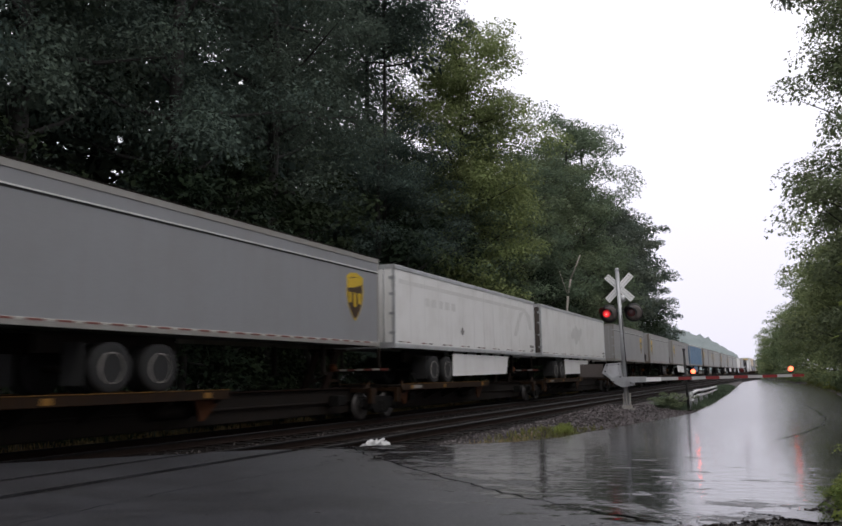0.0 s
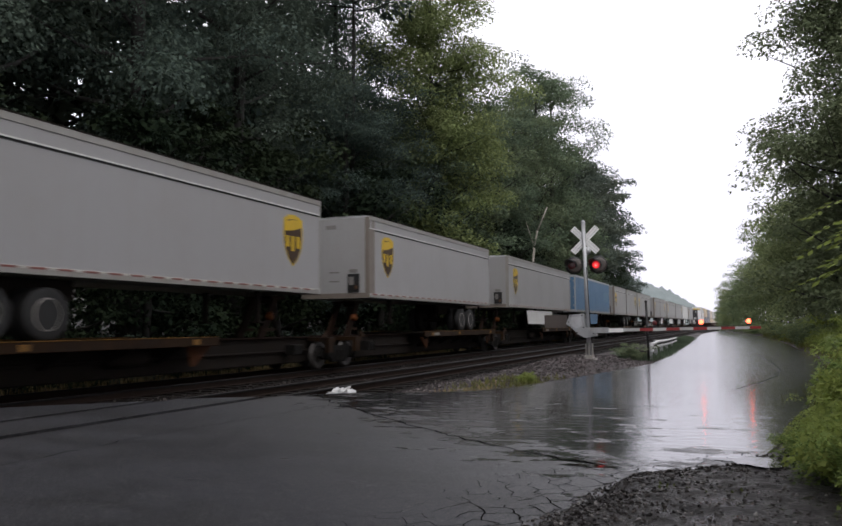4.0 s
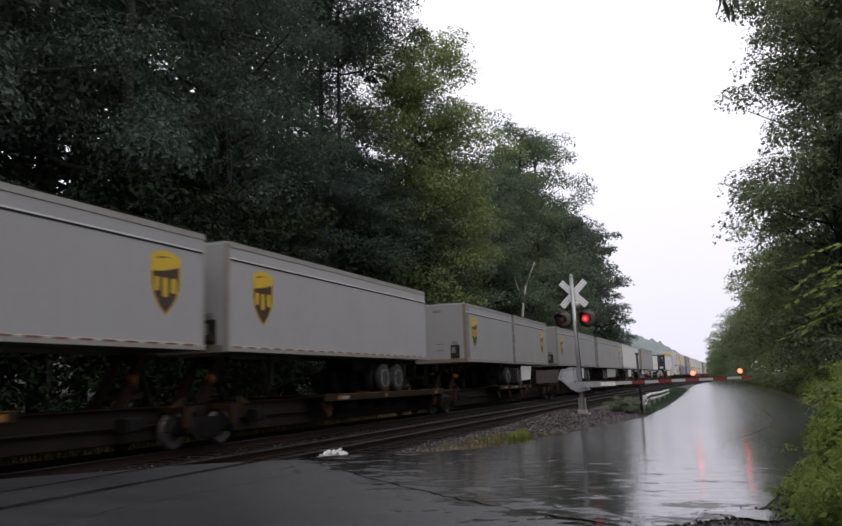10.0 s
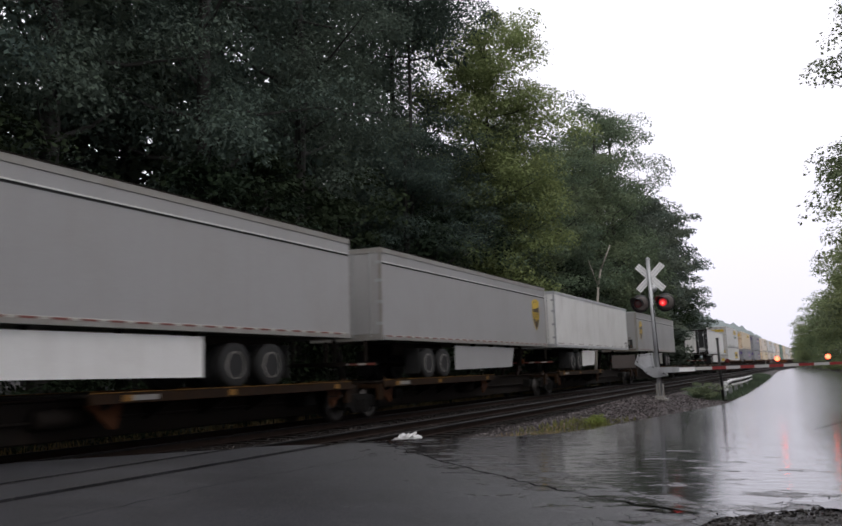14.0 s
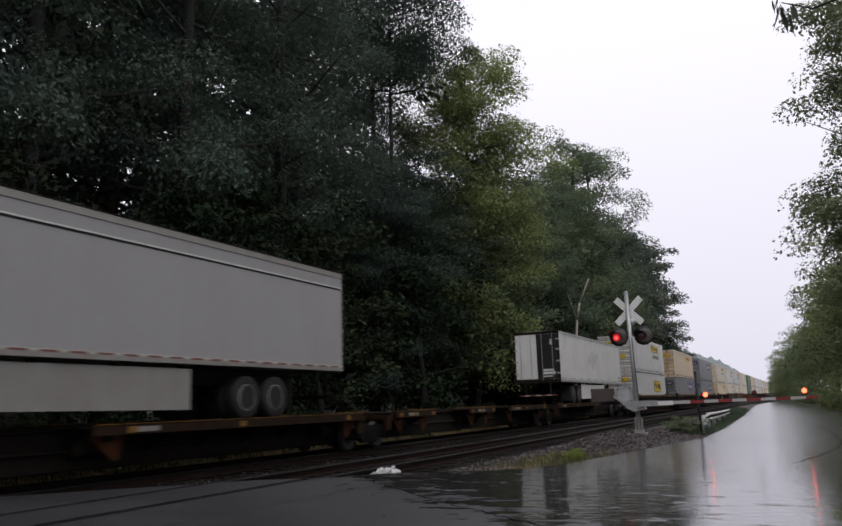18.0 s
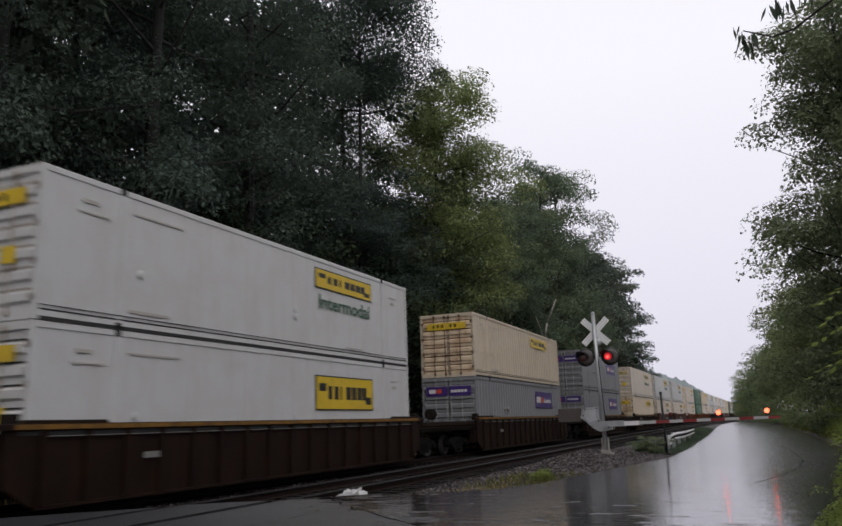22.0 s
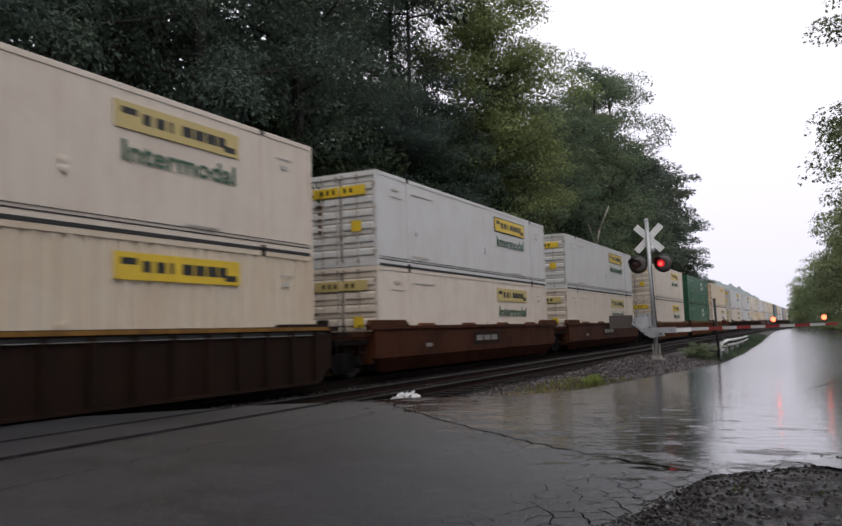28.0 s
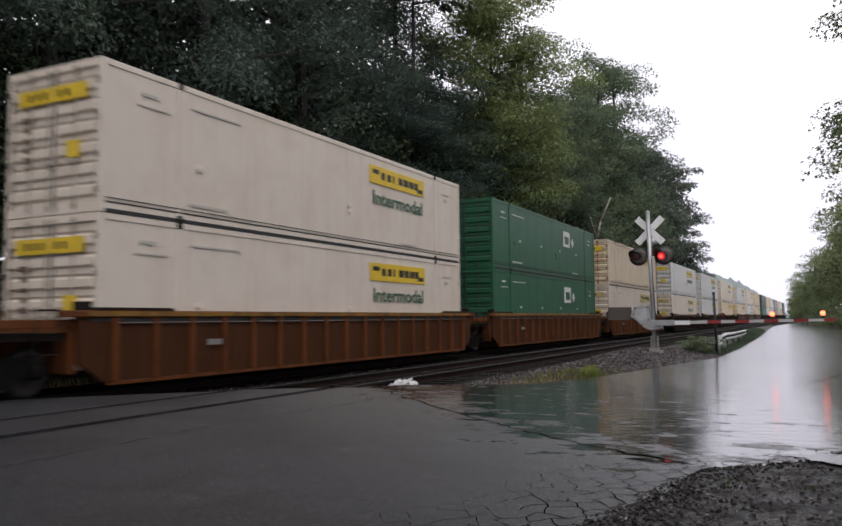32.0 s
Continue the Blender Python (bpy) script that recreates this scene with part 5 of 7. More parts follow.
def shield(parent, y, z, s=1.0):
    """A plain shield badge in gold and brown on the side wall."""
    def outline(k, dz):
        pts = [(-0.42, 0.50), (-0.2, 0.60), (0.1, 0.62), (0.42, 0.52), (0.42, 0.0), (0.36, -0.22), (0.2, -0.45), (0.0, -0.62), (-0.2, -0.45), (-0.36, -0.22), (-0.42, 0.0)]
        return [(y + a * k * s, z + (b * k + dz) * s) for a, b in pts]
    for name, k, dz, x, m in (("badge_field", 1.0, 0, 1.304, GOLD), ("badge_shade", 0.88, -0.035, 1.308, BROWN)):
        o = outline(k, dz)
        g = Geo().prism(o, x - 0.004, x, "x")
        b = part(name, g, m, parent, "gold shield badge" if m is GOLD else "brown shield face")
    g = Geo()
    g.prism([(y - 0.37 * s, z + 0.20 * s), (y + 0.0, z + 0.24 * s), (y + 0.37 * s, z + 0.34 * s), (y + 0.37 * s, z + 0.44 * s), (y + 0.05 * s, z + 0.50 * s), (y - 0.37 * s, z + 0.42 * s)], 1.308, 1.311, "x")
    part("badge_cap", g, GOLD, parent, "gold cap of the badge")
    for k, w, hh in ((-0.25, 0.12, 0.26), (-0.02, 0.12, 0.36), (0.22, 0.14, 0.28)):
        part("badge_bar", Geo().box(1.308, 1.312, y + (k - w / 2) * s, y + (k + w / 2) * s, z + (0.10 - hh) * s, z + 0.10 * s), GOLD, parent)


TRAILER_KINDS = {
    "grey": (GREY_TRAILER, "grey parcel semi-trailer with a gold shield badge on a rail car"),
    "dull": (DARK_TRAILER, "dull grey semi-trailer with a gold shield badge on a rail car"),
    "white": (WHITE_TRAILER, "white plate-sided semi-trailer with faded lettering, on a rail car"),
    "blue": (BLUE_TRAILER, "faded blue semi-trailer with a side skirt on a rail car"),
}


def trailer(s, length, kind, rear, logo=None, skirt=None, extras=(), ax=(3.0, 4.25)):
    """A road trailer whose lower end is at s along the train; rear is -1 when its doors face back down the track towards the crossing."""
    mat, label = TRAILER_KINDS[kind]
    t = rides("semi_trailer", label, "semi-trailer", s, "trailers on the train")
    L, z0, z1, w = length, 2.27, 5.07, 1.30
    grey = kind in ("grey", "dull")
    body = Geo().bevel_box(-w, w, 0.03, L - 0.03, z0 + 0.12, z1 - 0.06, 0.015)
    part("body", body, mat, t)
    part("roof", Geo().prism([(-w + 0.02, z1 - 0.06), (w - 0.02, z1 - 0.06), (w - 0.1, z1), (0, z1 + 0.03), (-w + 0.1, z1)], 0.03, L - 0.03), ALU, t, "ribbed aluminium roof")
    for sx in (-1, 1):
        part("top_rail", Geo().bevel_box(sx * w - 0.02, sx * w + 0.02, 0.0, L, z1 - 0.16, z1 - 0.01, 0.008), GREY_RAIL if grey else ALU, t)
        part("bottom_rail", Geo().bevel_box(sx * w - 0.025, sx * w + 0.025, 0.0, L, z0, z0 + 0.15, 0.01), GREY_RAIL if grey or kind == "blue" else ALU, t, "aluminium bottom rail")
    if grey:
        part("upper_band", Geo().box(w + 0.001, w + 0.022, 0.06, L - 0.06, z1 - 0.455, z1 - 0.425), WHITE_MARK, t, "pale moulding below the roof")
        part("upper_panel", Geo().box(w + 0.001, w + 0.006, 0.06, L - 0.06, z1 - 0.42, z1 - 0.17), mat, t)
        # dark strip paints the shade under the moulding
        part("shadow_groove", Geo().box(w + 0.001, w + 0.004, 0.06, L - 0.06, z1 - 0.505, z1 - 0.456), SHADE_AND_GASKET, t)
        part("roof_edge", Geo().box(w - 0.03, w + 0.024, 0.02, L - 0.02, z1 - 0.010, z1 + 0.018), STEEL_DARK, t, "dark broken roof edge")
    else:
        for k in range(1, int(L / 1.22)):
            part("panel_seam", Geo().box(w + 0.0005, w + 0.006, k * 1.22 - 0.025, k * 1.22 + 0.025, z0 + 0.16, z1 - 0.17), mat, t)
    n = int(L / 0.62)
    for k in range(n):
        if grey or k % 3 != 2:
            part("reflector", Geo().box(w + 0.026, w + 0.03, 0.2 + k * 0.62, 0.2 + k * 0.62 + (0.36 if grey else 0.26), z0 + (0.10 if grey else 0.19), z0 + (0.14 if grey else 0.23)), RED_TAPE if grey or k % 2 else BROWN, t)
            if grey or k % 3 == 0:
                ya, za = (0.58, 0.10) if grey else (0.48, 0.19)
                part("reflector", Geo().box(w + 0.026, w + 0.03, ya + k * 0.62, ya + k * 0.62 + 0.2, z0 + za, z0 + za + 0.04), PALE_STENCIL, t)
    # the end that faces the camera
    ends = {-1: 0.0, 1: L}
    for e in (-1, 1):
        y = ends[e]
        out = e * 0.001
        if e == rear:
            for k, (xa, xb) in enumerate(((-w + 0.09, -0.01), (0.01, w - 0.09))):
                d = part("rear_door", Geo().box(xa, xb, min(y - e * 0.03, y + e * 0.02), max(y - e * 0.03, y + e * 0.02), z0 + 0.2, z1 - 0.16), (BROWN_DOOR if "brown_doors" in extras else BLACK if ("dark_doors" in extras and k == 1) else mat), t, "grimy brown rear door" if "brown_doors" in extras else "black rear door" if ("dark_doors" in extras and k == 1) else "plain rear door")
                for f in (0.25, 0.75):
                    xr = xa + (xb - xa) * f
                    part("lock_rod", Geo().rod((xr, y + e * 0.045, z0 + 0.1), (xr, y + e * 0.045, z1 - 0.12), 0.017, None, 6), GALV, d)
                for hz in (0.45, 1.1, 1.75, 2.3):
                    xh = xa if k == 0 else xb
                    part("hinge", Geo().box(xh - 0.10, xh + 0.10, min(y, y + e * 0.04), max(y, y + e * 0.04), z0 + hz, z0 + hz + 0.09), GALV, d)
            fr = Geo()
            for xa, xb, za, zb in ((-w, -w + 0.09, z0, z1), (w - 0.09, w, z0, z1), (-w + 0.09, w - 0.09, z1 - 0.15, z1), (-w + 0.09, w - 0.09, z0, z0 + 0.19)):
                fr.box(xa, xb, min(y - e * 0.02, y + e * 0.03), max(y - e * 0.02, y + e * 0.03), za, zb)
            part("rear_frame", fr, GREY_RAIL if grey else (STEEL_DARK if "dark_doors" in extras else ALU), t, "door frame")
            part("bumper", Geo().box(-1.1, 1.1, min(y, y + e * 0.1), max(y, y + e * 0.1), 1.52, 1.62).box(-0.75, -0.67, min(y, y + e * 0.08), max(y, y + e * 0.08), 1.62, z0).box(0.67, 0.75, min(y, y + e * 0.08), max(y, y + e * 0.08), 1.62, z0), STEEL_DARK, t, "steel underride bumper")
            for k in range(7):
                part("bumper_tape", Geo().box(-1.08 + k * 0.31, -0.79 + k * 0.31, min(y + e * 0.1, y + e * 0.106), max(y + e * 0.1, y + e * 0.106), 1.54, 1.60), PALE_STENCIL if k % 2 else RED_TAPE, t)
            if "dark_doors" in extras:
                for k, (xa, xb, za, zb) in enumerate(((0.35, 0.95, 0.62, 0.72), (0.35, 1.02, 0.44, 0.58), (0.35, 0.85, 0.30, 0.36), (0.78, 0.92, 2.05, 2.35))):
                    part("number_bar", Geo().box(xa, xb, min(y + e * 0.02, y + e * 0.026), max(y + e * 0.02, y + e * 0.026), z0 + za, z0 + zb), WHITE_MARK, t)
        else:
            nose = BROWN_POST if grey else mat
            part("front_wall", Geo().box(-w + 0.14, w - 0.14, min(y - e * 0.03, y + e * 0.01), max(y - e * 0.03, y + e * 0.01), z0 + 0.12, z1 - 0.08), mat, t)
            for sx in (-1, 1):
                part("corner_post", Geo().prism([(sx * (w - 0.15), y + e * 0.012), (sx * (w + 0.004), y + e * 0.004), (sx * (w + 0.008), y - e * (0.42 if "nose" in extras else 0.10)), (sx * (w - 0.15), y - e * 0.10)][:: sx * e], z0, z1 - 0.05, "z"), nose if "nose" in extras else (GREY_RAIL if grey else ALU), t, "taupe corner panel" if "nose" in extras else "")
            def on_front(name, xa, xb, za, zb, out, m, lab=""):
                part(name, Geo().box(xa, xb, min(y, y + e * out), max(y, y + e * out), z0 + za, z0 + zb), m, t, lab)
            on_front("air_box", w - 0.80, w - 0.36, 0.20, 0.82, 0.05, BLACK, "black connector box")
            on_front("air_box_cover", w - 0.74, w - 0.56, 0.44, 0.72, 0.06, GREY_MARK)
            on_front("air_coupling", w - 0.52, w - 0.42, 0.30, 0.42, 0.08, RUST_DOOR)
            on_front("air_box_lid", w - 0.74, w - 0.44, 0.86, 0.98, 0.03, GREY_MARK)
            on_front("document_holder", -w + 0.20, -w + 0.54, 0.22, 0.82, 0.03, BROWN_POST, "tan document holder")
            for zz in (0.55, 0.86):
                on_front("stencil_bar", -0.22, 0.16, zz, zz + 0.05, 0.018, GREY_MARK)
            if grey:
                on_front("nose_band", -w + 0.14, w - 0.14, 0.0, 0.17, 0.02, BROWN_POST, "taupe lower nose band")
            part("vent", Geo().box(-0.35, 0.05, min(y, y + e * 0.02), max(y, y + e * 0.02), z1 - 0.42, z1 - 0.28), GREY_MARK, t)
    # running gear
    for y in ax:
        axle = part("axle", Geo().rod((-1.0, y, 1.57), (1.0, y, 1.57), 0.07, None, 8), STEEL_DARK, t)
        for sx in (-1, 1):
            for off in (1.08, 0.76):
                o = link("wheel", tyre_mesh(), t, "black trailer wheel")
                o.matrix_basis = pose(sx * off, y, 1.57, 0, 0, 0 if sx > 0 else 180)
                r = link("rim", rim_mesh(), o, "worn silver rim")
    ya, yb = max(0.2, min(ax) - 1.2), min(L - 0.2, max(ax) + 1.2)
    part("subframe", Geo().box(-0.55, -0.43, ya, yb, 1.86, z0).box(0.43, 0.55, ya, yb, 1.86, z0), STEEL_DARK, t)
    for sx in (-1, 1):
        yf = max(0.05, min(ax) - 0.68) if rear < 0 else min(L - 0.05, max(ax) + 0.68)
        part("mud_flap", Geo().box(sx * 0.92 - 0.28, sx * 0.92 + 0.28, yf - 0.01, yf + 0.01, 1.25, 2.05), RUBBER, t)
    yg = L - 2.6 if rear < 0 else 2.6
    if length > 12:
        for sx in (-1, 1):
            part("landing_leg", Geo().box(sx * 0.85 - 0.06, sx * 0.85 + 0.06, yg - 0.06, yg + 0.06, 1.45, z0).box(sx * 0.85 - 0.14, sx * 0.85 + 0.14, yg - 0.14, yg + 0.14, 1.42, 1.46), STEEL_DARK, t)
    if skirt:
        a, b, m = skirt
        part("side_skirt", Geo().prism([(a, 1.32 if rear < 0 else 1.38), (b, 1.38 if rear < 0 else 1.32), (b + (0.35 if rear < 0 else 0), z0 - 0.09), (a - (0.35 if rear > 0 else 0), z0 - 0.09)], w - 0.10, w - 0.07, "x"), m, t, "plain aerodynamic side skirt")
        n_post = max(2, int((b - a) / 1.6))
        for k in range(n_post + 1):
            yy = a + 0.15 + (b - a - 0.3) * k / n_post
            part("skirt_bracket", Geo().box(w - 0.30, w - 0.105, yy - 0.03, yy + 0.03, z0 - 0.14, z0), STEEL_DARK, t)
    if logo is not None:
        shield(t, logo, 3.73, 1.18)
    for ex in extras:
        if ex == "ghost":
            for k in range(5):
                part("faded_letter", Geo().box(w + 0.001, w + 0.004, 2.4 + k * 0.62, 2.4 + k * 0.62 + 0.42, z0 + 1.55, z0 + 1.85), FADED, t, "ghost of removed lettering")
            part("faded_band", Geo().box(w + 0.001, w + 0.004, 0.3, L - 1.5, z1 - 0.62, z1 - 0.47), FADED, t)
            g = Geo().prism([(L - 3.5, z0 + 0.9), (L - 3.0, z0 + 0.9), (L - 2.4, z0 + 1.7), (L - 1.7, z0 + 2.2), (L - 0.9, z0 + 1.3), (L - 0.5, z0 + 1.3), (L - 0.7, z0 + 2.0), (L - 1.5, z1 - 0.5), (L - 2.6, z0 + 2.0)], w + 0.001, w + 0.0045, "x")
            part("faded_emblem", g, FADED, t)
        if ex == "cloud":
            for cy, cz, r in ((6.6, 1.35, 0.28), (7.1, 1.5, 0.42), (7.7, 1.6, 0.5), (8.3, 1.45, 0.45), (8.9, 1.7, 0.3), (7.6, 1.15, 0.4)):
                pts = [(cy + r * math.cos(a * 0.449), z0 + cz + r * 0.8 * math.sin(a * 0.449)) for a in range(14)]
                part("worn_patch", Geo().prism(pts, w + 0.001, w + 0.003 + cy * 0.0002, "x"), FADED, t)
        if ex == "placard":
            part("placard", Geo().prism([(6.0, z0 + 0.62), (6.18, z0 + 0.8), (6.0, z0 + 0.98), (5.82, z0 + 0.8)], w + 0.001, w + 0.012, "x"), GREY_MARK, t, "diamond placard holder")
        if ex == "pale_patch":
            part("pale_patch", Geo().box(w + 0.001, w + 0.004, L - 3.2, L - 0.95, z0 + 1.1, z0 + 1.95), FADED_BLUE, t)
        if ex == "sticker":
            part("sticker", Geo().box(-0.35, 0.05, -0.03, -0.022, z0 + 0.55, z0 + 0.85), YELLOW, t, "yellow sticker")
    if not grey:
        part("number_bar", Geo().box(w + 0.001, w + 0.008, L - 0.95, L - 0.30, z0 + 0.40, z0 + 0.52), GREY_MARK, t)
        part("number_bar", Geo().box(w + 0.001, w + 0.008, L - 0.75, L - 0.30, z0 + 0.25, z0 + 0.33), GREY_MARK, t)
    return t


def bogie(parent, y):
    """A two-axle truck: side frames with springs, and four wheels."""
    for sx in (-1, 1):
        key = ("frame", sx)
        def frame_mesh():
            g = Geo().prism([(-1.15, 0.42), (-1.0, 0.62), (-0.45, 0.72), (0.45, 0.72), (1.0, 0.62), (1.15, 0.42), (0.95, 0.32), (0.6, 0.38), (0.38, 0.20), (-0.38, 0.20), (-0.6, 0.38), (-0.95, 0.32)], sx * 0.98 - 0.07, sx * 0.98 + 0.07, "x")
            for k in (-0.16, 0.0, 0.16):
                g.rod((sx * 1.06, k, 0.26), (sx * 1.06, k, 0.58), 0.06, None, 8)
            for k in (-0.88, 0.88):
                g.lathe([(-0.10, 0.13), (0.10, 0.13), (0.14, 0.06)], (sx * 1.02, k, 0.44), "x", 10)
            return g.mesh("side_frame", TRUCK_STEEL)
        o = link("side_frame", cached(key, frame_mesh), parent)
        o.matrix_basis = pose(0, y, 0)
        for k in (-0.88, 0.88):
            w = link("wheel", cached(("rwheel", sx), lambda: Geo().lathe([(-0.07 * sx, 0.30), (-0.065 * sx, 0.445), (-0.03 * sx, 0.445), (-0.02 * sx, 0.42), (0.065 * sx, 0.415), (0.07 * sx, 0.34), (0.03 * sx, 0.30), (0.03 * sx, 0.14), (0.08 * sx, 0.10)], (0, 0, 0), "x", 24).mesh("wheel", cached("wheelsteel", lambda: paint("wheel_steel", (0.045, 0.040, 0.037), 0.55, 0.3, (0.02, 0.015, 0.012), 0.5, 4, False)), True)), parent)
            w.matrix_basis = pose(sx * 0.755, y + k, 0.42)
    part("bolster", Geo().box(-1.0, 1.0, y - 0.18, y + 0.18, 0.48, 0.70), STEEL_DARK, parent)


def spine_car(a, b, platforms, hitches, first=False, last=False, stripe=OCHRE):
    """An articulated spine car platform from a to b along the train."""
    t = rides("spine_car", "low grimy spine car with ochre wheel platforms carrying trailers", "rail car", a, "train cars")
    L = b - a
    part("centre_sill", Geo().bevel_box(-0.52, 0.52, 0.3, L - 0.3, 0.24, 0.98, 0.03), STEEL_DARK, t, "dark box-section spine")
    part("sill_flange", Geo().box(-0.62, 0.62, 0.9, L - 0.9, 0.985, 1.01), RUST_DARK, t)
    for p0, p1 in platforms:
        p0, p1 = p0 - a, p1 - a
        deck = part("wheel_platform", Geo().box(-1.32, 1.32, p0, p1, 1.015, 1.06), STEEL_DARK, t, "steel wheel platform")
        for sx in (-1, 1):
            part("platform_edge", Geo().bevel_box(sx * 1.32 - 0.03, sx * 1.32 + 0.03, p0, p1, 0.88, 1.085, 0.01), stripe, deck, "ochre painted edge beam")
            part("edge_line", Geo().box(sx * 1.33 - 0.03, sx * 1.33 + 0.03, p0 + 0.04, p1 - 0.04, 1.086, 1.096), YELLOW_CHORD, deck, "thin yellow strip along the top edge")
        k = p0 + 0.4
        while k < p1 - 0.2:
            part("outrigger", Geo().prism([(0.52, 0.50), (1.29, 0.84), (1.29, 1.01), (0.52, 1.01)], k, k + 0.09), STEEL_DARK, t)
            k += 1.6
        for sx in (-1, 1):
            for yy in (p0, p1):
                d = 1 if yy == p0 else -1
                part("gusset", Geo().prism([(yy + d * 0.05, 0.875), (yy + d * 0.9, 0.875), (yy + d * 0.75, 0.42), (yy + d * 0.62, 0.42)][::d], sx * 1.12 - 0.02, sx * 1.12 + 0.02, "x"), RUST_PANEL, t, "rusty brown gusset plate")
        part("stencil_plate", Geo().box(1.352, 1.356, p0 + 0.9, p0 + 1.6, 0.93, 1.03), GREY_MARK, t, "worn white stencil")
        for f in (0.08, 0.42, 0.9):
            yy = p0 + (p1 - p0) * f
            part("reflector", Geo().box(1.352, 1.357, yy, yy + 0.24, 0.92, 1.04), YELLOW_CHORD, t, "yellow reflector patch")
    for h in hitches:
        h -= a
        hitch = part("trailer_hitch", Geo().box(-0.45, 0.45, h - 0.38, h + 0.38, 2.12, 2.20).lathe([(2.0, 0.16), (2.12, 0.2)], (0, h, 0), "z", 12), RUST_DARK, t, "folding trailer hitch stand")
        for sx in (-1, 1):
            part("hitch_leg", Geo().prism([(h - 0.95, 1.01), (h - 0.62, 1.01), (h + 0.10, 2.12), (h - 0.20, 2.12)], sx * 0.36 - 0.04, sx * 0.36 + 0.04, "x"), RUST_DARK, hitch, "rusty hitch leg")
            part("hitch_rib", Geo().prism([(h - 0.72, 1.20), (h - 0.10, 1.20), (h - 0.10, 1.28), (h - 0.66, 1.28)], sx * 0.36 - 0.05, sx * 0.36 + 0.05, "x"), OCHRE, hitch)
        part("hitch_strut", Geo().rod((0.0, h + 0.75, 1.0), (0.0, h + 0.05, 2.10), 0.055, None, 8), STEEL_DARK, hitch)
        part("hitch_lock", Geo().lathe([(0, 0.03), (0.04, 0.12), (0.18, 0.13), (0.24, 0.05)], (0.42, h - 0.60, 1.62), "x", 10), RUST_ORANGE, hitch, "orange lock cover", True)
    bogie(t, 0.0 if not first else 1.8)
    if last:
        bogie(t, L - 1.8)
    for y, d in ((0.9, 1), (L - 0.9, -1)):
        bracket = part("end_bracket", Geo().box(0.34, 1.28, y - 0.20, y + 0.20, 0.86, 0.98).box(1.16, 1.28, y - 0.20, y + 0.06, 0.52, 0.86).prism([(y + d * 0.20, 0.98), (y + d * 0.62, 0.98), (y + d * 0.20, 1.20)][::d], 1.20, 1.24, "x"), OCHRE, t, "ochre end bracket")
        g = Geo()
        for pa, pb in (((0, 0.42), (0, 1.42)), ((0, 1.42), (d * 0.42, 1.42)), ((d * 0.42, 1.42), (d * 0.42, 0.42)), ((0, 0.72), (d * 0.42, 0.72)), ((0, 0.46), (d * 0.42, 0.46))):
            g.rod((1.31, y + d * 0.7 + pa[0], pa[1]), (1.31, y + d * 0.7 + pb[0], pb[1]), 0.010, None, 5)
        part("grab_iron", g, TRUCK_STEEL, t, "dull steel step and grab iron")
        part("valve_box", Geo().bevel_box(0.70, 1.02, y + d * 1.5 - 0.22, y + d * 1.5 + 0.22, 0.50, 0.80, 0.03), TRUCK_STEEL, t)
    part("brake_pipe", Geo().rod((0.58, 0.4, 0.62), (0.58, L - 0.4, 0.60), 0.03, None, 6), STEEL_DARK, t)
    part("air_tank", Geo().lathe([(0, 0.10), (0.05, 0.19), (1.1, 0.19), (1.15, 0.10)], (0.62, L * 0.45, 0.66), "y", 12), STEEL_DARK, t, smooth=True)
    return t


_words = {}


def lettering(word, height, mat):
    key = (word, height, mat.name)
    if key not in _words:
        c = bpy.data.curves.new(word, "FONT")
        c.body, c.size, c.extrude, c.resolution_u = word, height, 0.002, 2
        c.offset = 0.012
        o = bpy.data.objects.new("word", c)
        scene.collection.objects.link(o)
        bpy.context.view_layer.update()
        me = bpy.data.meshes.new_from_object(o.evaluated_get(bpy.context.evaluated_depsgraph_get()))
        bpy.data.objects.remove(o)
        me.materials.clear()
        me.materials.append(mat)
        xs = [v.co.x for v in me.vertices]
        _words[key] = (me, min(xs), max(xs))
    return _words[key]


BOX_LEN, BOX_H, BOX_W = 16.15, 2.89, 1.30
BOX_KINDS = {
    # paint, side panel style, label
    "white": (WHITE_BOX, "word", "white domestic freight container with a yellow side panel"),
    "ivory": (IVORY_BOX, "word", "ivory domestic freight container with a yellow side panel"),
    "white_plain": (WHITE_BOX, "framed", "white domestic freight container with a framed yellow panel"),
    "cream": (CREAM_BOX, "panel", "aged cream freight container with a yellow panel and rusty doors"),
    "cream_word": (IVORY_BOX, "word", "aged cream freight container with a yellow panel and green word"),
    "parcel": (GREY_BOX, "purple", "grey freight container with a purple panel"),
    "parcel_ribbed": (GREY_BOX, "purple", "grey corrugated freight container with a purple panel"),
    "green": (GREEN_BOX, "square", "dark green freight container with a small white square mark"),
    "dark": (DARK_BOX, "square", "dark weathered freight container"),
}


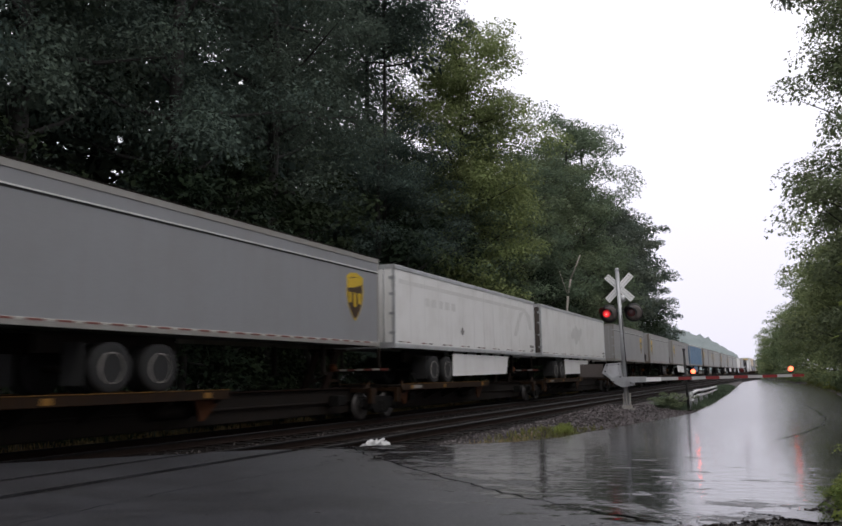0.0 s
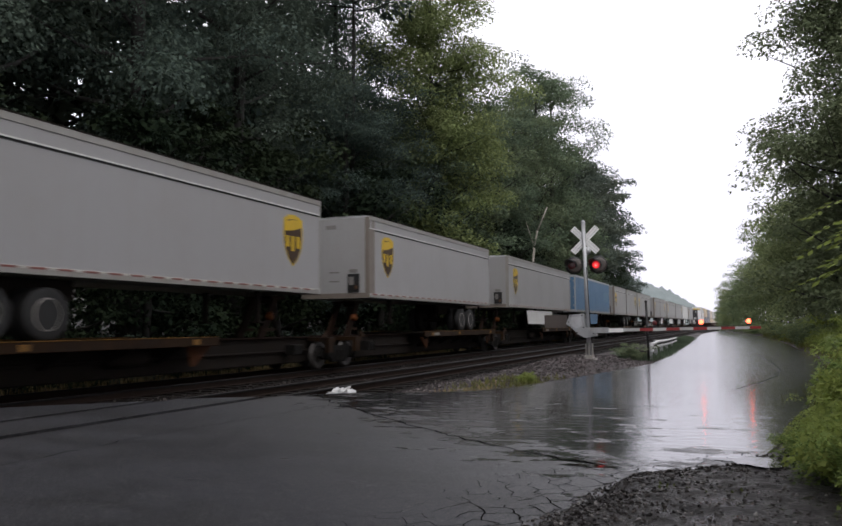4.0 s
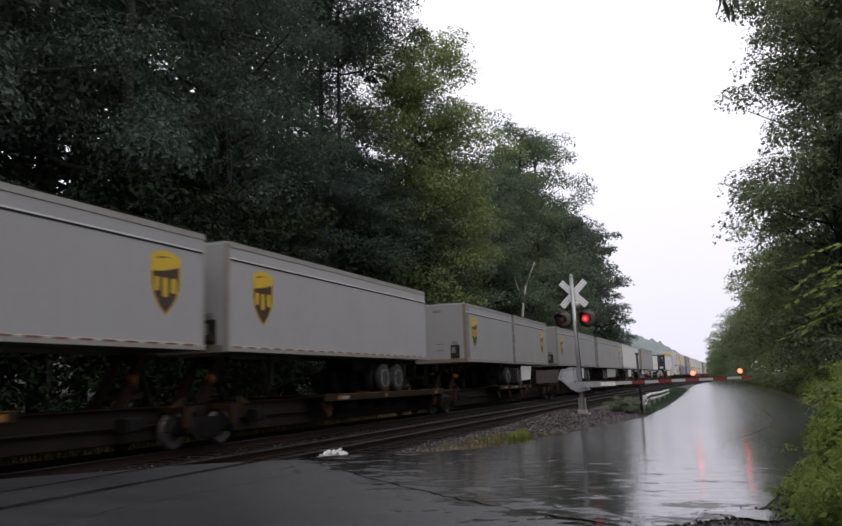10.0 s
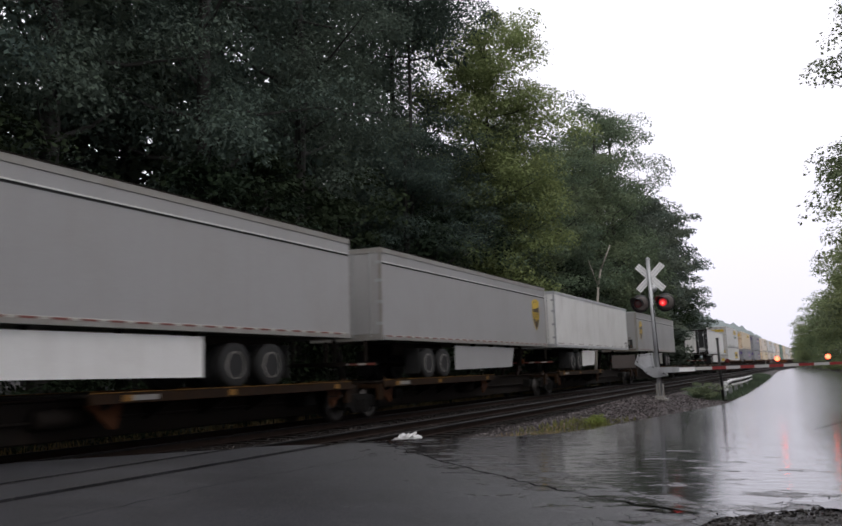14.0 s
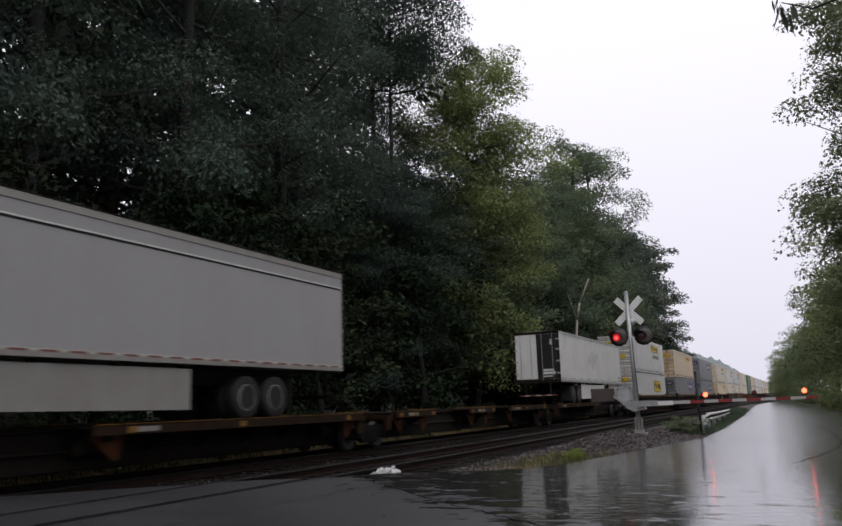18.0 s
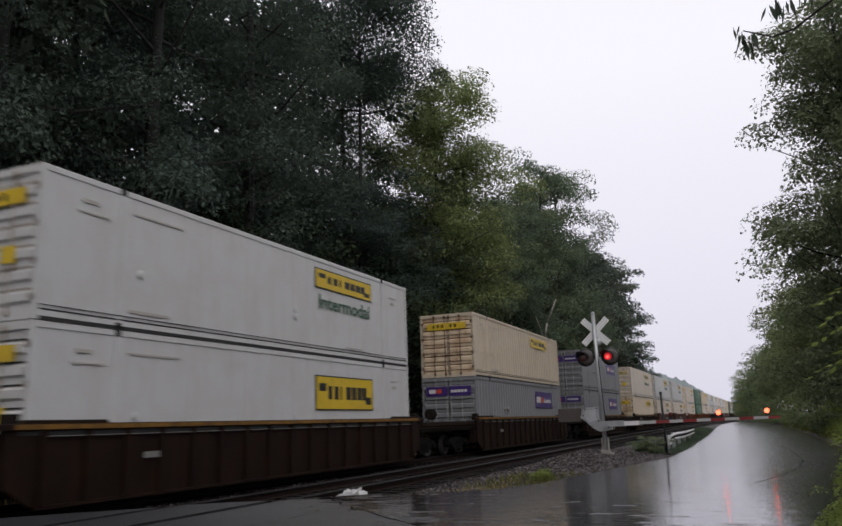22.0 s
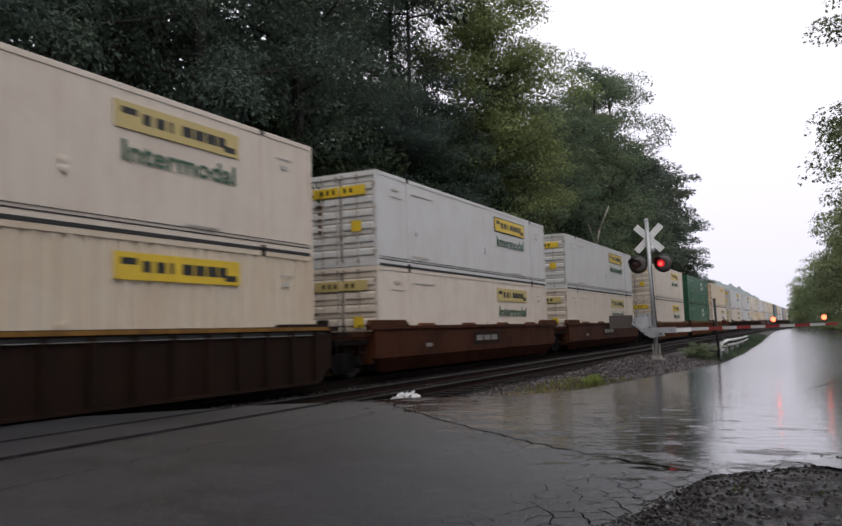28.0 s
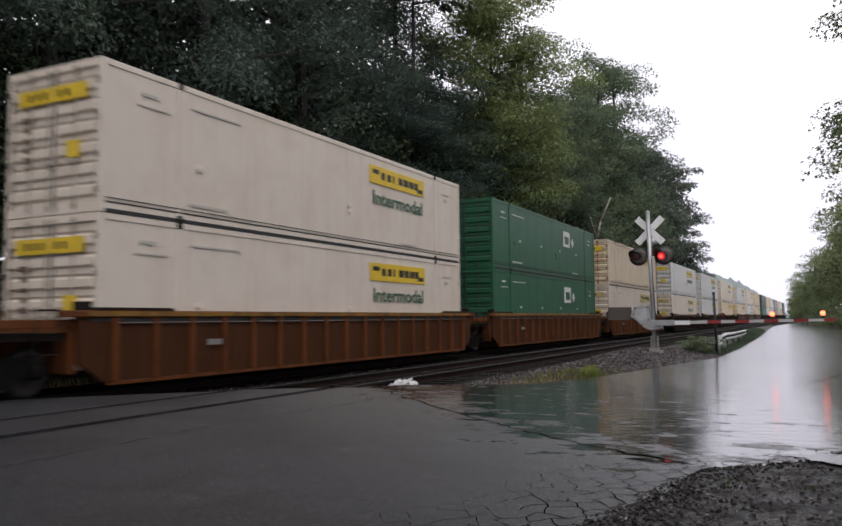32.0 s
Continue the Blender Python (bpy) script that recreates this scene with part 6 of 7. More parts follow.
def container_proto(kind):
    mat, style, label = BOX_KINDS[kind]
    t = thing("freight_container", label, "container", pose(0, 0, -50), "containers on the train")
    L, H, W = BOX_LEN, BOX_H, BOX_W
    # side walls with shallow vertical flutes
    for sx in (-1, 1):
        pts, y, k = [], 0.12, 0
        flute, pitch = (0.034, 0.20) if kind in ("cream", "parcel_ribbed") else (0.003, 0.61)
        while y < L - 0.12:
            d = 0.0 if k % 2 else -flute
            pts += [(sx * (W - 0.015 + d), y), (sx * (W - 0.015 + d), min(y + pitch - 0.03, L - 0.12))]
            y, k = y + pitch, k + 1
        g = Geo()
        for (xa, ya), (xb, yb) in zip(pts, pts[1:]):
            q = ((xa, ya, 0.16), (xb, yb, 0.16), (xb, yb, H - 0.12), (xa, ya, H - 0.12))
            g.face(*(q if sx > 0 else q[::-1]))
        part("side_wall", g, mat, t, "fluted side wall")
        part("top_side_rail", Geo().bevel_box(sx * W - 0.06 if sx > 0 else -W, W if sx > 0 else -W + 0.06, 0.10, L - 0.10, H - 0.125, H, 0.01), mat, t)
        part("bottom_side_rail", Geo().bevel_box(sx * W - 0.06 if sx > 0 else -W, W if sx > 0 else -W + 0.06, 0.10, L - 0.10, 0.0, 0.17, 0.01), mat, t)
        # dark strips paint the shade below and above the bottom rail
        part("rail_shadow_gap", Geo().box(sx * W - 0.004, sx * W + 0.004, 0.12, L - 0.12, 0.175, 0.205).box(sx * W - 0.004, sx * W + 0.0045, 0.12, L - 0.12, 0.262, 0.280).box(sx * W - 0.004, sx * W + 0.004, 0.12, L - 0.12, -0.02, 0.065), SHADE_AND_GASKET, t, "dark strips painting the shade along the bottom rail")
        for yy in (0.0, 1.97, L - 2.10, L - 0.13):
            part("post", Geo().box(sx * W - 0.08 if sx > 0 else -W - 0.004, W + 0.004 if sx > 0 else -W + 0.08, yy, yy + 0.13, 0.0, H), mat, t)
            if yy not in (0.0, L - 0.13) and sx > 0:
                for zc in (0.0, H - 0.12):
                    part("corner_casting", Geo().box(W - 0.10, W + 0.008, yy - 0.012, yy + 0.142, zc - 0.005, zc + 0.125), STEEL_DARK, t, "dark lifting casting")
    part("roof", Geo().box(-W + 0.06, W - 0.06, 0.1, L - 0.1, H - 0.05, H - 0.01), mat, t)
    part("underframe", Geo().box(-W + 0.06, W - 0.06, 0.1, L - 0.1, 0.03, 0.14), STEEL_DARK, t)
    part("far_wall", Geo().box(-W + 0.08, W - 0.08, L - 0.09, L - 0.03, 0.15, H - 0.12), mat, t)
    # doors at the near end
    part("door_header", Geo().box(-W + 0.08, W - 0.08, 0.01, 0.12, H - 0.15, H), mat, t)
    part("door_sill", Geo().box(-W + 0.08, W - 0.08, 0.01, 0.12, 0.0, 0.16), mat, t)
    rod_mat = RUST_DOOR if kind == "cream" else ROD_PALE if kind in ("cream_word", "white", "white_plain", "ivory") else (GALV if kind.startswith("parcel") else STEEL_DARK if kind != "green" else DARK_BOX)
    door_mat = RUSTY_DOOR if kind == "cream" else mat
    for xa, xb in ((-W + 0.10, -0.012), (0.012, W - 0.10)):
        leaf = Geo().box(xa, xb, 0.06, 0.10, 0.17, H - 0.16)
        d = part("door", leaf, door_mat, t, "ridged cargo door")
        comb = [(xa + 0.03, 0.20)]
        for k in range(6):
            zz = 0.30 + k * 0.40
            part("door_ridge", Geo().prism([(0.06, zz - 0.02), (0.004, zz + 0.03), (0.004, zz + 0.17), (0.06, zz + 0.22)], xa + 0.04, xb - 0.04, "x"), door_mat, d)
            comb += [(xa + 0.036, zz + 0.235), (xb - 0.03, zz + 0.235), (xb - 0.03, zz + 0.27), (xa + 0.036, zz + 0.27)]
        part("door_gap", Geo().box(xa - 0.012, xa, 0.03, 0.09, 0.17, H - 0.16).box(xb, xb + 0.012, 0.03, 0.09, 0.17, H - 0.16), SHADE_AND_GASKET, d)
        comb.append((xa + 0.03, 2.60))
        # comb of dark strips paints the shade between the door ridges
        part("grimy_grooves", Geo().prism(comb, 0.045, 0.058, "y"), {"cream": RUST_DOOR, "cream_word": GROOVE_SHADE_TAN, "white": GROOVE_SHADE_TAN, "ivory": GROOVE_SHADE_TAN, "parcel": GROOVE_SHADE_GREY, "parcel_ribbed": GROOVE_SHADE_GREY}.get(kind, SHADE_AND_GASKET), d, "dark strips painting the shade between the ridges")
        for f in ((0.48, 0.92) if xa < -0.5 else (0.08, 0.52)):
            xr = xa + (xb - xa) * f
            part("lock_rod", Geo().rod((xr, -0.005, 0.06), (xr, -0.005, H - 0.06), 0.021, None, 6).box(xr - 0.16, xr + 0.16, -0.03, -0.01, 0.95, 1.0).box(xr - 0.05, xr + 0.05, -0.03, 0.03, 0.10, 0.17).box(xr - 0.05, xr + 0.05, -0.03, 0.03, H - 0.17, H - 0.10), rod_mat, d, "steel lock rod")
        hinges = Geo()
        for hz in (0.35, 1.0, 1.7, 2.4):
            xh = xa - 0.02 if xa < -0.5 else xb + 0.02
            hinges.box(xh - 0.07, xh + 0.07, 0.0, 0.055, hz, hz + 0.12)
        part("hinges", hinges, rod_mat, d)
    # markings
    X = W + 0.0005
    def plate(name, y0, y1, z0, z1, m, dx=0.006, lab=""):
        return part(name, Geo().box(X - 0.01, X + dx, y0, y1, z0, z1), m, t, lab)
    ye = 9.70
    if style in ("word", "panel", "framed"):
        pm = YELLOW if kind != "cream_word" else YELLOW_FADED
        z0 = 2.02 if style != "framed" else 1.38
        hgt = 0.53 if style != "framed" else 0.92
        y1 = ye + 3.55
        if style == "framed" or kind == "white":
            plate("panel_border", ye - 0.04, y1 + 0.04, z0 - 0.04, z0 + hgt + 0.04, BLACK, 0.006)
        plate("yellow_panel", ye, y1, z0, z0 + hgt, pm, 0.012, "yellow name panel")
        kz = z0 + hgt * 0.30
        for k, wd in enumerate((0.22, 0.24, 0.10, 0.30, 0.30, 0.32, 0.26)):
            yy = ye + 0.68 + k * 0.36
            plate("name_bar", yy, yy + wd, kz, kz + hgt * 0.42, BLACK, 0.016)
        plate("scroll_bar", ye + 0.15, ye + 0.55, z0 + hgt * 0.55, z0 + hgt * 0.8, BLACK, 0.016)
        plate("scroll_bar", y1 - 0.5, y1 - 0.12, z0 + hgt * 0.15, z0 + hgt * 0.4, BLACK, 0.016)
        if style == "word":
            me, xa, xb = lettering("Intermodal", 0.62, DARK_GREEN)
            o = link("word", me, t, "dark green word Intermodal")
            o.matrix_basis = pose(X + 0.006, ye + 0.14, 1.40, 90, 0, 90) @ Matrix.Diagonal((3.25 / (xb - xa), 0.95, 1, 1))
        part("door_panel", Geo().box(-0.95, -0.02, -0.028, -0.022, H - 0.72, H - 0.42).box(0.02, 0.95, -0.028, -0.022, H - 0.72, H - 0.42), pm, t, "yellow panel across the doors")
        for k in range(6):
            xx = -0.62 + k * 0.21
            if abs(xx) > 0.06:
                part("door_mark", Geo().box(xx - 0.05, xx + 0.05, -0.034, -0.029, H - 0.64, H - 0.50), BLACK, t)
        if kind in ("white", "ivory"):
            stain = random.Random(61)
            for k in range(5):
                zc = 1.05 + 0.20 * k
                a, b = stain.uniform(0.05, 0.17), stain.uniform(0.05, 0.13)
                part("rust_stain", Geo().box(-0.72 - a, -0.68 + b, -0.0005 - 0.0008 * k, 0.0035, zc, zc + stain.uniform(0.06, 0.14)), RUST_STAIN, t, "rust stain round the lock")
        if kind != "cream":
            part("door_sticker", Geo().box(0.42, 0.78, -0.028, -0.022, 1.05, 1.38), YELLOW, t, "square yellow sticker")
    if style == "purple":
        ye = 10.1
        plate("purple_panel", ye, ye + 3.75, 1.55, 2.45, PURPLE, 0.01, "purple name panel")
        for k in range(3):
            plate("pale_bar", ye + 0.25 + k * 0.3, ye + 0.49 + k * 0.3, 1.84, 2.16, WHITE_MARK, 0.014)
        for k in range(2):
            plate("orange_bar", ye + 1.18 + k * 0.3, ye + 1.42 + k * 0.3, 1.84, 2.16, ORANGE_RED, 0.014)
        for k in range(8):
            plate("pale_bar", ye + 1.92 + k * 0.2, ye + 2.05 + k * 0.2, 1.84, 2.02 + 0.08 * (k % 3 == 0), WHITE_MARK, 0.014)
        part("door_panel", Geo().box(-1.08, -0.05, -0.028, -0.022, H - 0.82, H - 0.40).box(0.05, 1.08, -0.028, -0.022, H - 0.82, H - 0.40), PURPLE, t, "purple panel across the doors")
        part("door_mark", Geo().box(-0.95, -0.62, -0.034, -0.029, H - 0.70, H - 0.52), WHITE_MARK, t)
        part("door_mark", Geo().box(-0.58, -0.34, -0.034, -0.029, H - 0.70, H - 0.52), ORANGE_RED, t)
        for k in range(5):
            part("door_mark", Geo().box(0.12 + k * 0.16, 0.24 + k * 0.16, -0.034, -0.029, H - 0.68, H - 0.56), WHITE_MARK, t)
        for yy in (4.2, 4.75):
            part("vent_cap", Geo().lathe([(0.0, 0.13), (0.04, 0.12), (0.06, 0.05)], (X, yy, 1.45), "x", 14), GREY_RAIL, t, "round side vent")
    if style == "square":
        plate("white_square", 9.95, 11.1, 1.65, 2.45, WHITE_MARK if kind == "green" else GREY_MARK, 0.008, "white square mark")
        plate("square_inset", 10.15, 10.9, 1.80, 2.2, mat, 0.012)
        part("diamond", Geo().prism([(11.35, 1.95), (11.6, 1.68), (11.85, 1.95), (11.6, 2.22)], X, X + 0.008, "x"), WHITE_MARK, t)
        for k in range(4):
            part("door_mark", Geo().box(-1.0, -0.55 + 0.1 * (k % 2), -0.028, -0.022, H - 0.45 - 0.18 * k, H - 0.36 - 0.18 * k), WHITE_MARK, t)
        part("door_sticker", Geo().box(-1.05, -0.3, -0.028, -0.022, 1.02, 1.20), OCHRE, t, "ochre placard strip")
        for k in range(4):
            plate("bead", 3.2 + k * 3.0, 3.35 + k * 3.0, 1.3, 1.4, WHITE_MARK, 0.01)
    # stencilled numbers as bars, drain caps and rub marks
    for y0, y1, z0, z1 in ((1.0, 1.4, 2.38, 2.45), (0.9, 1.7, 2.17, 2.20), (2.35, 3.9, 2.42, 2.46), (2.3, 3.5, 0.36, 0.42), (L - 1.45, L - 0.85, 2.32, 2.35), (L - 1.3, L - 1.05, 2.07, 2.17), (L - 4.6, L - 3.5, 0.32, 0.36)):
        plate("stencil_bar", y0, y1, z0, z1, (PALE_STENCIL if not kind.startswith("parcel") else GREY_MARK) if kind not in ("green", "dark") else WHITE_MARK, 0.005)
    for yy, zz in ((8.6, 1.0), (8.6, 1.16), (2.6, 1.2)):
        part("rivet_plate", Geo().lathe([(0.0, 0.09), (0.02, 0.085), (0.03, 0.03)], (X, yy, zz), "x", 12), mat, t)
    return t


def container(kind, s, z):
    proto = cached(("box", kind, FAR[0]), lambda: container_proto(kind))
    join_small()
    o = copy_thing(proto, pose(TRAIN_X, s, z))
    MOVING.append((o, s, z))
    return o


def drop_protos():
    for key, p in list(_cache.items()):
        if key[0] == "box":
            for o in (*p.children_recursive, p):
                bpy.data.objects.remove(o)


def well_car(s, style, before, after, graffiti=0):
    """A well car round a container whose near end is at s; before and after are the clear lengths to the neighbours."""
    mat = {"dark": RUST_DARK, "red": RUST_RED, "orange": RUST_ORANGE}[style]
    lab = {"dark": "dark brown ribbed well car with a yellow top chord", "red": "smooth oxide-red well car", "orange": "weathered orange ribbed well car"}[style]
    a = s - 0.55
    L = BOX_LEN + 1.1
    t = rides("well_car", lab, "rail car", a, "train cars")
    zt, zb, w = 1.50, (0.22 if style == "orange" else 0.12), 1.46
    for sx in (-1, 1):
        xo, xi = sx * w, sx * (w - 0.10)
        if style == "red":
            part("side_wall", Geo().prism([(0.05, 0.55), (L - 0.05, 0.55), (L, zt - 0.12), (0, zt - 0.12)], min(xi, xo), max(xi, xo), "x"), mat, t, "smooth steel well side")
            lower = Geo()
            lower.face((xo, 0.05, 0.55), (xo, L - 0.05, 0.55), (sx * (w - 0.28), L - 0.7, zb), (sx * (w - 0.28), 0.7, zb)).face((xi, 0.05, 0.55), (sx * (w - 0.36), 0.7, zb), (sx * (w - 0.36), L - 0.7, zb), (xi, L - 0.05, 0.55))
            part("lower_side", lower, mat, t, "lower side sloping in to the rails")
            for k in range(4):
                yy = L * (0.2 + 0.2 * k)
                part("lock_pad", Geo().prism([(yy - 0.55, zt), (yy + 0.55, zt), (yy + 0.42, zt + 0.07), (yy - 0.42, zt + 0.07)], sx * (w - 0.04) - 0.05, sx * (w - 0.04) + 0.085, "x"), RUST_ORANGE, t, "orange guide pad")
            for yy in (-0.35, L - 2.1):
                part("end_housing", Geo().prism([(yy, zt), (yy + 2.45, zt), (yy + 2.2, zt + 0.17), (yy + 0.15, zt + 0.17)], sx * (w - 0.04) - 0.07, sx * (w - 0.04) + 0.09, "x"), RUST_PANEL, t, "raised dark end housing")
        else:
            # orange cars: darker panel colour paints the shade between the ribs
            part("side_wall", Geo().prism([(0.6, zb), (L - 0.6, zb), (L - 0.05, zb + 0.35), (L, zt - 0.12), (0, zt - 0.12), (0.05, zb + 0.35)], min(xi, xo), max(xi, xo), "x"), RUST_PANEL if style == "orange" else mat, t, "steel well side")
        part("top_chord", Geo().bevel_box(sx * (w - 0.04) - 0.09, sx * (w - 0.04) + 0.09, -0.3, L + 0.3, zt - 0.12, zt, 0.015), mat, t, "top chord")
        if style != "red":
            part("chord_stripe", Geo().box(sx * (w + 0.055) - 0.003, sx * (w + 0.055) + 0.003, 0.2, L - 0.2, zt - 0.10, zt - 0.015), YELLOW_CHORD, t, "worn yellow stripe")
            for k in range(17):
                yy = 0.8 + k * (L - 1.6) / 16
                part("rib", Geo().prism([(yy - 0.05, zb + 0.02), (yy + 0.05, zb + 0.02), (yy + 0.05, zt - 0.125), (yy - 0.05, zt - 0.125)], min(xo, xo + sx * 0.085), max(xo, xo + sx * 0.085), "x"), mat, t)
        if style != "red":
            part("bottom_chord", Geo().box(sx * w - 0.06, sx * w + 0.06, 0.7, L - 0.7, zb - 0.06, zb), mat, t)
            # dark strip on the wall paints the shade under the chord
            part("chord_gap", Geo().box(xo - 0.004, xo + 0.004, 0.3, L - 0.3, zt - 0.20, zt - 0.13), SHADE_AND_GASKET, t, "dark strip painting the shade under the chord")
            part("chord_lip", Geo().box(min(xo, xo + sx * 0.05), max(xo, xo + sx * 0.05), 0.9, L - 0.9, zt - 0.225, zt - 0.21), GREY_MARK, t, "pale lip under the chord")
            for k in range(2):
                yy = 1.3 + k * (L - 2.6)
                part("lock_pad", Geo().prism([(yy - 1.0, zt), (yy + 1.0, zt), (yy + 0.9, zt + 0.06), (yy - 0.9, zt + 0.06)], sx * (w - 0.04) - 0.05, sx * (w - 0.04) + 0.08, "x"), OCHRE, t, "ochre guide pad")
    if style == "red":
        part("name_plate", Geo().box(w, w + 0.012, 7.3, 9.9, 0.76, 1.22), RUST_DARK, t, "dark name plate")
        for k in range(3):
            yy = 7.5 + k * 0.74
            part("name_bar", Geo().box(w + 0.012, w + 0.02, yy, yy + 0.62, 0.90, 1.10), GREY_MARK, t)
    part("floor_beam", Geo().box(-w + 0.45, w - 0.45, 0.6, L - 0.6, 0.28, 0.36), STEEL_DARK, t)
    part("number_bar", Geo().box(w + 0.056, w + 0.06, 3.2, 3.65, 0.80, 0.92), GREY_MARK, t)
    for e, gap in ((0, before), (1, after)):
        y = 0.0 if e == 0 else L
        d = -1 if e == 0 else 1
        end = y + d * (gap / 2 - 0.55)
        lo, hi = min(y, end), max(y, end)
        part("end_platform", Geo().box(-1.25, 1.25, lo, hi, 0.98, 1.12), STEEL_DARK, t, "end platform over the truck")
        part("end_sill", Geo().box(-0.35, 0.35, lo, hi, 0.62, 0.98), mat, t)
        part("end_wall", Geo().box(-w + 0.1, w - 0.1, y - 0.06, y + 0.06, 0.40, 1.30), mat, t)
        for sx in (-1, 1):
            part("end_chord", Geo().bevel_box(sx * 1.32 - 0.06, sx * 1.32 + 0.06, lo, hi, 1.20, 1.34, 0.01), mat, t)
            part("grab_iron", Geo().rod((sx * 1.40, y + d * 0.35, 0.5), (sx * 1.40, y + d * 0.35, 1.55), 0.015, None, 5).rod((sx * 1.40, y + d * 0.75, 0.5), (sx * 1.40, y + d * 0.75, 1.55), 0.015, None, 5).rod((sx * 1.40, y + d * 0.35, 0.75), (sx * 1.40, y + d * 0.75, 0.75), 0.015, None, 5).rod((sx * 1.40, y + d * 0.35, 1.1), (sx * 1.40, y + d * 0.75, 1.1), 0.015, None, 5).rod((sx * 1.40, y + d * 0.35, 1.5), (sx * 1.40, y + d * 0.75, 1.5), 0.015, None, 5), STEEL_DARK, t, "ladder irons")
        part("lock_post", Geo().box(w - 0.24, w - 0.02, y - 0.2 * d - 0.12, y - 0.2 * d + 0.12, zt, zt + 0.16), STEEL_DARK, t, "container lock")
        if gap < 5:
            if e == 0:
                bogie(t, end)
        else:
            bogie(t, y + d * 1.35)
            part("coupler", Geo().box(-0.12, 0.12, end - 0.25, end + 0.25, 0.66, 0.92), STEEL_DARK, t, "knuckle coupler")
            part("brake_wheel", Geo().lathe([(-0.02, 0.20), (0.02, 0.22), (0.03, 0.03)], (0.6, end - d * 0.15, 1.65), "y", 16), STEEL_DARK, t)
            part("brake_stand", Geo().rod((0.6, end - d * 0.2, 1.1), (0.6, end - d * 0.2, 1.65), 0.03, None, 6), OCHRE, t)
    if graffiti:
        rr = random.Random(31 + int(s))
        if graffiti == 1:
            for k in range(26):
                y0 = 2.9 + k * 0.34
                low = rr.choice((0.28, 0.34, 0.62, 0.80))
                top = min(1.20, low + rr.uniform(0.28, 0.75))
                lean, wd = rr.uniform(-0.3, 0.35), rr.uniform(0.14, 0.34)
                m = rr.choice((GRAF_PALE, GRAF_BLUE, GRAF_PALE, BLACK))
                pts = [(y0 - wd, low + rr.uniform(0, 0.12)), (y0 + wd, low), (y0 + wd * 0.6 + lean, top - rr.uniform(0, 0.2)), (y0 - wd * 0.4 + lean, top)]
                part("graffiti", Geo().prism(pts, w, w + 0.003 + 0.0006 * k, "x"), m, t, "worn pale and blue spray-paint patches")
        else:
            for k in range(9):
                y0 = 1.9 + k * 0.36
                g = Geo()
                p = (w + 0.06, y0, rr.uniform(0.45, 0.7))
                for i in range(4):
                    q = (w + 0.06, y0 + rr.uniform(-0.1, 0.5), rr.uniform(0.4, 1.2))
                    g.rod(p, q, 0.018, None, 4)
                    p = q
                part("graffiti", g, WHITE_MARK if k % 3 else GRAF_PALE, t, "thin pale spray-paint scrawl")
    return t


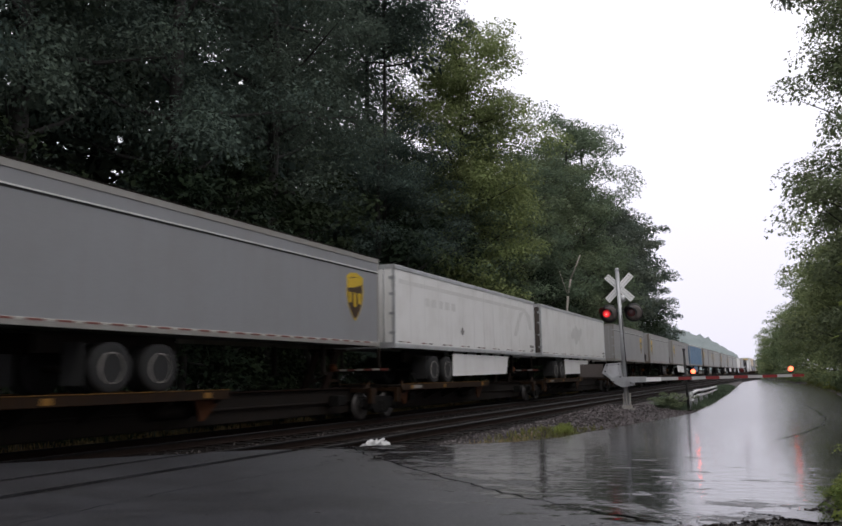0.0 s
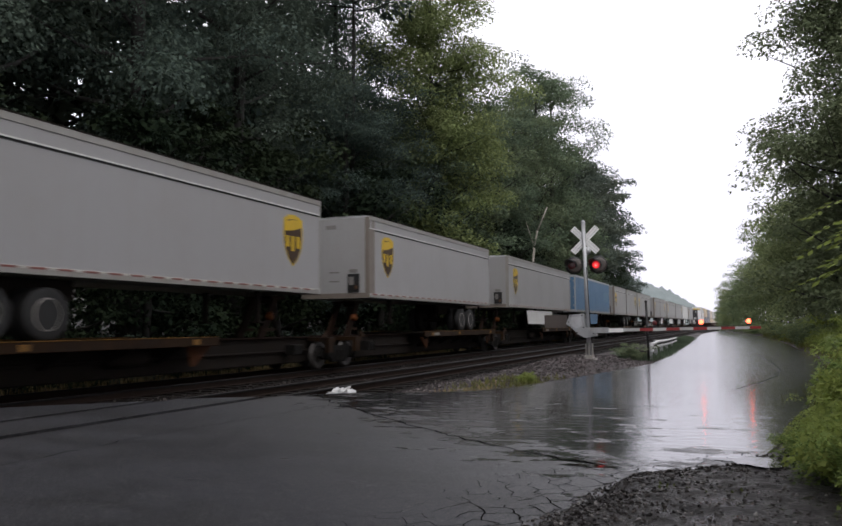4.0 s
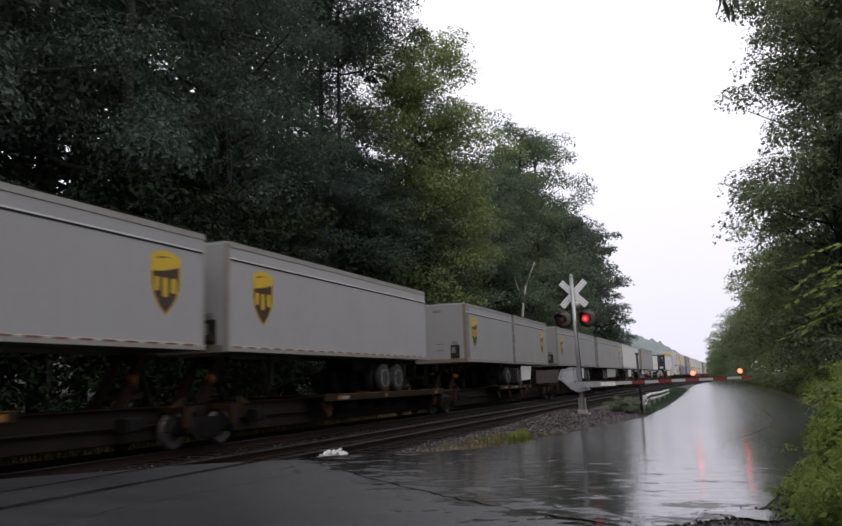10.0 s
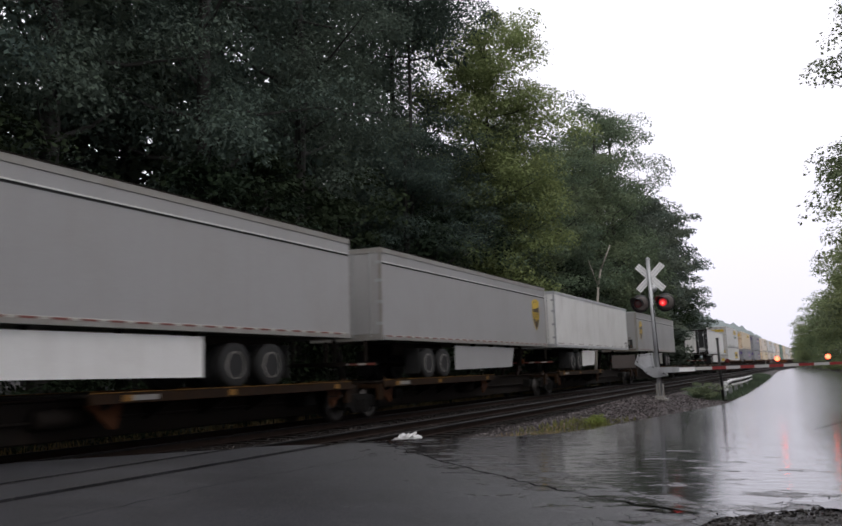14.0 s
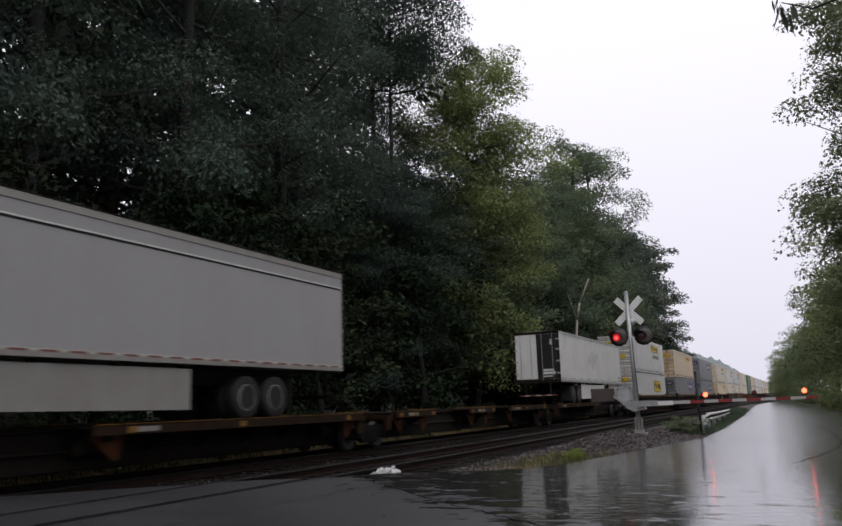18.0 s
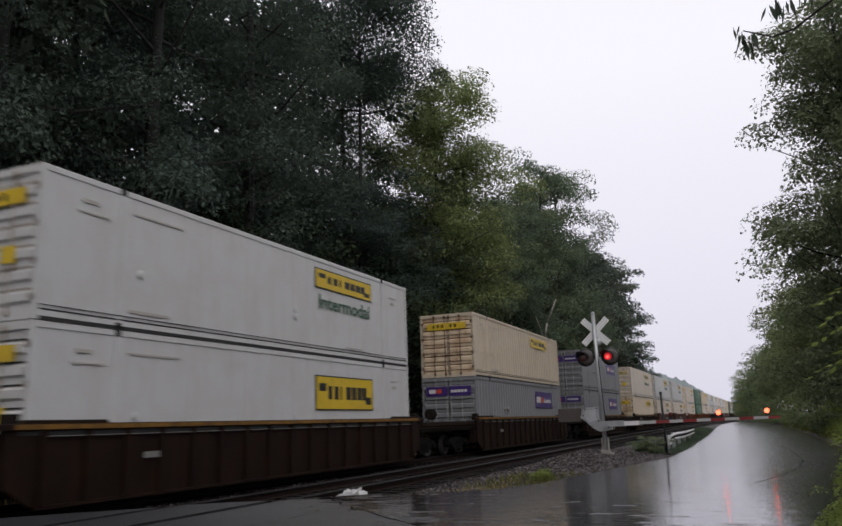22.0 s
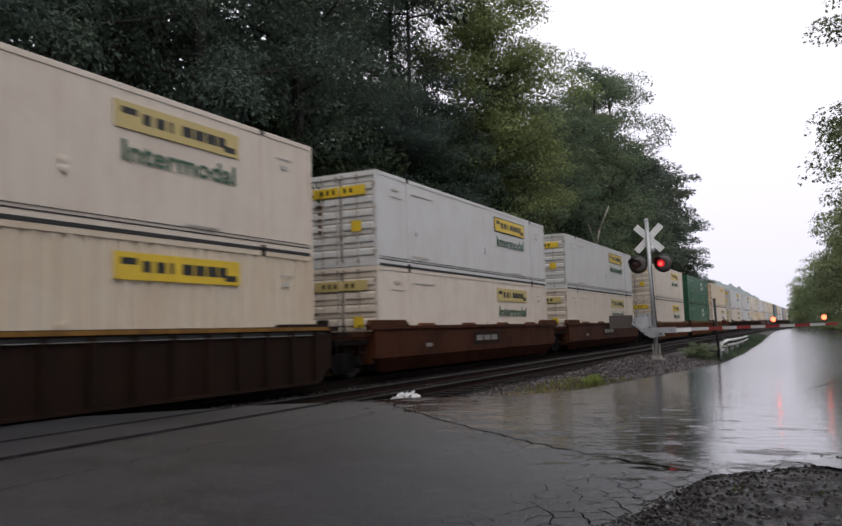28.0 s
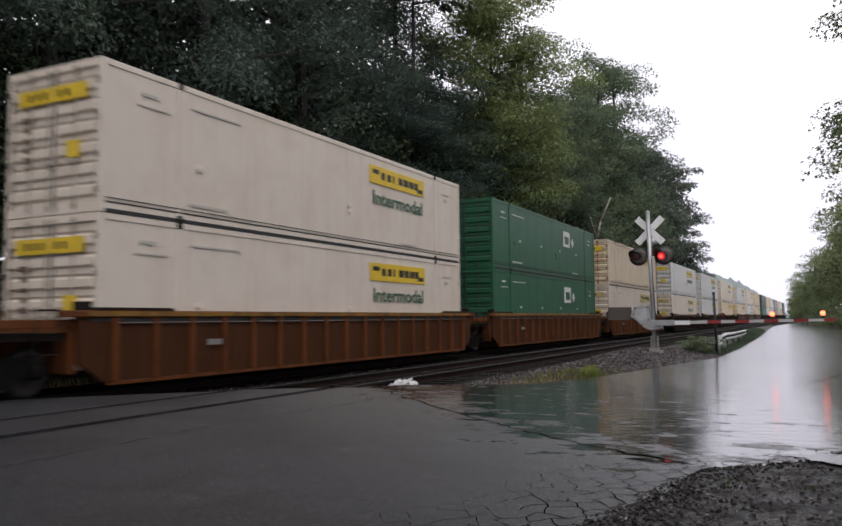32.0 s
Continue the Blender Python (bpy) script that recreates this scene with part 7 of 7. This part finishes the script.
def build_train():
    plan = [
        # s, length, kind, doors end, badge place, skirt, extras, axles
        (5.9, 16.1, "dull", -1, 14.58, None, (), (5.33, 6.62)),
        (23.15, 16.05, "white", -1, None, (5.1, 11.5, WHITE_TRAILER), ("ghost", "placard"), (3.35, 4.62)),
        (40.45, 16.05, "white", -1, None, (4.9, 10.5, WHITE_TRAILER), ("cloud", "brown_doors"), (2.97, 4.21)),
        (60.05, 13.6, "grey", -1, 12.06, None, (), (2.55, 3.82)),
        (76.95, 13.5, "grey", 1, 1.49, None, ("nose",), (9.6, 10.8)),
        (93.9, 16.1, "grey", 1, 1.44, (4.4, 10.55, WHITE_TRAILER), (), (11.21, 12.59)),
        (112.15, 16.0, "blue", -1, None, (4.95, 9.5, BLUE_TRAILER), ("pale_patch",), (3.03, 4.34)),
        (131.2, 8.2, "grey", 1, 1.21, None, ("nose",), (7.2,)),
        (140.15, 8.4, "grey", -1, 7.01, None, (), (0.85,)),
        (149.5, 13.55, "grey", 1, 1.57, None, (), (9.6, 10.8)),
        (168.35, 8.25, "grey", 1, 1.25, None, ("nose",), (7.3,)),
        (177.15, 8.4, "grey", -1, 6.87, (1.4, 3.5, WHITE_TRAILER), (), (0.8,)),
        (189.0, 15.95, "grey", 1, 1.41, (3.9, 10.2, WHITE_TRAILER), (), (11.26, 12.55)),
        (206.75, 15.7, "grey", -1, 14.28, (5.3, 11.0, GREY_TRAILER), ("sticker",), (3.2, 4.42)),
        (224.0, 16.0, "white", -1, None, (4.8, 7.2, WHITE_TRAILER), (), (3.0, 4.25)),
        (243.2, 15.7, "grey", 1, 1.36, (3.85, 9.6, GREY_RAIL), (), (11.54, 12.66)),
        (281.8, 16.15, "white", -1, None, (4.65, 10.4, WHITE_TRAILER), ("dark_doors", "cloud"), (2.84, 4.14)),
    ]
    for s, ln, kind, rear, logo, skirt, ex, ax in plan:
        trailer(s, ln, kind, rear, logo, skirt, ex, ax)
    # joints between the spine cars
    units = [(5.0, 22.6, [0]), (22.6, 39.85, [1]), (39.85, 58.2, [2]), (58.2, 75.3, [3]), (75.3, 92.1, [4]), (92.1, 111.1, [5]), (111.1, 129.7, [6]), (129.7, 149.0, [7, 8]), (149.0, 165.7, [9]), (165.7, 187.3, [10, 11]), (187.3, 205.8, [12]), (205.8, 223.1, [13]), (223.1, 241.6, [14]), (241.6, 260.9, [15]), (260.9, 279.9, []), (279.9, 299.4, [16])]
    for k, (a, b, load) in enumerate(units):
        plats, hitches = [], []
        for i in load:
            s, ln, rear = plan[i][0], plan[i][1], plan[i][3]
            n = 8.7 if ln > 12 else 3.2
            plats.append((max(a + 0.9, s - 1.6), s + n) if rear < 0 else (s + ln - n, min(b - 0.9, s + ln + 2.6)))
            hitches.append(s + ln - 0.95 if rear < 0 else s + 0.95)
        if not load:
            plats, hitches = [(a + 1.2, a + 4.2), (a + 7.4, a + 10.2), (b - 7.0, b - 1.2)], []
        spine_car(a, b, plats, hitches, first=k == 0, last=k == len(units) - 1)
    boxes = [
        (302.85, "white", "white_plain", "dark"), (326.4, "cream", "parcel_ribbed", "dark"), (349.9, "parcel", "parcel", "dark"), (373.5, "cream_word", "cream", "dark"),
        (393.0, "white", "cream_word", "red"), (412.7, "white", "cream_word", "red"), (436.1, "ivory", "ivory", "orange"), (455.55, "green", "green", "orange"), (475.25, "cream", "cream_word", "orange"),
        (498.9, "white", "cream_word", "dark"), (519.5, "white", "white", "dark"), (539.5, "cream_word", "cream", "dark"), (563.0, "white", "cream", "red"), (583.0, "cream_word", "white", "red"), (602.8, "cream", "cream", "red"),
        (626.5, "dark", "green", "dark"), (646.5, "cream", "white", "dark"), (666.3, "white", "white", "dark"), (690.0, "parcel", "parcel", "dark"), (710.0, "cream", "cream", "dark"), (730.0, "white", "cream", "dark"), (753.5, "green", "dark", "dark"),
    ]
    for k, (s, up, low, style) in enumerate(boxes):
        FAR[0] = s > 480
        container(low, s, 0.42)
        container(up, s, 0.42 + BOX_H + 0.02)
        before = s - (299.4 - 0.9 if k == 0 else boxes[k - 1][0] + BOX_LEN)
        after = 6.5 if k == len(boxes) - 1 else boxes[k + 1][0] - s - BOX_LEN
        well_car(s, style, before, after, graffiti={2: 1, 3: 2}.get(k, 0))
        join_small()
    FAR[0] = False
    drop_protos()


def motions(flash_mast, flash_gate):
    for m in MOVING:
        t, s, z = m if len(m) == 3 else (*m, 0.0)
        walk(t, [(k, pose(TRAIN_X, s - SPEED * k, z)) for k in (0, 8, 16, 24, 32)])
    # the lenses turn their lit or their dark face to the front, in turns
    for group, period in ((flash_mast, FLASH), (flash_gate, FLASH)):
        for lit, dark, (x, y, z), phase in group:
            rows, k, n = [(0.0, 180.0 * ((FIRST + phase) % 2))], FIRST_FLIP, 0
            a = rows[0][1]
            while k < 31.8:
                rows += [(k, a), (k + 0.034, a + 60), (k + 0.067, a + 120), (k + 0.1, a + 180)]
                a += 180
                k += period
            rows.append((32.0, a))
            for o in (lit, dark):
                walk(o, [(tt, pose(x, y, z, 0, 0, aa)) for tt, aa in rows])


FLASH, FIRST, FIRST_FLIP = 0.7455, 0, 0.45

build_ground()
build_road()
build_track(TRAIN_X, "track_far", "wet steel rails on dark wooden ties in stone ballast")
build_track(NEAR_X, "track_near", "worn near track partly sunk in the asphalt crossing")
build_hill()
build_forest()
build_right_trees()
build_bushes()
build_sapling()
build_bank()
build_grass()
flash_mast = build_signal()
flash_gate = build_gate()
build_roadside()
build_twig()
build_train()
rail_bed = tagged(new("ballast"), "crushed stone along the tracks and on the verge", "gravel", kind="structure")
stones("verge_stones", "loose crushed stone on the verge", 10500, lambda r: ((lambda y: (r.uniform(-7.4, along(LEFT_EDGE, y) - 0.1), y))(13.4 + 22 * r.random() ** 1.5)), 0.029, 1, rail_bed, singles=200)
stones("shoulder_crumbs", "dark asphalt crumbs along the broken edge", 900, lambda r: ((lambda y: (along(SHOULDER, y) + r.gauss(0.10, 0.26), y + r.gauss(0, 0.12)))(r.uniform(3.4, 8.4))), 0.015, 7, rail_bed, DARK_STONE)
stones("ballast_stones", "loose ballast between the rails", 4200, lambda r: (r.uniform(-14.6, -7.0), 12.2 + 40 * r.random() ** 1.5), 0.034, 2, rail_bed, DARK_STONE)
stones("shoulder_stones", "wet grey pebbles in the mud", 1500, lambda r: ((lambda y: (along(SHOULDER, y) - 0.12 + 1.7 * r.random() ** 1.7, y))(r.uniform(3.6, 8.3))), 0.014, 3, rail_bed, PEBBLE, 60)
motions(flash_mast, flash_gate)
